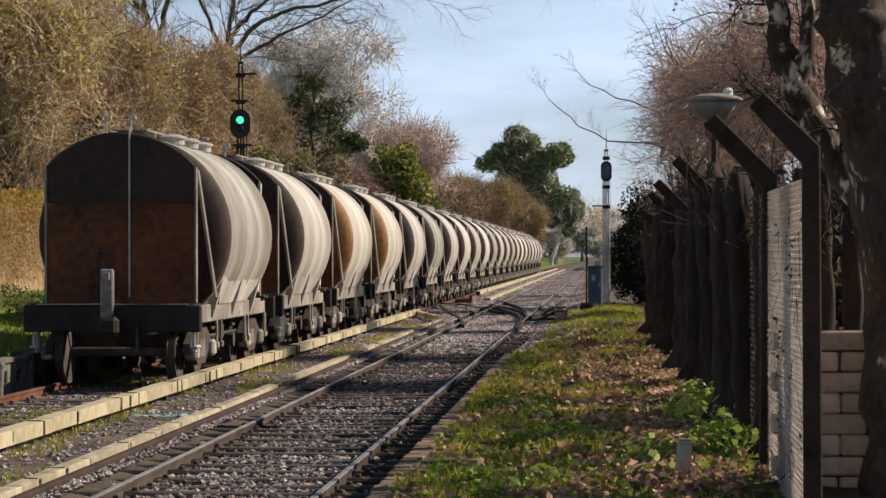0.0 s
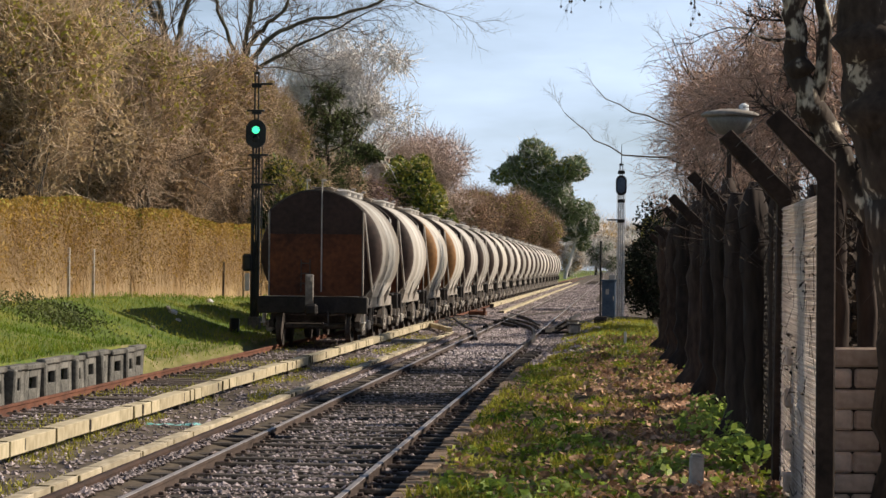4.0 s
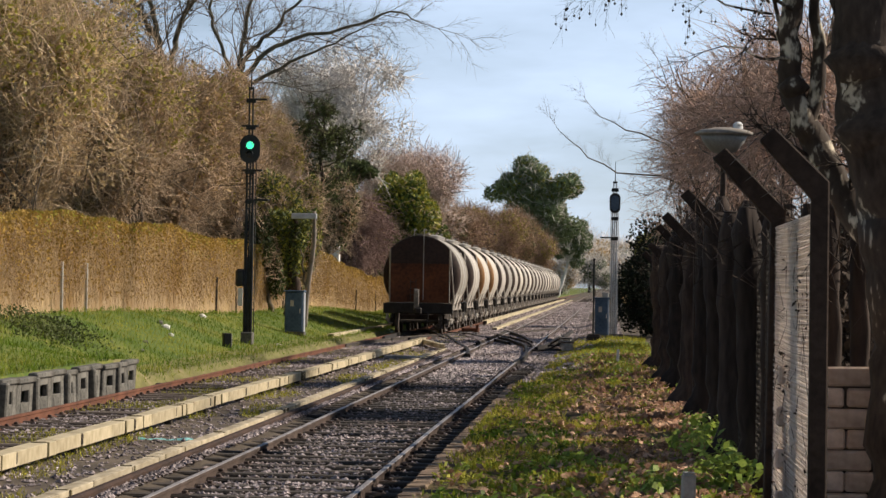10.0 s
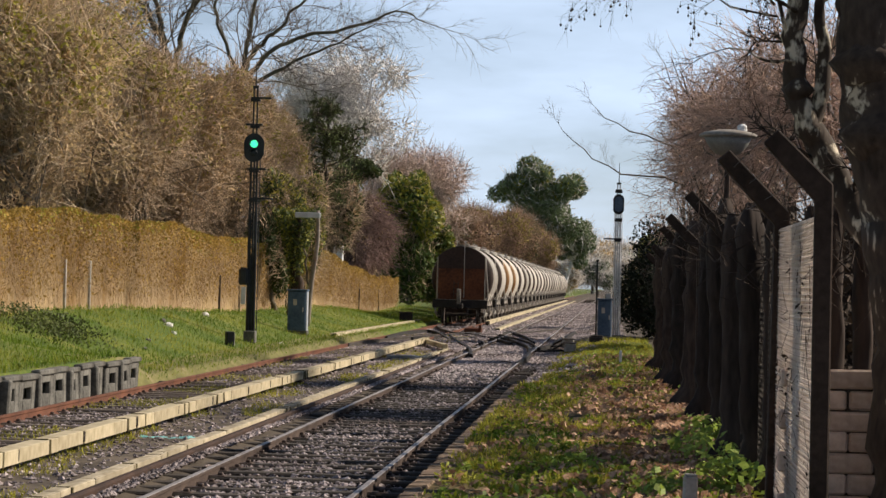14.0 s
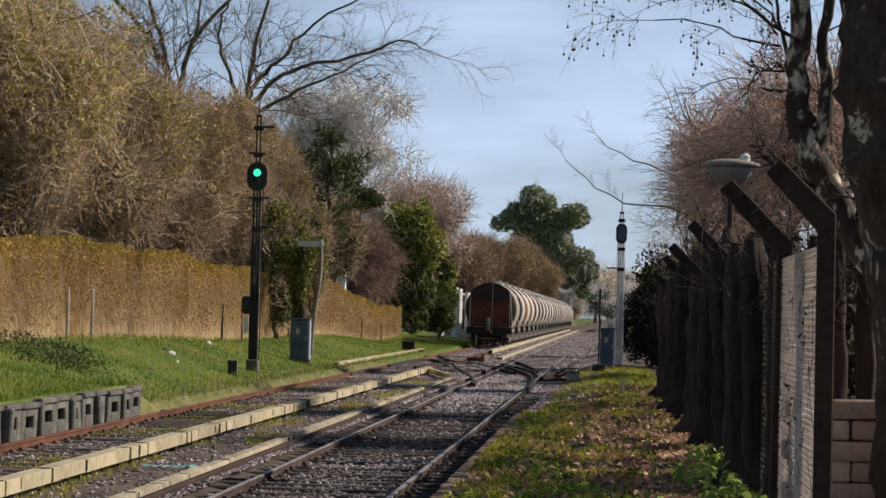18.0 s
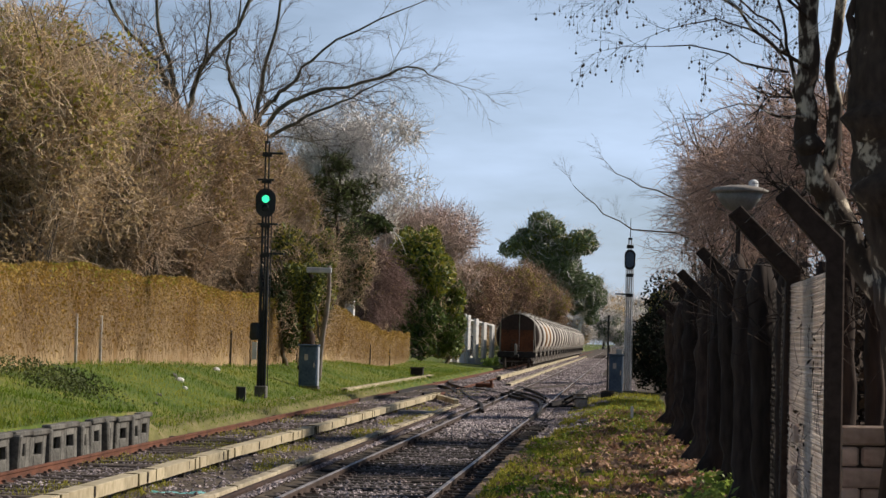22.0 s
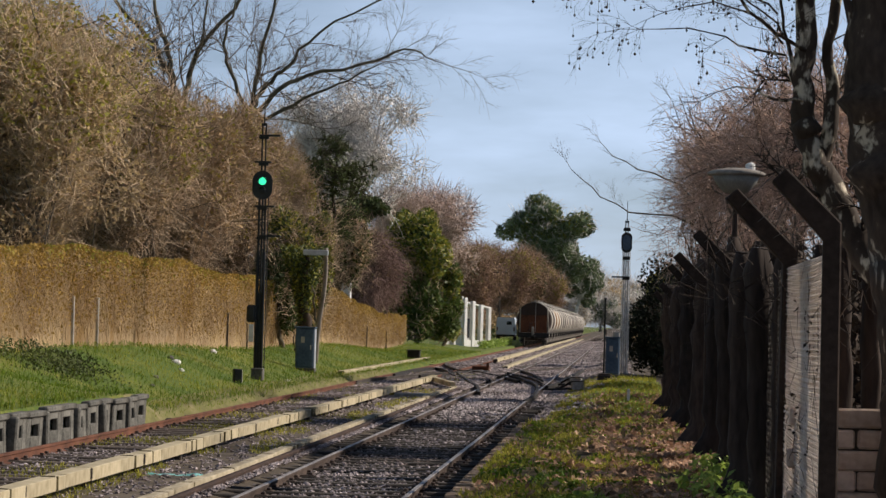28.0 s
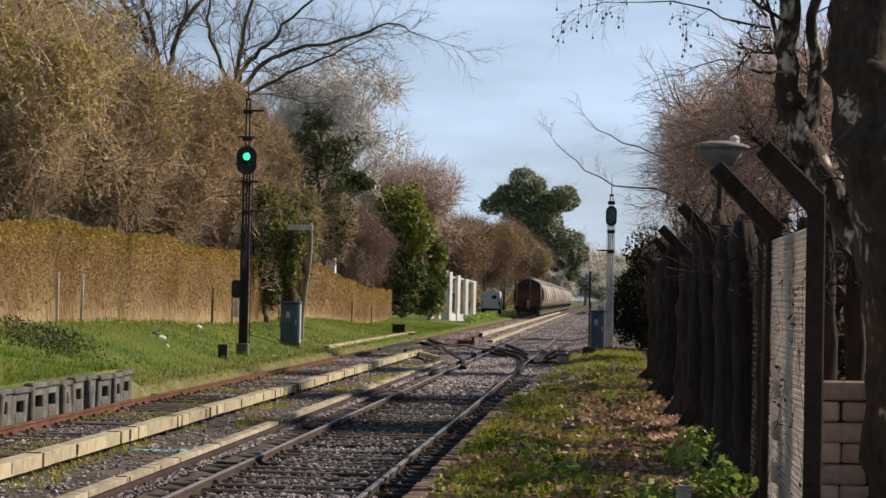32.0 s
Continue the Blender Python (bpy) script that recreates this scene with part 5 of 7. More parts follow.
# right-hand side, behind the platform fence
make_tree("hedge_bush", "dense evergreen bush at the platform's end, darkened with its shade", "bush", 1.9, 93, (0, 0, 1.9), (2.3, 4.4, 2.4), 90, 0.12, 30, 0.4, (500, 0.6, 0.012), "vine", (24000, 0.075), "shadehedge")
make_tree("hedge_bush", "evergreen bush grown into the fence, darkened with its shade", "bush", 2.1, 76, (0, 0, 1.8), (1.0, 4.5, 1.9), 92, 0.1, 18, 0.4, (300, 0.6, 0.012), "vine", (9000, 0.075), "shadehedge")
make_tree("hedge_bush", "olive-green bush beyond the hedge", "bush", 2.6, 122, (0, 0, 2.6), (1.8, 2.5, 2.5), 91, 0.12, 14, 0.42, (500, 0.6, 0.012), "twig", (7000, 0.09), "yellowgreen", (2500, 0.09, "olive"))
for i, (x, y, cz, r) in enumerate(((2.05, 50, 2.1, (0.8, 4.5, 2.1)), (2.1, 62, 2.1, (0.9, 5.0, 2.0)))):
    make_tree("hedge_bush", "dark withered bush tangled behind the fence", "bush", x, y, (0, 0, cz), r, 190 + i, 0.07, 22, 0.34, (900, 0.8, 0.008), "vine", (2000, 0.06), "vineleaf", group="withered bushes", bark="vine", core=0.2)
PLEACH = "leafless street tree with dense reddish brown twigs"
for i, (x, y, cz, r, n) in enumerate(((3.1, 50, 5.2, (1.9, 2.2, 2.2), 3600), (3.2, 66, 5.8, (2.3, 2.6, 2.8), 4500), (3.4, 40, 4.9, (1.5, 1.8, 1.9), 2400), (3.0, 86, 6.0, (2.4, 2.8, 3.2), 4500))):
    make_tree("street_tree", PLEACH, "tree", x, y, (0, 0, cz), r, 95 + i, 0.13, 15, 0.42, (int(n * 0.7), 1.0, 0.009), "twigpink", (700, 0.045), "twigpink", group="street trees", stems=1, core=0.25, lift=0.02, boughs=26)
limb_tree("street_tree", "leafless street tree with thin branches reaching over the line", "tree", 2.9, 72, [
    (0.13, 0.1, [(0, 0, 0), (0, 0, 4.2)]),
    (0.034, 0.01, [(0, 0, 4.2), (-1.15, 0, 5.25), (-2.6, 0, 5.35), (-3.7, 0, 5.95), (-4.4, 0, 6.6)]),
    (0.034, 0.01, [(0, 0, 4.4), (-1.15, 0.2, 6.2), (-2.5, 0, 6.65), (-3.4, 0, 7.2)]),
    (0.034, 0.01, [(0, 0, 4.2), (-0.8, 0, 6.6), (-1.4, 0, 8.6)])], 99, "bark", "bark", 2, 0.8, 0.0, 0.8, 0.6)

limb_tree("plane_tree", "old plane tree with flaking bark and knotted limbs beside the fence", "tree", 2.12, 17.0, [
    (0.33, 0.27, [(0, 0, 0), (0.02, 0, 0.9), (-0.02, 0, 1.7), (-0.14, 0, 2.4), (-0.3, 0, 3.0)]),
    (0.28, 0.16, [(-0.24, 0, 2.8), (-0.34, 0, 3.3), (-0.34, 0, 3.9), (-0.28, 0, 4.6), (-0.25, 0, 5.8)]),
    (0.12, 0.06, [(-0.1, 0.1, 1.9), (-0.38, 0.36, 2.32), (-0.6, 0.46, 2.7), (-0.76, 0.48, 2.98), (-0.86, 0.48, 3.35), (-0.84, 0.46, 3.9), (-0.8, 0.44, 5.2)]),
    (0.06, 0.03, [(-0.72, 0.46, 2.9), (-0.63, 0.5, 3.4), (-0.66, 0.5, 3.9), (-0.52, 0.45, 4.9)]),
    (0.05, 0.02, [(-0.30, -0.2, 2.7), (-0.52, -0.1, 3.2), (-0.56, 0, 3.9), (-0.6, 0, 4.9)]),
    (0.016, 0.007, [(-0.84, 0.46, 3.5), (-0.96, 0.4, 3.78), (-1.04, 0.3, 4.15), (-1.12, 0.2, 4.8)]),
    (0.013, 0.006, [(-0.84, 0.4, 3.75), (-1.15, 0.3, 3.95), (-1.45, 0.2, 4.2), (-1.8, 0.2, 4.4), (-2.15, 0.2, 4.38)]),
    (0.012, 0.006, [(-0.84, 0.4, 4.1), (-1.3, 0.1, 4.45), (-1.75, 0, 4.65), (-2.25, 0, 4.6)]),
    (0.009, 0.004, [(-0.98, 0.4, 3.72), (-1.25, 0.3, 3.75), (-1.5, 0.2, 3.85), (-1.85, 0.1, 3.86)]),
    (0.009, 0.004, [(-1.0, 0.4, 3.8), (-1.2, 0.5, 4.0), (-1.45, 0.5, 4.1), (-1.7, 0.4, 4.05)]),
    (0.009, 0.004, [(-0.95, 0.4, 3.8), (-1.1, 0.2, 3.95), (-1.3, 0.2, 4.1), (-1.5, 0.1, 4.3)]),
    (0.009, 0.004, [(-0.9, 0.4, 4.1), (-1.0, 0.2, 4.3), (-1.15, 0.2, 4.5), (-1.4, 0.1, 4.7)]),
    (0.013, 0.005, [(-0.85, 0.4, 3.4), (-1.05, 0.3, 3.4), (-1.3, 0.3, 3.48)]),
    (0.009, 0.004, [(-1.05, 0.3, 4.0), (-1.3, 0.6, 4.25), (-1.6, 0.5, 4.4), (-2.0, 0.4, 4.35)])], 101, "planebark", "vine", 2, 0.55, -0.03, 0.95, 0.5, True)


def plane_knots():
    t = [o for o in scene.objects if o.name.startswith("plane_tree")][0]
    rng = np.random.default_rng(7)
    for (x, y, z, r) in ((-0.28, -0.06, 2.85, 0.25), (-0.36, -0.05, 3.35, 0.24), (-0.82, 0.46, 3.2, 0.1)):
        g = Geo().lathe([(0.05 * r, -r)] + [(r * math.sin(a) * (1 + 0.18 * math.sin(5 * a)), -r * math.cos(a)) for a in [k * math.pi / 8 for k in range(1, 8)]] + [(0.05 * r, r)], 14)
        g.v = [(x + p[0] * (1 + 0.25 * noise.noise((p[0] * 6, p[1] * 6, p[2] * 6 + x))), y + p[1], z + p[2] * (1 + 0.2 * noise.noise((p[0] * 5 + 9, p[1] * 5, p[2] * 5)))) for p in g.v]
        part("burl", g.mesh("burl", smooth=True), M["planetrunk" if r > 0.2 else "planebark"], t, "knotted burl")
    # seed balls hanging from the twigs
    tips = TIPS["plane_tree"]
    tips = tips[(tips[:, 0] < -0.9) & (tips[:, 2] > 3.5)]
    tips = tips[rng.permutation(len(tips))[:420]]
    g = Geo()
    for q in tips:
        r = rng.uniform(0.007, 0.012)
        d = rng.uniform(0.02, 0.06)
        g.put([(q[0] + r * a, q[1] + r * b, q[2] - d + r * 1.3 * c) for a, b, c in ((1, 0, 0), (0, 1, 0), (-1, 0, 0), (0, -1, 0), (0, 0, 1), (0, 0, -1))], [(0, 1, 4), (1, 2, 4), (2, 3, 4), (3, 0, 4), (1, 0, 5), (2, 1, 5), (3, 2, 5), (0, 3, 5)])
        g.put([(q[0] - 0.0012, q[1], q[2] + 0.002), (q[0] + 0.0012, q[1], q[2] + 0.002), (q[0] + 0.0012, q[1], q[2] - d), (q[0] - 0.0012, q[1], q[2] - d)], [(0, 1, 2, 3)])
    tagged(part("seed_ball_spray", g.mesh("seed_ball_spray", fix=False), M["darkwood"], t, "hanging dry seed balls"), kind="stuff")


plane_knots()


# dry creeper over the left fence
def creeper_fence():
    rng = np.random.default_rng(31)
    t = thing("creeper_fence", "garden fence overgrown with dry ochre creeper", "fence", pose(0, 0, 0))
    x0, ya, yb = -13.5, 44.0, 152.0
    top = lambda y: 2.32 + 0.06 * math.sin(y * 0.45) + 0.04 * math.sin(y * 1.3) + 0.16 * ease(58, 75, y) - 0.66 * ease(110, 150, y)
    y = ya
    g = Geo()
    ys = steps((ya, yb, 1.2))
    for a in ys:
        za = ground_z(x0, a)
        g.v += [(x0, a, za - 0.1), (x0, a, za + top(a) - 0.12), (x0 - 0.2, a, za + top(a) - 0.12), (x0 - 0.2, a, za - 0.1)]
    g.f = [(4 * i + j, 4 * i + (j + 1) % 4, 4 * i + 4 + (j + 1) % 4, 4 * i + 4 + j) for i in range(len(ys) - 1) for j in range(4)]
    part("backing", g, M["creeper"], t, "tangle of dry stems")
    n = 15000
    yy = ya + (yb - ya) * rng.random(n) ** 1.25
    gz = np.array([ground_z(x0, v) for v in yy])
    tp = np.array([top(v) for v in yy])
    h = tp * (0.15 + 0.85 * rng.random(n) ** 0.6)
    p = np.stack([x0 + 0.03 + 0.12 * rng.random(n), yy, gz + h + 0.08], 1)
    ln = np.minimum(h, rng.uniform(0.3, 1.1, n))
    m = p + np.stack([0.05 + 0.1 * rng.random(n), rng.normal(0, 0.1, n), -ln * 0.5], 1)
    e = m + np.stack([rng.normal(0, 0.04, n), rng.normal(0, 0.1, n), -ln * 0.5], 1)
    r = rng.uniform(0.003, 0.008, (n, 1))
    segs = np.concatenate([np.concatenate([p, m, r, r * 0.8], 1), np.concatenate([m, e, r * 0.8, r * 0.4], 1)])
    tagged(part("creeper_tangle", tube_mesh("creeper_tangle", segs, 3), M["creeper"], t), kind="stuff")
    n = 52000
    yy = ya + (yb - ya) * rng.random(n) ** 1.25
    gz = np.array([ground_z(x0, v) for v in yy])
    tp = np.array([top(v) for v in yy])
    h = tp * (0.1 + 0.95 * rng.random(n) ** 0.45)
    p = np.stack([x0 + 0.06 + 0.2 * rng.random(n), yy, gz + h], 1)
    tagged(part("creeper_foliage", leaf_mesh("creeper_foliage", p, rng.uniform(0.02, 0.06, n), rng, droop=0.5), M["creeperleaf"], t), kind="stuff")
    n = 2600
    yy = ya + 70 * rng.random(n)
    p = np.stack([x0 + 0.05 + 0.2 * rng.random(n), yy, np.array([ground_z(x0, v) + top(v) for v in yy]) + 0.1 - 0.7 * rng.random(n) ** 2.2], 1)
    p = p[np.array([noise.noise((v * 0.25, 2.0, 0.0)) > -0.12 for v in yy])]
    tagged(part("creeper_foliage", leaf_mesh("creeper_foliage", p, rng.uniform(0.03, 0.08, len(p)), rng, droop=0.4), M["olive"], t), kind="stuff")
    for y, lean, mm in ((58.5, 0, "stub"), (61.3, 1, "stub"), (82, 4, "darkwood"), (86.5, -3, "darkwood"), (90, 9, "darkwood"), (95, -6, "darkwood"), (99, 5, "darkwood"), (128, 3, "darkwood"), (139, -2, "darkwood")):
        part("fence_post", Geo().box((0, 0, 0.6), (0.07, 0.07, 1.3), 0.01), M[mm], t, m=pose(x0 + 0.22, y, ground_z(x0 + 0.22, y), lean, lean * 0.4, 0))


creeper_fence()


# grass, weeds and fallen leaves
def blades(name, rng, x, y, h, wide, material, label):
    n = len(x)
    z = np.array([ground_z(a, b) for a, b in zip(x, y)])
    a = rng.uniform(0, 6.28, n)
    w = np.stack([np.cos(a), np.sin(a), 0 * a], 1) * (wide * rng.uniform(0.6, 1.4, n))[:, None]
    base = np.stack([x, y, z - 0.01], 1)
    tip = base + np.stack([rng.normal(0, 0.35, n) * h, rng.normal(0, 0.35, n) * h, h * rng.uniform(0.6, 1.3, n)], 1)
    mid = base * 0.45 + tip * 0.55 + np.stack([0 * x, 0 * x, h * 0.12], 1)
    me = quads(name, np.stack([base - w, mid - w * 0.6, tip, mid + w * 0.6], 1))
    return tagged(part(name, me, M[material]), label, "grass" if "leaf" not in name else "leaves", kind="stuff")


def lawns():
    rng = np.random.default_rng(77)
    n = 50000
    y = 30 + 130 * rng.random(n) ** 1.5
    x = rng.uniform(-13.4, -8.85, n)
    x = np.where(y < 45.5, np.minimum(x, -9.0), x)
    blades("grass", rng, x, y, rng.uniform(0.05, 0.16, n), 0.012, "grass", "fresh green grass on the sloping bank")
    n = 150000
    y = 13.5 + 75 * rng.random(n) ** 1.7
    x = -1.5 + 2.85 * rng.random(n)
    keep = np.array([noise.noise((a * 1.1, b * 0.5, 3.0)) + 0.7 * noise.noise((a * 4, b * 1.6, 7.0)) > 0.04 + 0.3 * ease(0.0, 1.0, a) for a, b in zip(x, y)])
    x, y = x[keep], y[keep]
    blades("turf", rng, x, y, rng.uniform(0.03, 0.12, len(x)), 0.009, "drygrass", "patchy mossy turf on the platform")
    n = 9000
    y = 44 + 60 * rng.random(n)
    x = rng.uniform(-8.5, -4.4, n)
    keep = np.array([noise.noise((a * 0.8, b * 0.3, 8.0)) > 0.12 and a < -5.0 for a, b in zip(x, y)])
    n = 46000
    x2, y2 = rng.uniform(-8.3, -4.5, n), 18 + 50 * rng.random(n)
    k2 = np.array([noise.noise((a * 0.9, b * 0.35, 5.0)) > 0.1 and a < -4.95 for a, b in zip(x2, y2)])
    xx, yy = np.concatenate([x[keep], x2[k2]]), np.concatenate([y[keep], y2[k2]])
    blades("track_weeds", rng, xx, yy, rng.uniform(0.03, 0.1, len(xx)), 0.008, "drygrass", "sparse weeds growing between the tracks")
    # blades added in the bright turf tone, standing in for sunlight on grass
    n = 4500
    x, y = rng.uniform(-0.3, 1.3, n), rng.uniform(48, 86, n)
    blades("grass", rng, x, y, rng.uniform(0.06, 0.2, n), 0.013, "drygrass", "yellow-green grass round the cabinet, toned bright as if sunlit")
    # fallen leaves
    n = 34000
    y = 15 + 50 * rng.random(n) ** 1.2
    x = np.minimum(1.2, rng.normal(0.6, 0.55, n))
    x = np.maximum(x, -1.3)
    keep = np.array([noise.noise((a * 1.2, b * 0.35, 11.0)) + 0.5 * noise.noise((a * 5, b * 1.5, 4.0)) > -0.12 for a, b in zip(x, y)])
    x, y = x[keep], y[keep]
    n = len(x)
    z = np.array([ground_z(a, b) for a, b in zip(x, y)])
    me = leaf_mesh("leaf_litter", np.stack([x, y, z + rng.uniform(0.015, 0.1, n)], 1), rng.uniform(0.022, 0.06, n), rng, flat=0.5, slim=0.7)
    tagged(part("leaf_litter", me, M["redleaf"]), "fallen brown and russet leaves along the fence", "leaves", kind="stuff")
    # dark moss clumps and stray dead leaves in the turf
    k = 330
    cx, cy = rng.uniform(-1.35, 1.1, k), 14.5 + 42 * rng.random(k) ** 1.4
    m = 46
    px = (cx[:, None] + rng.normal(0, 0.11, (k, m))).ravel()
    py = (cy[:, None] + rng.normal(0, 0.2, (k, m))).ravel()
    px = np.clip(px, -1.45, 1.2)
    pz = np.array([ground_z(a, b) for a, b in zip(px, py)]) + 0.02 + 0.07 * rng.random(k * m)
    me = leaf_mesh("moss_clumps", np.stack([px, py, pz], 1), rng.uniform(0.018, 0.045, k * m), rng, flat=0.3, slim=0.4)
    tagged(part("moss_clumps", me, M["grass"]), "green clumps of moss and clover in the turf", "moss", kind="stuff")
    n = 9000
    px, py = rng.uniform(-1.4, 1.1, n), 14.5 + 40 * rng.random(n) ** 1.3
    keep = np.array([noise.noise((a * 2.2, b * 0.8, 21.0)) > 0.0 for a, b in zip(px, py)])
    px, py = px[keep], py[keep]
    pz = np.array([ground_z(a, b) for a, b in zip(px, py)]) + 0.02 + 0.06 * rng.random(len(px))
    me = leaf_mesh("stray_leaves", np.stack([px, py, pz], 1), rng.uniform(0.018, 0.05, len(px)), rng, flat=0.5, slim=0.6)
    tagged(part("stray_leaves", me, M["redleaf"]), "stray dead leaves lying in the turf", "leaves", kind="stuff")
    # broad-leaved weeds
    for i, (cx, cy, rx, ry, n, hh) in enumerate(((1.0, 24.6, 0.22, 1.2, 560, 0.38), (0.45, 19.6, 0.3, 0.6, 420, 0.16), (-0.4, 18.0, 0.5, 0.7, 500, 0.09), (1.05, 20.6, 0.2, 0.8, 350, 0.3), (0.35, 62, 0.7, 8, 1500, 0.12), (-0.2, 22.5, 0.5, 0.5, 250, 0.08))):
        px, py = rng.normal(cx, rx, n), rng.normal(cy, ry, n)
        px = np.clip(px, -1.3, 1.22)
        pz = np.array([ground_z(a, b) for a, b in zip(px, py)]) + hh * rng.random(n) ** 0.8 * np.exp(-((px - cx) / (1.6 * rx)) ** 2)
        me = leaf_mesh("weed_patch", np.stack([px, py, pz + 0.02], 1), rng.uniform(0.022, 0.062, n), rng, flat=0.35, slim=0.6)
        tagged(part("weed_patch", me, M["weed"]), "patch of fresh broad-leaved weeds by the fence", "weeds", "", "stuff")
    n = 2600
    px, py = np.where(rng.random(n) < 0.6, rng.normal(-11.7, 0.4, n), rng.normal(-12.7, 0.5, n)), rng.normal(51.3, 1.2, n)
    pz = np.array([ground_z(a, b) for a, b in zip(px, py)]) + 0.35 * rng.random(n)
    me = leaf_mesh("weed_patch", np.stack([px, py, pz], 1), rng.uniform(0.02, 0.055, n), rng, slim=0.5)
    tagged(part("weed_patch", me, M["midgreen"]), "dark green weed clump on the bank", "weeds", "", "stuff")


lawns()


# dead vines hung on the platform fence
def fence_vines():
    rng = np.random.default_rng(61)
    lines = []
    for k in range(40):
        y = 19.6 + 38 * rng.random() ** 1.1
        h = rng.uniform(1.9, 2.7)
        x = FENCE_X + rng.uniform(0.08, 0.6)
        r = 0.025 + 0.08 * rng.random() ** 1.5
        dx, dy = rng.normal(0, 0.06), rng.normal(0, 0.16)
        pts = bow([(x, y, 0.1), (x + dx * 0.4 + rng.normal(0, 0.04), y + dy * 0.4, h * 0.35), (x + dx, y + dy, h * 0.7), (x + dx * 1.3 - 0.08, y + dy * 1.2, h)], 6)
        lines.append((pts, [r * 1.7, r * 1.2, r, r, r * 0.9, r * 0.8, r * 0.5]))
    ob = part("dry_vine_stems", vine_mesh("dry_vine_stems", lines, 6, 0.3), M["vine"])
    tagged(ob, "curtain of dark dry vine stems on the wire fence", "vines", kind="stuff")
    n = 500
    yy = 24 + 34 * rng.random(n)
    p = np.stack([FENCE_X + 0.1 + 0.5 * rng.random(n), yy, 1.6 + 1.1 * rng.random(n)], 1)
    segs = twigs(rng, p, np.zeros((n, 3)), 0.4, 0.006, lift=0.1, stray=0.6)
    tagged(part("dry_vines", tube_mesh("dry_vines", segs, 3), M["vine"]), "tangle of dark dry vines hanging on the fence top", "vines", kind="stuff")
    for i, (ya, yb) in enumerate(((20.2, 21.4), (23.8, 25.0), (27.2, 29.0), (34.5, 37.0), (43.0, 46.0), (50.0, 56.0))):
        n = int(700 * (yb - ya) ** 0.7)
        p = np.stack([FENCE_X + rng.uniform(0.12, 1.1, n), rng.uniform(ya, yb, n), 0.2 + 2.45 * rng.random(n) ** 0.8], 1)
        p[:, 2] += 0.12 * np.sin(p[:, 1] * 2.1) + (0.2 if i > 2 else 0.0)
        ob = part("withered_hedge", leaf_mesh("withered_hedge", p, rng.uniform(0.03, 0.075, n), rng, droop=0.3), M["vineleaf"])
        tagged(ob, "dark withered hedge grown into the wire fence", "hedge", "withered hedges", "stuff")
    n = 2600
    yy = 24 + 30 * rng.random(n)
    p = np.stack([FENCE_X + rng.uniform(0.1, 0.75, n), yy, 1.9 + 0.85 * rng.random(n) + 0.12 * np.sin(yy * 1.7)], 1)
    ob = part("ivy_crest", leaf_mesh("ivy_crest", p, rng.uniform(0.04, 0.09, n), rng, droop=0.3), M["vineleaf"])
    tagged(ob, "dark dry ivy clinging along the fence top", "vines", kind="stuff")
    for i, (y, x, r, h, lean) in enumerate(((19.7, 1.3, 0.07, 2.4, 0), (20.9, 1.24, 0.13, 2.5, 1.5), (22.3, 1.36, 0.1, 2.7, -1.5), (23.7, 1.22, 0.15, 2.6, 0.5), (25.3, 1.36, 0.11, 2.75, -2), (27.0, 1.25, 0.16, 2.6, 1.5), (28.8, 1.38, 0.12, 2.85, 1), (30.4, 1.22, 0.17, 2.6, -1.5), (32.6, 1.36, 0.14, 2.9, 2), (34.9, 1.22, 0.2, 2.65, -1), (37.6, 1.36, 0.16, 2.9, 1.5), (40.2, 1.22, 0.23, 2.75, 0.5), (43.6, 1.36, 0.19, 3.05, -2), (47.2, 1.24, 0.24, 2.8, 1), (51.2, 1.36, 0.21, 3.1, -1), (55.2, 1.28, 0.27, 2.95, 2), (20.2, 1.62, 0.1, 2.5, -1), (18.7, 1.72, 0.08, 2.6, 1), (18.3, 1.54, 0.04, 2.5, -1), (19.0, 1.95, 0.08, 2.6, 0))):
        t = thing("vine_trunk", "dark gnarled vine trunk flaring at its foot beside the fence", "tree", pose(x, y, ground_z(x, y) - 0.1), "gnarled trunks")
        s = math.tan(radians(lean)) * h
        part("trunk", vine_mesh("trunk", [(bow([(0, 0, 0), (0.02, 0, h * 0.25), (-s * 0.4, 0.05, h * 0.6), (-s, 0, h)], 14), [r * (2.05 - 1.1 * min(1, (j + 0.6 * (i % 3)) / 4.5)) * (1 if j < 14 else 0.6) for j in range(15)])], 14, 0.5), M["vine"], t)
        rr = np.random.default_rng(300 + i)
        pp = np.stack([rr.normal(-s, 0.12, 30), rr.normal(0, 0.3, 30), h * rr.uniform(0.7, 1.0, 30)], 1)
        tagged(part("crown", tube_mesh("crown", twigs(rr, pp, pp * 0 + np.array([0, 0, 0.3]), 0.4, 0.006, lift=0.2), 3), M["vine"], t), kind="stuff")


fence_vines()


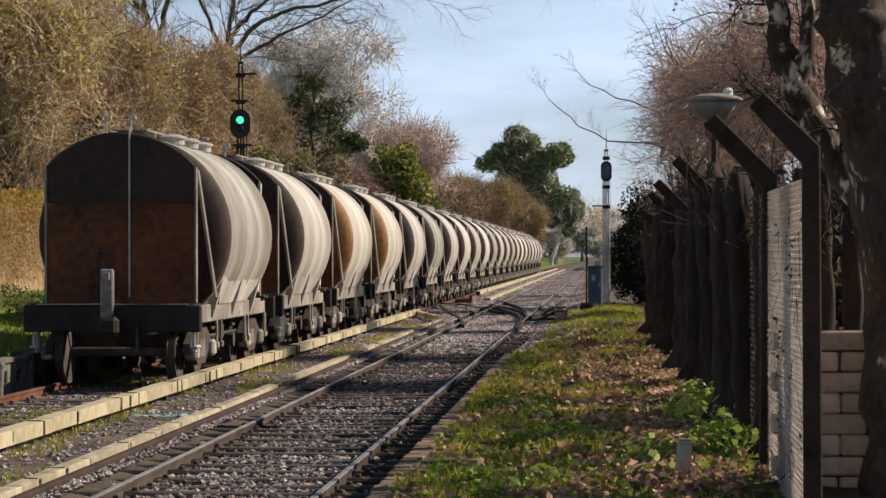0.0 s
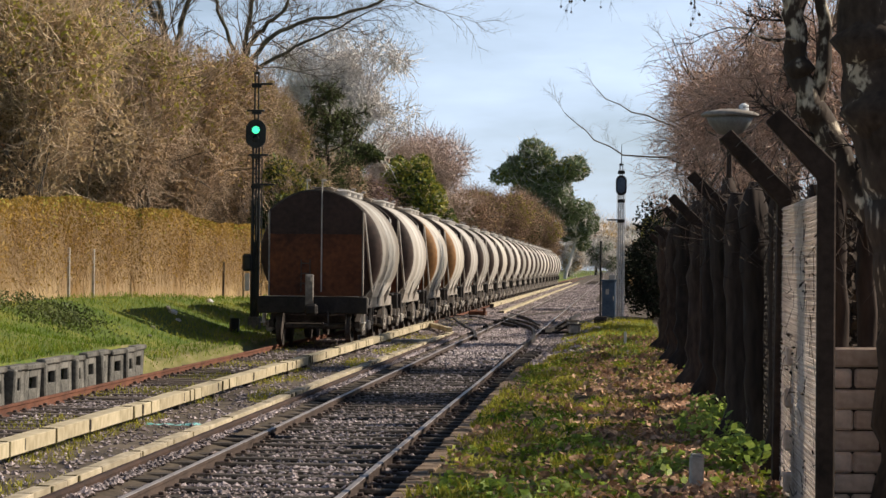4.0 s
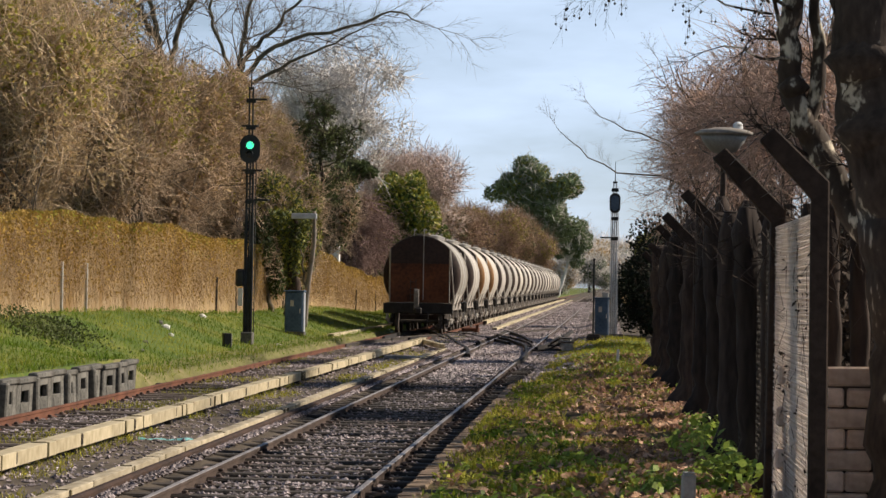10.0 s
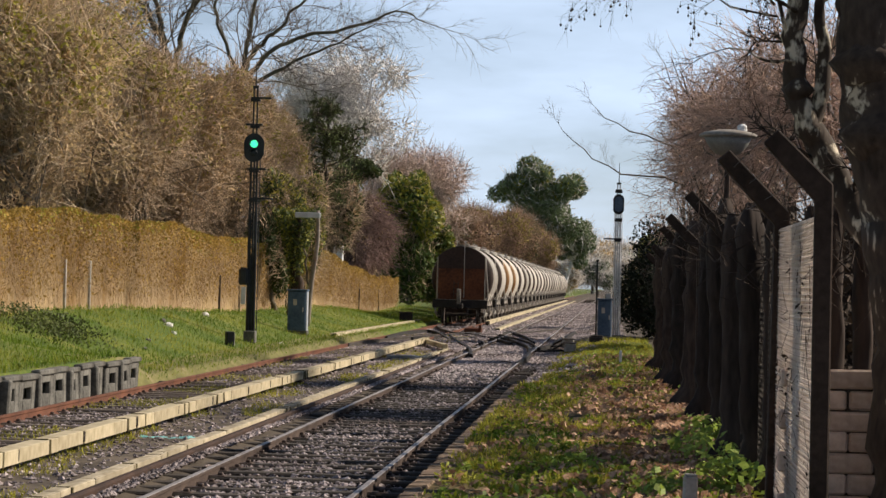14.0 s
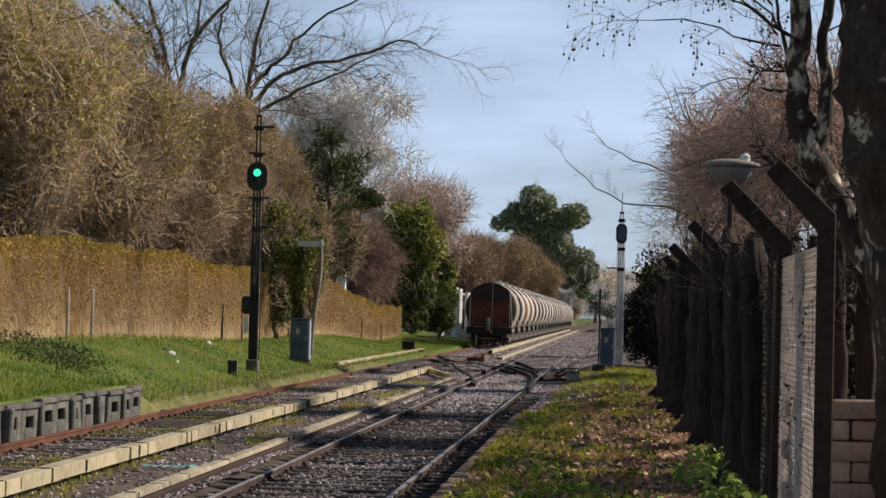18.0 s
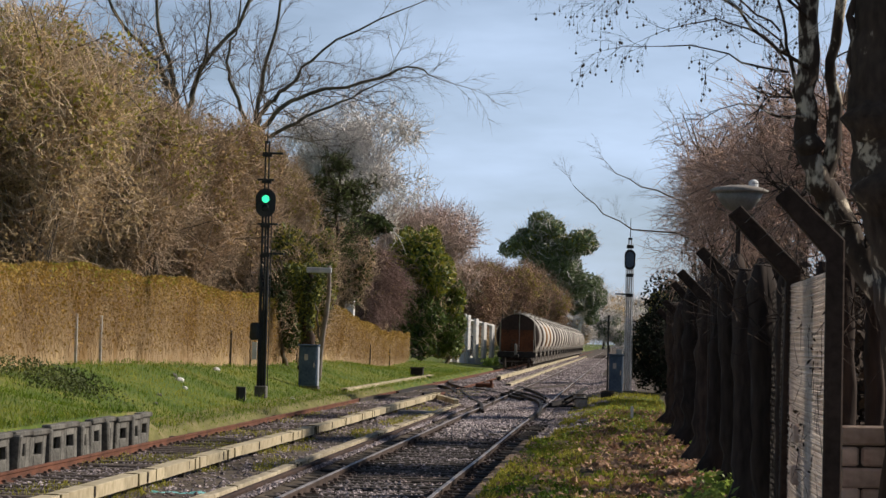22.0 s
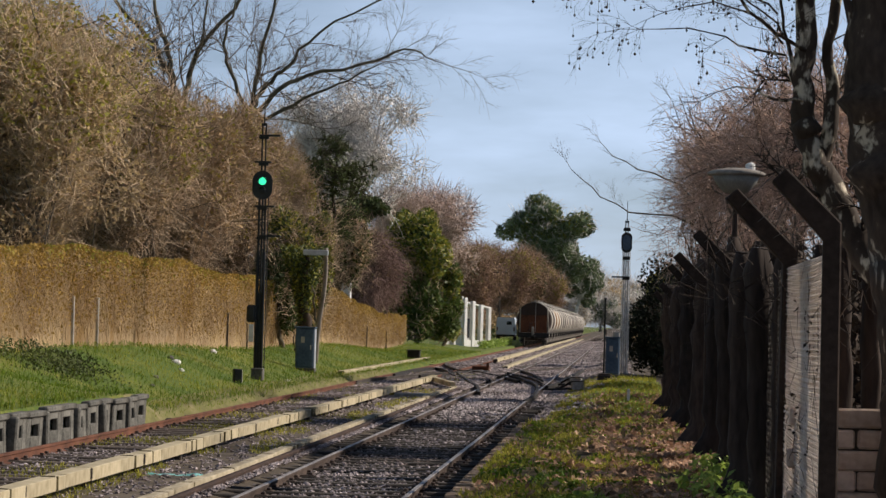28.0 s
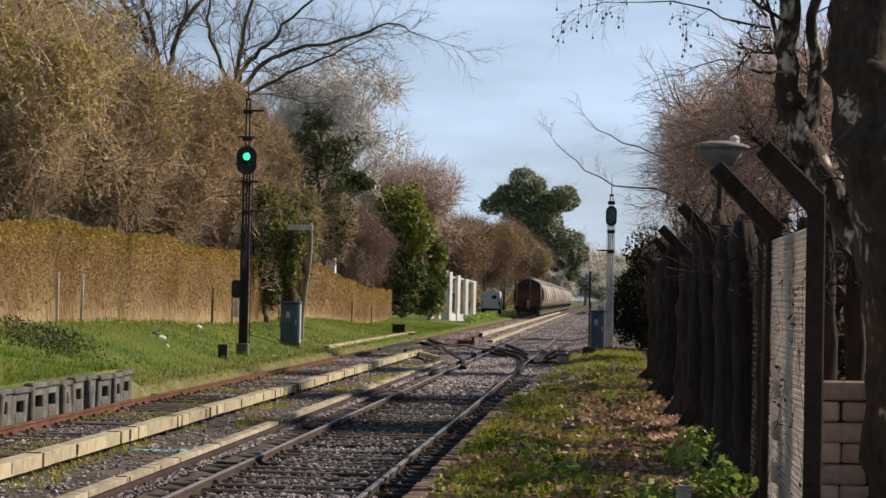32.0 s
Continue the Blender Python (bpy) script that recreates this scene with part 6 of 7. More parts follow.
def mesh_creeper():
    """Dry tendrils caught in the pale wire panel."""
    rng = np.random.default_rng(71)
    n = 130
    p = np.stack([FENCE_X + rng.uniform(-0.03, 0.02, n), rng.uniform(14.9, 18.5, n), 0.25 + 2.1 * rng.random(n)], 1)
    segs = twigs(rng, p, np.zeros((n, 3)), 0.28, 0.004, lift=-0.2, stray=0.6)
    segs[:, 0] = FENCE_X + (segs[:, 0] - FENCE_X) * 0.25
    segs[:, 3] = FENCE_X + (segs[:, 3] - FENCE_X) * 0.25
    tagged(part("dry_tendrils", tube_mesh("dry_tendrils", segs, 3), M["vine"]), "dry dark tendrils caught in the wire mesh", "vines", kind="stuff")
    n = 40
    q = np.repeat(p[:n], 2, 0) + rng.normal(0, 0.03, (2 * n, 3)) * np.array([0.3, 1, 1])
    tagged(part("withered_leaves", leaf_mesh("withered_leaves", q, rng.uniform(0.012, 0.03, 2 * n), rng), M["vineleaf"]), "withered brown leaves caught in the wire mesh", "leaves", kind="stuff")


mesh_creeper()


def garden_hedge():
    rng = np.random.default_rng(15)
    n = 26000
    y = 16 + 130 * rng.random(n) ** 1.1
    h = 4.2 + 0.5 * np.sin(y * 0.3) + 0.4 * np.sin(y * 0.9)
    p = np.stack([8.6 + rng.uniform(-0.8, 0.8, n), y, 0.1 + h * rng.random(n) ** 0.8], 1)
    # added backdrop: near-black leaves darken the view through the fence
    ob = part("garden_hedge", leaf_mesh("garden_hedge", p, rng.uniform(0.12, 0.24, n), rng), M["shadehedge"])
    tagged(ob, "added near-black hedge as dark backdrop behind the street trees", "hedge", kind="stuff")


garden_hedge()


# ---- signals and trackside things ----
M["lens"] = bpy.data.materials.new("green_signal_glass")
M["lens"].use_nodes = True
_b = M["lens"].node_tree.nodes["Principled BSDF"]
_b.inputs["Base Color"].default_value = (0.02, 0.5, 0.25, 1)
_b.inputs["Emission Color"].default_value = (0.04, 1.0, 0.5, 1)
_b.inputs["Emission Strength"].default_value = 1.2
_b.inputs["Roughness"].default_value = 0.2
M["darkglass"] = mat("dark_window_glass", (0.015, 0.018, 0.02), (0.03, 0.035, 0.04), 1, 0.1, 0)
M["van"] = mat("pale_blue_van_paint", (0.6, 0.68, 0.78), (0.7, 0.77, 0.86), 1.5, 0.35, 0, coat=0.3)
M["tyre"] = mat("black_tyre_rubber", (0.012, 0.012, 0.012), (0.03, 0.03, 0.03), 6, 0.85, 0.2)
M["turquoise"] = mat("turquoise_plastic_sheet", (0.10, 0.42, 0.40), (0.30, 0.62, 0.58), 5, 0.45, 0.2)
M["lampglass"] = mat("milky_lamp_bowl", (0.16, 0.155, 0.14), (0.27, 0.26, 0.24), 4, 0.5, 0.1, spots=0.4)
M["palewood"] = mat("bleached_grey_wood", (0.16, 0.13, 0.10), (0.34, 0.29, 0.24), 3, 0.9, 0.4)


def oval(w, h, n=24):
    """Outline of an upright backboard with straight sides and round ends."""
    r = w / 2
    out = []
    for k in range(n):
        a = 2 * math.pi * k / n
        out.append((r * math.cos(a), (h / 2 - r) * (1 if math.sin(a) >= 0 else -1) + r * math.sin(a)))
    return out


def signal(x, y, label, tall, head_z, metal, lit, wide, brackets, base_h):
    t = thing("railway_signal", label, "railway signal", pose(x, y, ground_z(x, y) - 0.02), "railway signals")
    part("footing", Geo().box((0, 0, base_h / 2), (0.34, 0.34, base_h), 0.03), M["concrete"], t, "pale concrete footing")
    for s in (-1, 1):
        part("mast_leg", Geo().bar((s * wide / 2, 0, 0.05), (s * wide / 2, 0, head_z - 1.9), 0.05 if lit else 0.035, n=8), M["mast"] if lit else metal, t)
        part("mast_leg", Geo().bar((s * wide / 2, 0, head_z - 1.9), (s * wide / 2, 0, head_z - 0.3), 0.03, n=8).bar((s * wide * 0.3, 0, head_z - 0.3), (s * wide * 0.3, 0, tall - 0.75), 0.024, n=8), metal, t)
    g = Geo()
    z = 0.3
    k = 0
    while z < head_z - 0.5:
        s = 1 if k % 2 else -1
        g.bar((-s * wide / 2, 0, z), (s * wide / 2, 0, z + 0.28), 0.014, n=5)
        g.bar((-wide / 2, 0, z), (wide / 2, 0, z), 0.012, n=5)
        z += 0.28
        k += 1
    part("lattice", g, M["mast"] if lit else metal, t)
    ld = Geo()
    for s in (-1, 1):
        ld.bar((s * 0.14, 0.24, 0.2), (s * 0.14, 0.2, head_z + 0.3), 0.014, n=5)
    z = 0.4
    while z < head_z + 0.2:
        ld.bar((-0.14, 0.23, z), (0.14, 0.23, z), 0.01, n=5)
        z += 0.3
    part("ladder", ld, M["mast"] if lit else metal, t)
    part("pole", Geo().bar((0, 0.05, 0.05), (0, 0.05, head_z + 0.2), 0.03, n=10), M["mast"] if lit else metal, t)
    if lit:
        part("sheath", Geo().bar((0, 0.05, 0.05), (0, 0.05, 2.5), 0.085, 0.07, n=10), M["mast"], t)
    part("finial", Geo().bar((0, 0, tall - 0.8), (0, 0, tall), 0.02, 0.008, n=6).box((0, 0, tall - 0.75), (0.16, 0.1, 0.06), 0.01), M["mast"], t)
    for z, a, b in brackets:
        part("bracket", Geo().box(((a + b) / 2, -0.02, z), (abs(b - a), 0.2, 0.05), 0.008).box((0, 0, z - 0.06), (wide + 0.1, 0.14, 0.08), 0.008), M["mast"], t)
    hd = part("signal_head", Geo().slab(oval(0.58 if lit else 0.4, 0.82 if lit else 0.74), -0.12, -0.09), M["mast"], t, "black oval backboard")
    for v in hd.data.vertices:
        v.co.z += head_z
    hd.data.update()
    case = part("lamp_case", Geo().box((0, 0.02, head_z), (0.28, 0.22, 0.5), 0.04), M["mast"], t)
    if lit:
        part("lens", Geo().lathe([(0.11, 0.0), (0.10, 0.012), (0.04, 0.025), (0.005, 0.03)], 18, pose(0, -0.125, head_z + 0.11, 90)), M["lens"], hd, "lit green lens")
        part("lens", Geo().lathe([(0.11, 0.0), (0.10, 0.012), (0.04, 0.025), (0.005, 0.03)], 18, pose(0, -0.125, head_z - 0.14, 90)), M["darkglass"], hd, "unlit lens")
        for dz in (0.11, -0.14):
            hood = Geo()
            n = 10
            for k in range(n):
                a0, a1 = math.pi * k / n, math.pi * (k + 1) / n
                hood.put([(0.1 * math.cos(a), yy, head_z + dz + 0.1 * math.sin(a)) for a, yy in ((a0, -0.12), (a1, -0.12), (a1, -0.30), (a0, -0.30))], [(0, 1, 2, 3)])
            part("hood", hood, M["mast"], hd)
    else:
        part("back_cover", Geo().slab(oval(0.3, 0.56), -0.17, -0.12), M["cabinet"], hd, "dark blue-grey back cover", pose(0, 0, 0))
        hd.children[0].location.z = head_z
    return t


SIG = signal(-10.2, 68.6, "black lattice mast signal showing a green light", 8.05, 5.56, M["mast"], True, 0.17, ((4.12, -0.1, 0.55), (4.96, -0.2, 0.35), (6.22, -0.25, 0.22), (6.98, -0.12, 0.46)), 0.36)
part("relay_box", Geo().box((-0.22, 0, 1.9), (0.26, 0.3, 0.5), 0.06), M["mast"], SIG)
part("notice_plate", Geo().box((-0.2, -0.14, 1.35), (0.14, 0.02, 0.5), 0.004), M["whitewash"], SIG, "white plate on the mast")
SIG2 = signal(0.22, 89.0, "silver-grey mast signal seen with its dark head", 6.5, 4.98, M["silver"], False, 0.16, ((4.45, -0.12, 0.14), (5.5, -0.12, 0.12), (3.72, -0.52, 0.14)), 0.2)


def trackside_cabinet(x, y, w, h, label, litter):
    t = thing("trackside_cabinet", label, "equipment cabinet", pose(x, y, ground_z(x, y) - 0.03, 0, 0, 0), "trackside cabinets")
    part("plinth", Geo().box((0, 0, 0.06), (w + 0.08, 0.5, 0.16), 0.015), M["concrete"], t)
    part("body", Geo().box((0, 0, 0.1 + h / 2), (w, 0.46, h), 0.02), M["cabinet"], t)
    part("door", Geo().box((0, -0.24, 0.12 + h / 2), (w - 0.08, 0.025, h - 0.12), 0.01), M["cabinet"], t)
    part("roof", Geo().box((0, -0.01, 0.1 + h + 0.025), (w + 0.08, 0.56, 0.05), 0.015), M["cabinet"], t)
    part("handle", Geo().box((w * 0.33, -0.265, 0.15 + h * 0.5), (0.03, 0.03, 0.16), 0.006), M["palemetal"], t, "metal handle")
    # pale panel: sunlight on the right side put into its colour
    part("side_trim", Geo().box((w / 2 + 0.012, 0, 0.1 + h / 2), (0.02, 0.4, h * 0.96), 0.004), M["silver"], t, "pale panel standing in for the sunlit side")
    part("notice_plate", Geo().box((-w * 0.1, -0.258, 0.1 + h * 0.72), (0.12, 0.012, 0.2), 0.003), M["palemetal"], t)
    if litter:
        part("cable_box", Geo().box((0.12, 0, h + 0.24), (0.26, 0.3, 0.2), 0.03), M["palemetal"], t)
    return t


trackside_cabinet(-10.4, 80.6, 0.62, 1.36, "dark blue-grey steel equipment cabinet on the grass", False)
trackside_cabinet(-0.2, 87.5, 0.5, 1.34, "dark blue-grey steel equipment cabinet beside the mast", True)
part("ground_box", Geo().box((-0.45, 84.5, 0.1), (0.5, 0.5, 0.28), 0.03).box((-0.45, 84.5, 0.26), (0.42, 0.42, 0.05), 0.01), M["bogie"])
tagged(scene.objects["ground_box"], "low dark cable box on the ground", "cable box")
t_ = thing("relay_case", "low dark relay case at the end of the lineside boards", "relay case", pose(-9.95, 118.5, ground_z(-9.95, 118.5) - 0.03))
part("body", Geo().box((0, 0, 0.24), (0.62, 0.5, 0.44), 0.04), M["oilshadeblack"], t_)
part("lid", Geo().box((0, 0, 0.48), (0.7, 0.58, 0.06), 0.02), M["bogie"], t_)
part("cable_duct", Geo().bar((0.3, 0, 0.1), (0.75, -0.5, 0.02), 0.05, n=7), M["oilshadeblack"], t_)
t_ = thing("marker_post", "thin dark pole beside the cabinet", "pole", pose(-0.5, 88.4, 0))
part("shaft", Geo().bar((0, 0, -0.05), (0, 0, 2.9), 0.03, n=8), M["mast"], t_)
part("cap", Geo().box((0, 0, 2.92), (0.1, 0.1, 0.06), 0.01), M["mast"], t_)


def trackside_marker():
    t = thing("trackside_marker", "short dark marker block with a pale face on the grass", "marker", pose(-10.15, 64.6, ground_z(-10.15, 64.6) - 0.03, 0, 0, 25))
    part("block", Geo().box((0, 0, 0.2), (0.22, 0.2, 0.44), 0.02), M["mast"], t)
    part("face", Geo().box((0.115, 0, 0.2), (0.012, 0.16, 0.36), 0.004), M["whitewash"], t, "pale face on the right side")


trackside_marker()


def street_lamp():
    t = thing("platform_lamp", "street lamp with a shallow milky bowl on a thin pole", "lamp", pose(1.43, 30.75, ground_z(1.43, 30.75) - 0.05))
    part("pole", Geo().bar((0, 0, 0), (0, 0, 3.43), 0.04, 0.034, n=8), M["vine"], t)
    part("bowl", Geo().lathe([(0.1, 0), (0.16, 0.025), (0.25, 0.125), (0.306, 0.238), (0.288, 0.238)], 24, Matrix.Translation((0, 0, 3.405))).mesh("bowl", smooth=True), M["lampglass"], t, "milky glass bowl")
    part("rim", Geo().lathe([(0.25, 0), (0.356, 0.0), (0.369, 0.031), (0.3, 0.062), (0.125, 0.094), (0.025, 0.1)], 24, Matrix.Translation((0, 0, 3.635))).mesh("rim", smooth=True), M["frame"], t)
    part("socket", Geo().bar((0, 0, 3.27), (0, 0, 3.43), 0.075, n=10), M["vine"], t)
    part("sensor", Geo().lathe([(0.062, 0), (0.062, 0.075), (0.025, 0.1)], 10, Matrix.Translation((0.175, 0, 3.705))), M["whitewash"], t)


street_lamp()


def leaning_pole():
    t = thing("leaning_pole", "crooked pale wooden pole with a crossarm", "pole", pose(-11.0, 88, ground_z(-11, 88) - 0.1))
    rng = np.random.default_rng(8)
    line = bow([(0.0, 0, 0), (0.1, 0, 1.5), (0.25, 0, 2.6), (0.31, 0, 3.4), (0.3, 0, 4.3)], 14)
    part("shaft", vine_mesh("shaft", [(line, [0.105 - 0.0025 * i for i in range(15)])], 9, 0.2), M["palewood"], t)
    part("crossarm", Geo().box((-0.06, -0.1, 4.12), (0.92, 0.12, 0.2), 0.02), M["silver"], t, "pale grey crossarm")
    part("side_branch", tube_mesh("side_branch", limb(rng, (0.1, 0, 1.5), (-0.2, 0, 2.9), 0.05, 0.03), 6), M["bark"], t)


leaning_pole()


def ivy_trunk(x, y, tall, seed):
    """A dark dead trunk wrapped in hanging ivy."""
    rng = np.random.default_rng(seed)
    t = thing("ivy_tree", "dark old trunk hung with yellow-green ivy", "tree", pose(x, y, ground_z(x, y) - 0.08))
    line = bow([(0, 0, 0), (0.08, 0, tall * 0.3), (-0.05, 0, tall * 0.65), (0.12, 0, tall)], 16)
    part("trunk", vine_mesh("trunk", [(line, [0.3 - 0.012 * i for i in range(17)])], 12, 0.5), M["vine"], t)
    n = 3600
    u = rng.random(n) ** 0.6
    a = rng.uniform(0, 6.283, n)
    d = (0.2 + 0.75 * u ** 2) * rng.uniform(0.5, 1.1, n)
    p = np.stack([d * np.cos(a), d * np.sin(a), tall * (0.25 + 0.8 * u) - 0.3 * rng.random(n)], 1)
    for nm, sl in (("midgreen", slice(0, 2300)), ("yellowgreen", slice(2300, n))):
        tagged(part("ivy", leaf_mesh("ivy", p[sl], rng.uniform(0.04, 0.1, len(p[sl])), rng, droop=0.6), M[nm], t), kind="stuff")


ivy_trunk(-12.0, 92.0, 4.1, 21)

# white pillar behind the creeper fence
t_ = thing("garden_pillar", "whitewashed garden pillar rising behind the fence", "pillar", pose(-14.7, 130.5, ground_z(-14.7, 130.5) - 0.05))
part("shaft", Geo().box((0, 0, 1.75), (0.5, 0.5, 3.5), 0.03), M["whitewash"], t_)
part("cap", Geo().put([(-0.3, -0.3, 3.5), (0.3, -0.3, 3.5), (0.3, 0.3, 3.5), (-0.3, 0.3, 3.5), (0, 0, 3.85)], [(3, 2, 1, 0), (0, 1, 4), (1, 2, 4), (2, 3, 4), (3, 0, 4)]), M["whitewash"], t_)


def white_house():
    x, y = -11.7, 183.0
    t = thing("lineside_house", "low whitewashed lineside building with white pillars along its front", "house", pose(x, y, ground_z(x, y) - 0.05, 0, 0, -30))
    part("back_wall", Geo().box((-1.5, 1.75, 1.5), (0.25, 3.9, 3.0), 0.03), M["whitewash"], t)
    part("end_wall", Geo().box((-0.25, -0.1, 1.9), (0.5, 0.25, 3.8), 0.03), M["whitewash"], t, "tall whitewashed end wall")
    part("roof", Geo().box((-0.75, 1.8, 3.2), (1.5, 4.2, 0.12), 0.02, pose(0, 0, 0, -6)), M["whitewash"], t, "thin sloping white roof slab")
    for k in range(4):
        h = 3.7 - 0.25 * k
        part("pillar", Geo().box((0.02, 0.15 + 1.1 * k, h / 2), (0.26, 0.42, h), 0.03), M["whitewash"], t)
    for k in range(3):
        part("low_wall", Geo().box((0, 0.7 + 1.1 * k, 0.25), (0.16, 0.66, 0.5), 0.02), M["whitewash"], t)
        wd = part("window", Geo().box((-1.35, 0.7 + 1.1 * k, 1.4), (0.06, 0.6, 1.5), 0.01), M["darkwood"], t, "dark window opening")
        part("pane", Geo().box((-1.315, 0.7 + 1.1 * k, 1.4), (0.012, 0.48, 1.36)), M["darkglass"], wd)
    rng = np.random.default_rng(14)
    n = 2600
    p = np.stack([rng.normal(-9.75, 0.22, n), 176 + 40 * rng.random(n), 0.1 + 0.5 * rng.random(n)], 1)
    tagged(part("low_hedge", leaf_mesh("low_hedge", p, rng.uniform(0.06, 0.14, n), rng), M["weed"]), "low green hedge along the foot of the building", "hedge", kind="stuff")


white_house()


def parked_van():
    x, y = -11.5, 248.0
    t = thing("parked_van", "pale blue box van parked beside the line", "van", pose(x, y, ground_z(x, y)))
    part("body", Geo().slab([(-0.95, 0.4), (0.95, 0.4), (0.98, 1.1), (0.9, 2.2), (0.82, 2.32), (-0.82, 2.32), (-0.9, 2.2), (-0.98, 1.1)], 0, 4.4), M["van"], t)
    part("rear_window", Geo().box((0.35, -0.01, 1.75), (0.5, 0.03, 0.35), 0.01), M["darkglass"], t)
    part("bumper", Geo().box((0, -0.06, 0.48), (1.9, 0.12, 0.2), 0.03), M["mast"], t)
    for s in (-1, 1):
        part("tail_light", Geo().box((s * 0.86, -0.015, 1.15), (0.12, 0.03, 0.4), 0.01), M["rustrail"], t)
        part("side_window", Geo().box((s * 0.945, 3.2, 1.65), (0.03, 0.9, 0.5), 0.01), M["darkglass"], t)
        for yy in (0.9, 3.5):
            part("wheel", Geo().lathe([(0.12, -0.1), (0.34, -0.1), (0.36, -0.06), (0.36, 0.06), (0.34, 0.1), (0.12, 0.1)], 18, Matrix.Translation((s * 0.86, yy, 0.36)) @ Matrix.Rotation(math.pi / 2, 4, "Y")), M["tyre"], t)


parked_van()

for i, (x, y, h) in enumerate(((-13.4, 272, 8.2), (-13.0, 318, 8.0), (-13.2, 365, 8.4), (-12.8, 412, 8.0))):
    t_ = thing("telegraph_pole", "dark timber telegraph pole with a crossarm", "utility pole", pose(x, y, ground_z(x, y) - 0.1), "telegraph poles")
    part("shaft", Geo().bar((0, 0, 0), (0, 0, h), 0.16, 0.11, n=8), M["darkwood"], t_)
    part("crossarm", Geo().box((0, 0, h - 0.7), (1.6, 0.1, 0.12), 0.01), M["darkwood"], t_)
    for s in (-0.7, -0.3, 0.3, 0.7):
        part("insulator", Geo().bar((s, 0, h - 0.64), (s, 0, h - 0.46), 0.05, 0.03, n=7), M["palemetal"], t_)

# small things on the ground
t_ = thing("stub_post", "short square concrete stub post in the weeds", "post", pose(0.61, 18.0, ground_z(0.61, 18) - 0.05, 0, 1.5, 6))
part("shaft", Geo().box((0, 0, 0.17), (0.1, 0.1, 0.36), 0.012), M["stub"], t_)
part("top", Geo().box((0, 0, 0.355), (0.085, 0.085, 0.02), 0.008), M["stub"], t_)
t_ = thing("marker_stake", "small pale marker stake in the grass", "stake", pose(0.28, 60.0, ground_z(0.28, 60) - 0.05))
part("shaft", Geo().box((0, 0, 0.2), (0.07, 0.07, 0.42), 0.008), M["whitewash"], t_)
part("tip", Geo().box((0, 0, 0.42), (0.05, 0.05, 0.03), 0.008), M["whitewash"], t_)


def plastic_scrap():
    rng = random.Random(3)
    g = Geo()
    n = 9
    for k in range(n):
        a = k / (n - 1)
        w = 0.05 + 0.07 * math.sin(a * 3.1)
        for s in (-1, 0, 1):
            g.v.append((a * 1.0, s * w + rng.uniform(-0.03, 0.03), 0.05 + 0.05 * rng.random() + 0.03 * (s == 0)))
    for k in range(n - 1):
        for s in range(2):
            g.f.append((3 * k + s, 3 * k + s + 1, 3 * k + s + 4, 3 * k + s + 3))
    me = g.mesh("plastic_scrap", fix=False)
    ob = part("plastic_scrap", me, M["turquoise"], m=pose(-5.72, 29.6, BED_Z + 0.02, 0, 0, -8))
    md = ob.modifiers.new("thickness", "SOLIDIFY")
    md.thickness = 0.006
    tagged(ob, "crumpled strip of turquoise plastic between the tracks", "litter")


plastic_scrap()


def rock(x, y, s, material, label, seed):
    g = Geo().lathe([(0.02, -0.5)] + [(0.8 * math.sin(a), -0.5 * math.cos(a)) for a in (0.5, 1.0, 1.5, 2.0, 2.6)] + [(0.02, 0.5)], 9)
    g.v = [tuple(c * s * (1 + 0.4 * noise.noise((p[0] * 2 + seed, p[1] * 2, p[2] * 2))) for c in p) for p in g.v]
    tagged(part("rock", g, M[material], m=pose(x, y, ground_z(x, y) + s * 0.2)), label, "rock", "rocks")


for i, (x, y, s) in enumerate(((-11.6, 63.5, 0.17), (-11.9, 64.2, 0.13), (-11.2, 62.0, 0.1), (-11.0, 57.5, 0.1), (-12.4, 74.0, 0.16), (-10.6, 55.0, 0.08), (-9.7, 71.5, 0.09))):
    rock(x, y, s, "whitewash" if i % 2 == 0 else "concrete", "pale stone lying in the grass", i * 3.1)


# trees that close the view beyond the gardens
def far_woods():
    rng = np.random.default_rng(200)
    t = thing("far_woods", "brown-grey belt of winter trees beyond the gardens", "woods", pose(0, 0, 0), kind="stuff")
    cs, rs = [], []
    for k in range(70):
        side = -1 if k < 46 else 1
        x = side * rng.uniform(24, 150) if side < 0 else rng.uniform(9, 60)
        y = rng.uniform(130, 480) if side < 0 else rng.uniform(130, 420)
        h = rng.uniform(6, 11)
        cs.append((x, y, h * 0.55))
        rs.append((rng.uniform(3, 6), rng.uniform(3, 6), h * 0.55))
    cs, rs = np.array(cs), np.array(rs)
    p, d = cloud(rng, cs, rs, 26000, 0.3)
    tagged(part("branch_mass", tube_mesh("branch_mass", twigs(rng, p, d, 2.4, 0.04), 3), M["twig"], t), kind="stuff")
    p, d = cloud(rng, cs, rs, 26000, 0.3)
    tagged(part("leaf_mass", leaf_mesh("leaf_mass", p, rng.uniform(0.15, 0.4, 26000), rng), M["deadleaf"], t), kind="stuff")


far_woods()


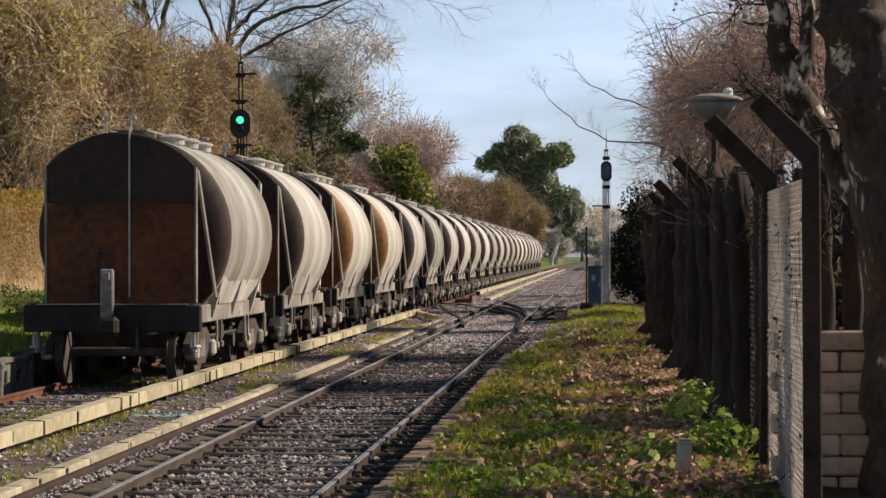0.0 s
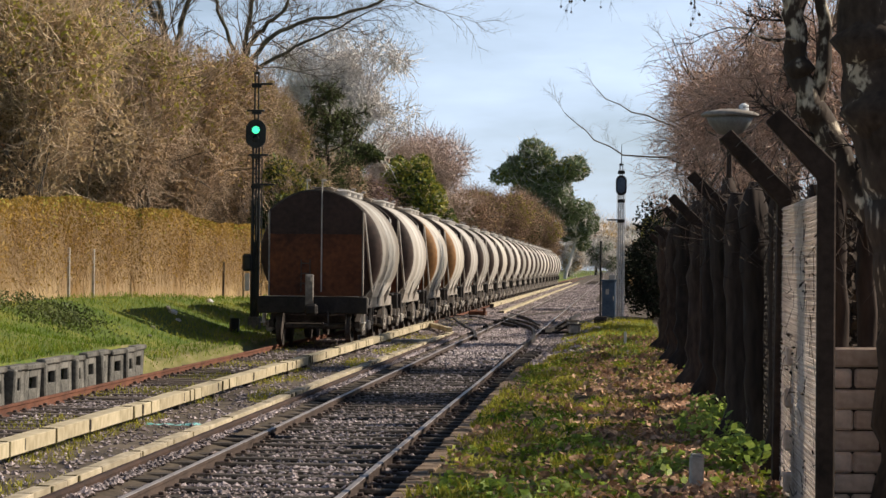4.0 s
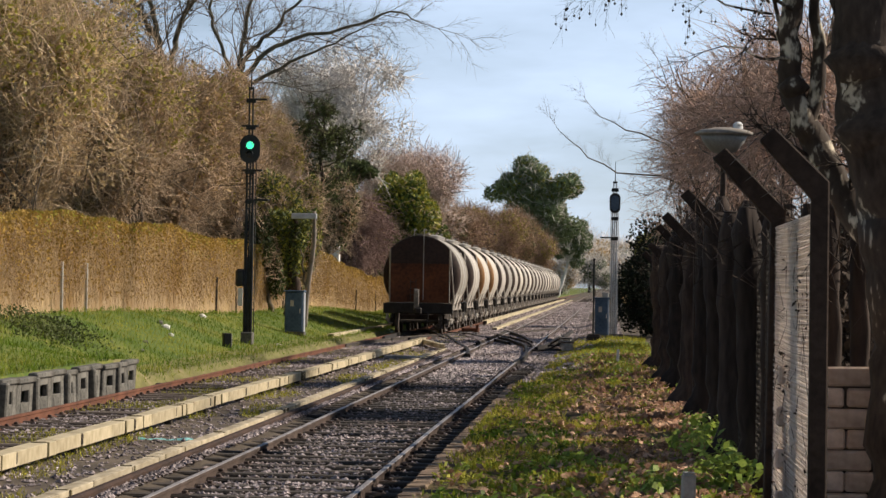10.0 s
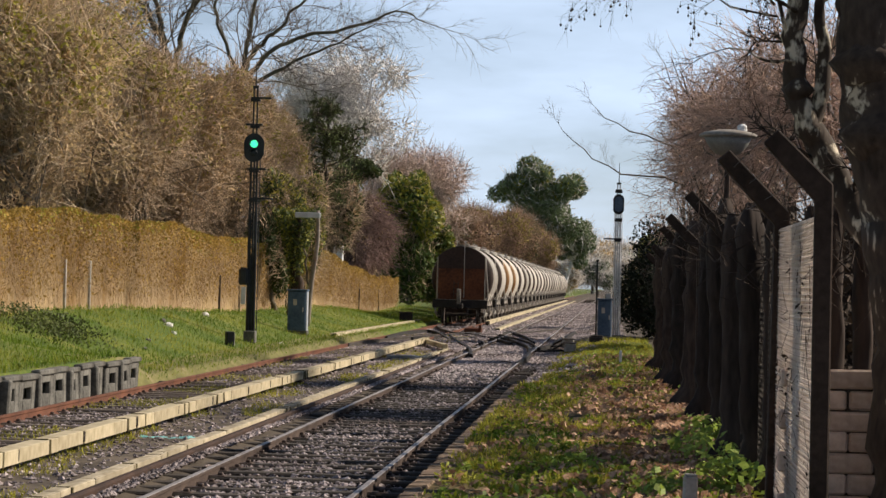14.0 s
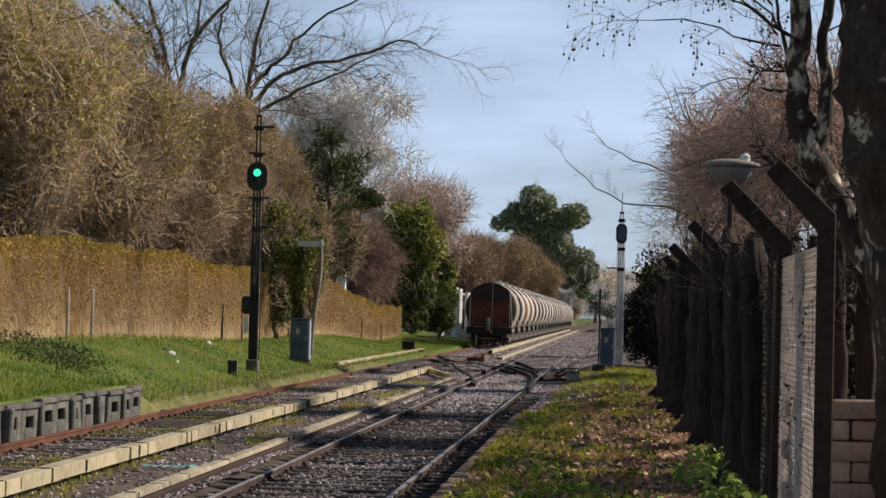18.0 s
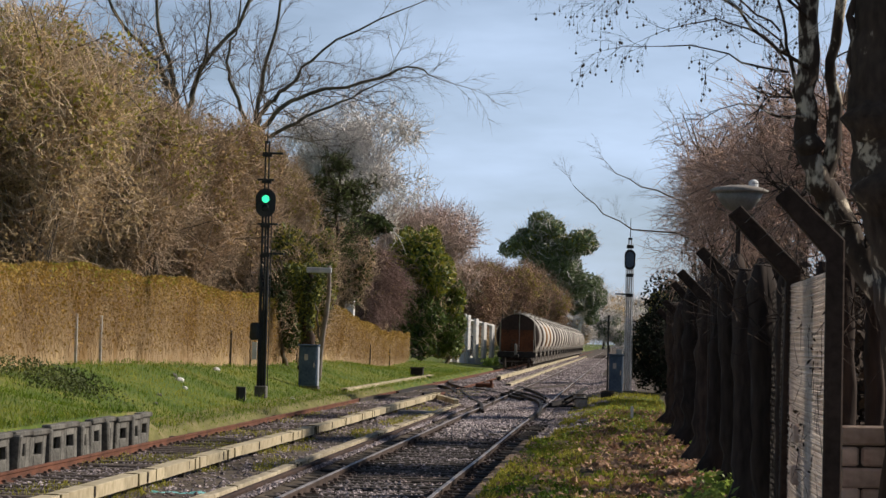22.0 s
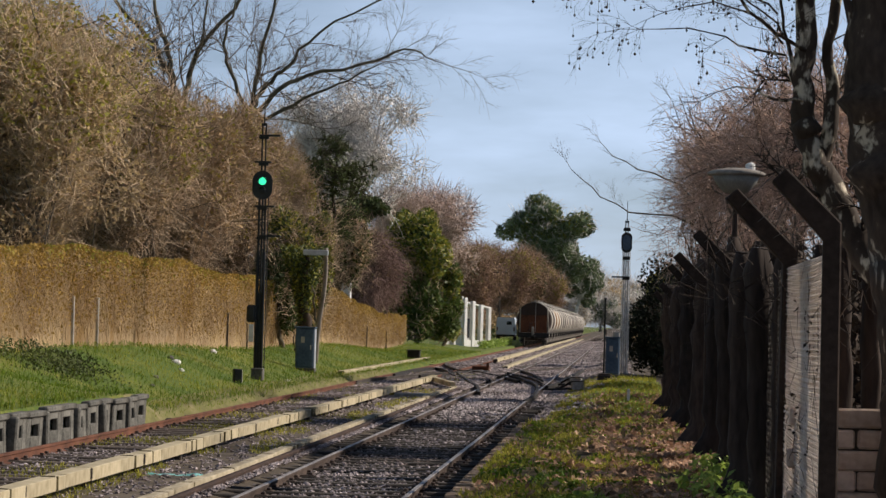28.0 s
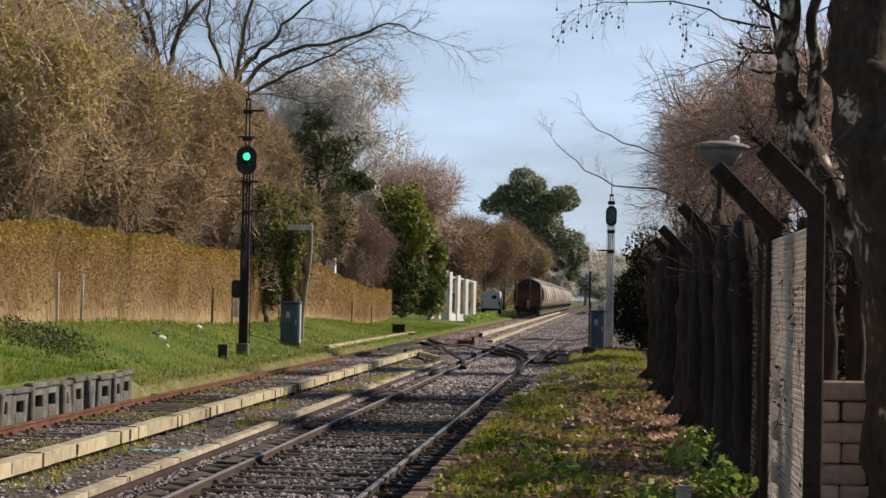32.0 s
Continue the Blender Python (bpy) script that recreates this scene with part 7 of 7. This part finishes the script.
def undergrowth():
    """Brown brambles on the bank beyond the building, closing the view under the crowns."""
    rng = np.random.default_rng(88)
    for label, xa, xb, ya, yb, tall, n, mm in (
            ("rust-brown brambles on the bank under the winter trees", -19, -13.4, 205, 420, 3.4, 15000, "brownleaf"),
            ("dark green scrub among the brambles of the bank", -18, -13.0, 225, 420, 2.4, 5000, "midgreen"),
            ("grey-brown scrub beside the line beyond the hedge", 1.6, 9.0, 130, 420, 2.8, 9000, "brownleaf")):
        x, y = rng.uniform(xa, xb, n), rng.uniform(ya, yb, n)
        top = tall * np.array([0.55 + 0.6 * noise.noise((q * 0.06, p * 0.2, tall)) for p, q in zip(x, y)])
        z = np.array([ground_z(p, q) for p, q in zip(x, y)]) + np.maximum(0.3, top) * rng.random(n) ** 0.7
        ob = part("undergrowth", leaf_mesh("undergrowth", np.stack([x, y, z], 1), rng.uniform(0.14, 0.34, n), rng, slim=0.4), M[mm])
        tagged(ob, label, "undergrowth", kind="stuff")


undergrowth()


# low block wall between the fence and the plane tree
M["block"] = mat("weathered_brown_block", (0.42, 0.29, 0.215), (0.76, 0.59, 0.475), 3.0, 0.95, 0.8, fine=16, per=0.25, spots=0.6)
M["mortar"] = mat("dark_crumbled_mortar", (0.035, 0.026, 0.02), (0.11, 0.085, 0.065), 4.0, 0.95, 0.6)


def block_wall():
    t = thing("block_wall", "low wall of brown weathered blocks with dark open joints", "wall", pose(1.36, 17.5, ground_z(1.6, 17.5) - 0.08), kind="structure")
    rng = random.Random(6)
    meshes = []
    for k in range(4):
        me = Geo().box((0, 0, 0), (0.3 + 0.012 * k, 0.16, 0.132 + 0.004 * k), 0.016).mesh("block")
        me.materials.append(M["block"])
        meshes.append(me)
    for r in range(8):
        for c in range(7):
            part("block", meshes[rng.randrange(4)], None, t, m=pose(0.17 + 0.338 * c - 0.15 * (r % 2), rng.uniform(-0.014, 0.014), 0.08 + 0.149 * r, rng.uniform(-2, 2), rng.uniform(-1.2, 1.2), rng.uniform(-3, 3)))
    part("mortar", Geo().box((1.15, 0.02, 0.55), (2.3, 0.1, 1.1), 0.01), M["mortar"], t, "dark crumbled mortar")


block_wall()


def wall_thicket():
    rng = np.random.default_rng(34)
    n = 1500
    p = np.stack([rng.uniform(1.9, 3.4, n), rng.uniform(22.6, 25.5, n), 0.2 + 2.2 * rng.random(n)], 1)
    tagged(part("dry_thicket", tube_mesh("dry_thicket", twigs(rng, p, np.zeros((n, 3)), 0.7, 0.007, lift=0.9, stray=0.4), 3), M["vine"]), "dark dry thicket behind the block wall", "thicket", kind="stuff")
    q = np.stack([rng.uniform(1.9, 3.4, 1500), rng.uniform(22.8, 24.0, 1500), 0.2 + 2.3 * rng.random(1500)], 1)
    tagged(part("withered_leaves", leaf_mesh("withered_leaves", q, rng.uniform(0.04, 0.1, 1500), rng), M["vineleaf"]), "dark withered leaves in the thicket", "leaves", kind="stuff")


wall_thicket()


def motions():
    for k, w in enumerate(wagons):
        walk(w, [(t / 2, pose(FAR_X, rear_y(t / 2) + PLATE_Y + k * PITCH, 0)) for t in range(0, 65)])
        if k < 3:
            start = rear_y(0)
            for ws in [o for o in w.children if o.name.startswith("wheelset")]:
                y0 = ws.matrix_basis.translation.y
                walk(ws, [(f / 15, pose(0, y0, WHEEL_R, -math.degrees((rear_y(f / 15) - start) / WHEEL_R))) for f in range(0, 481)])


motions()
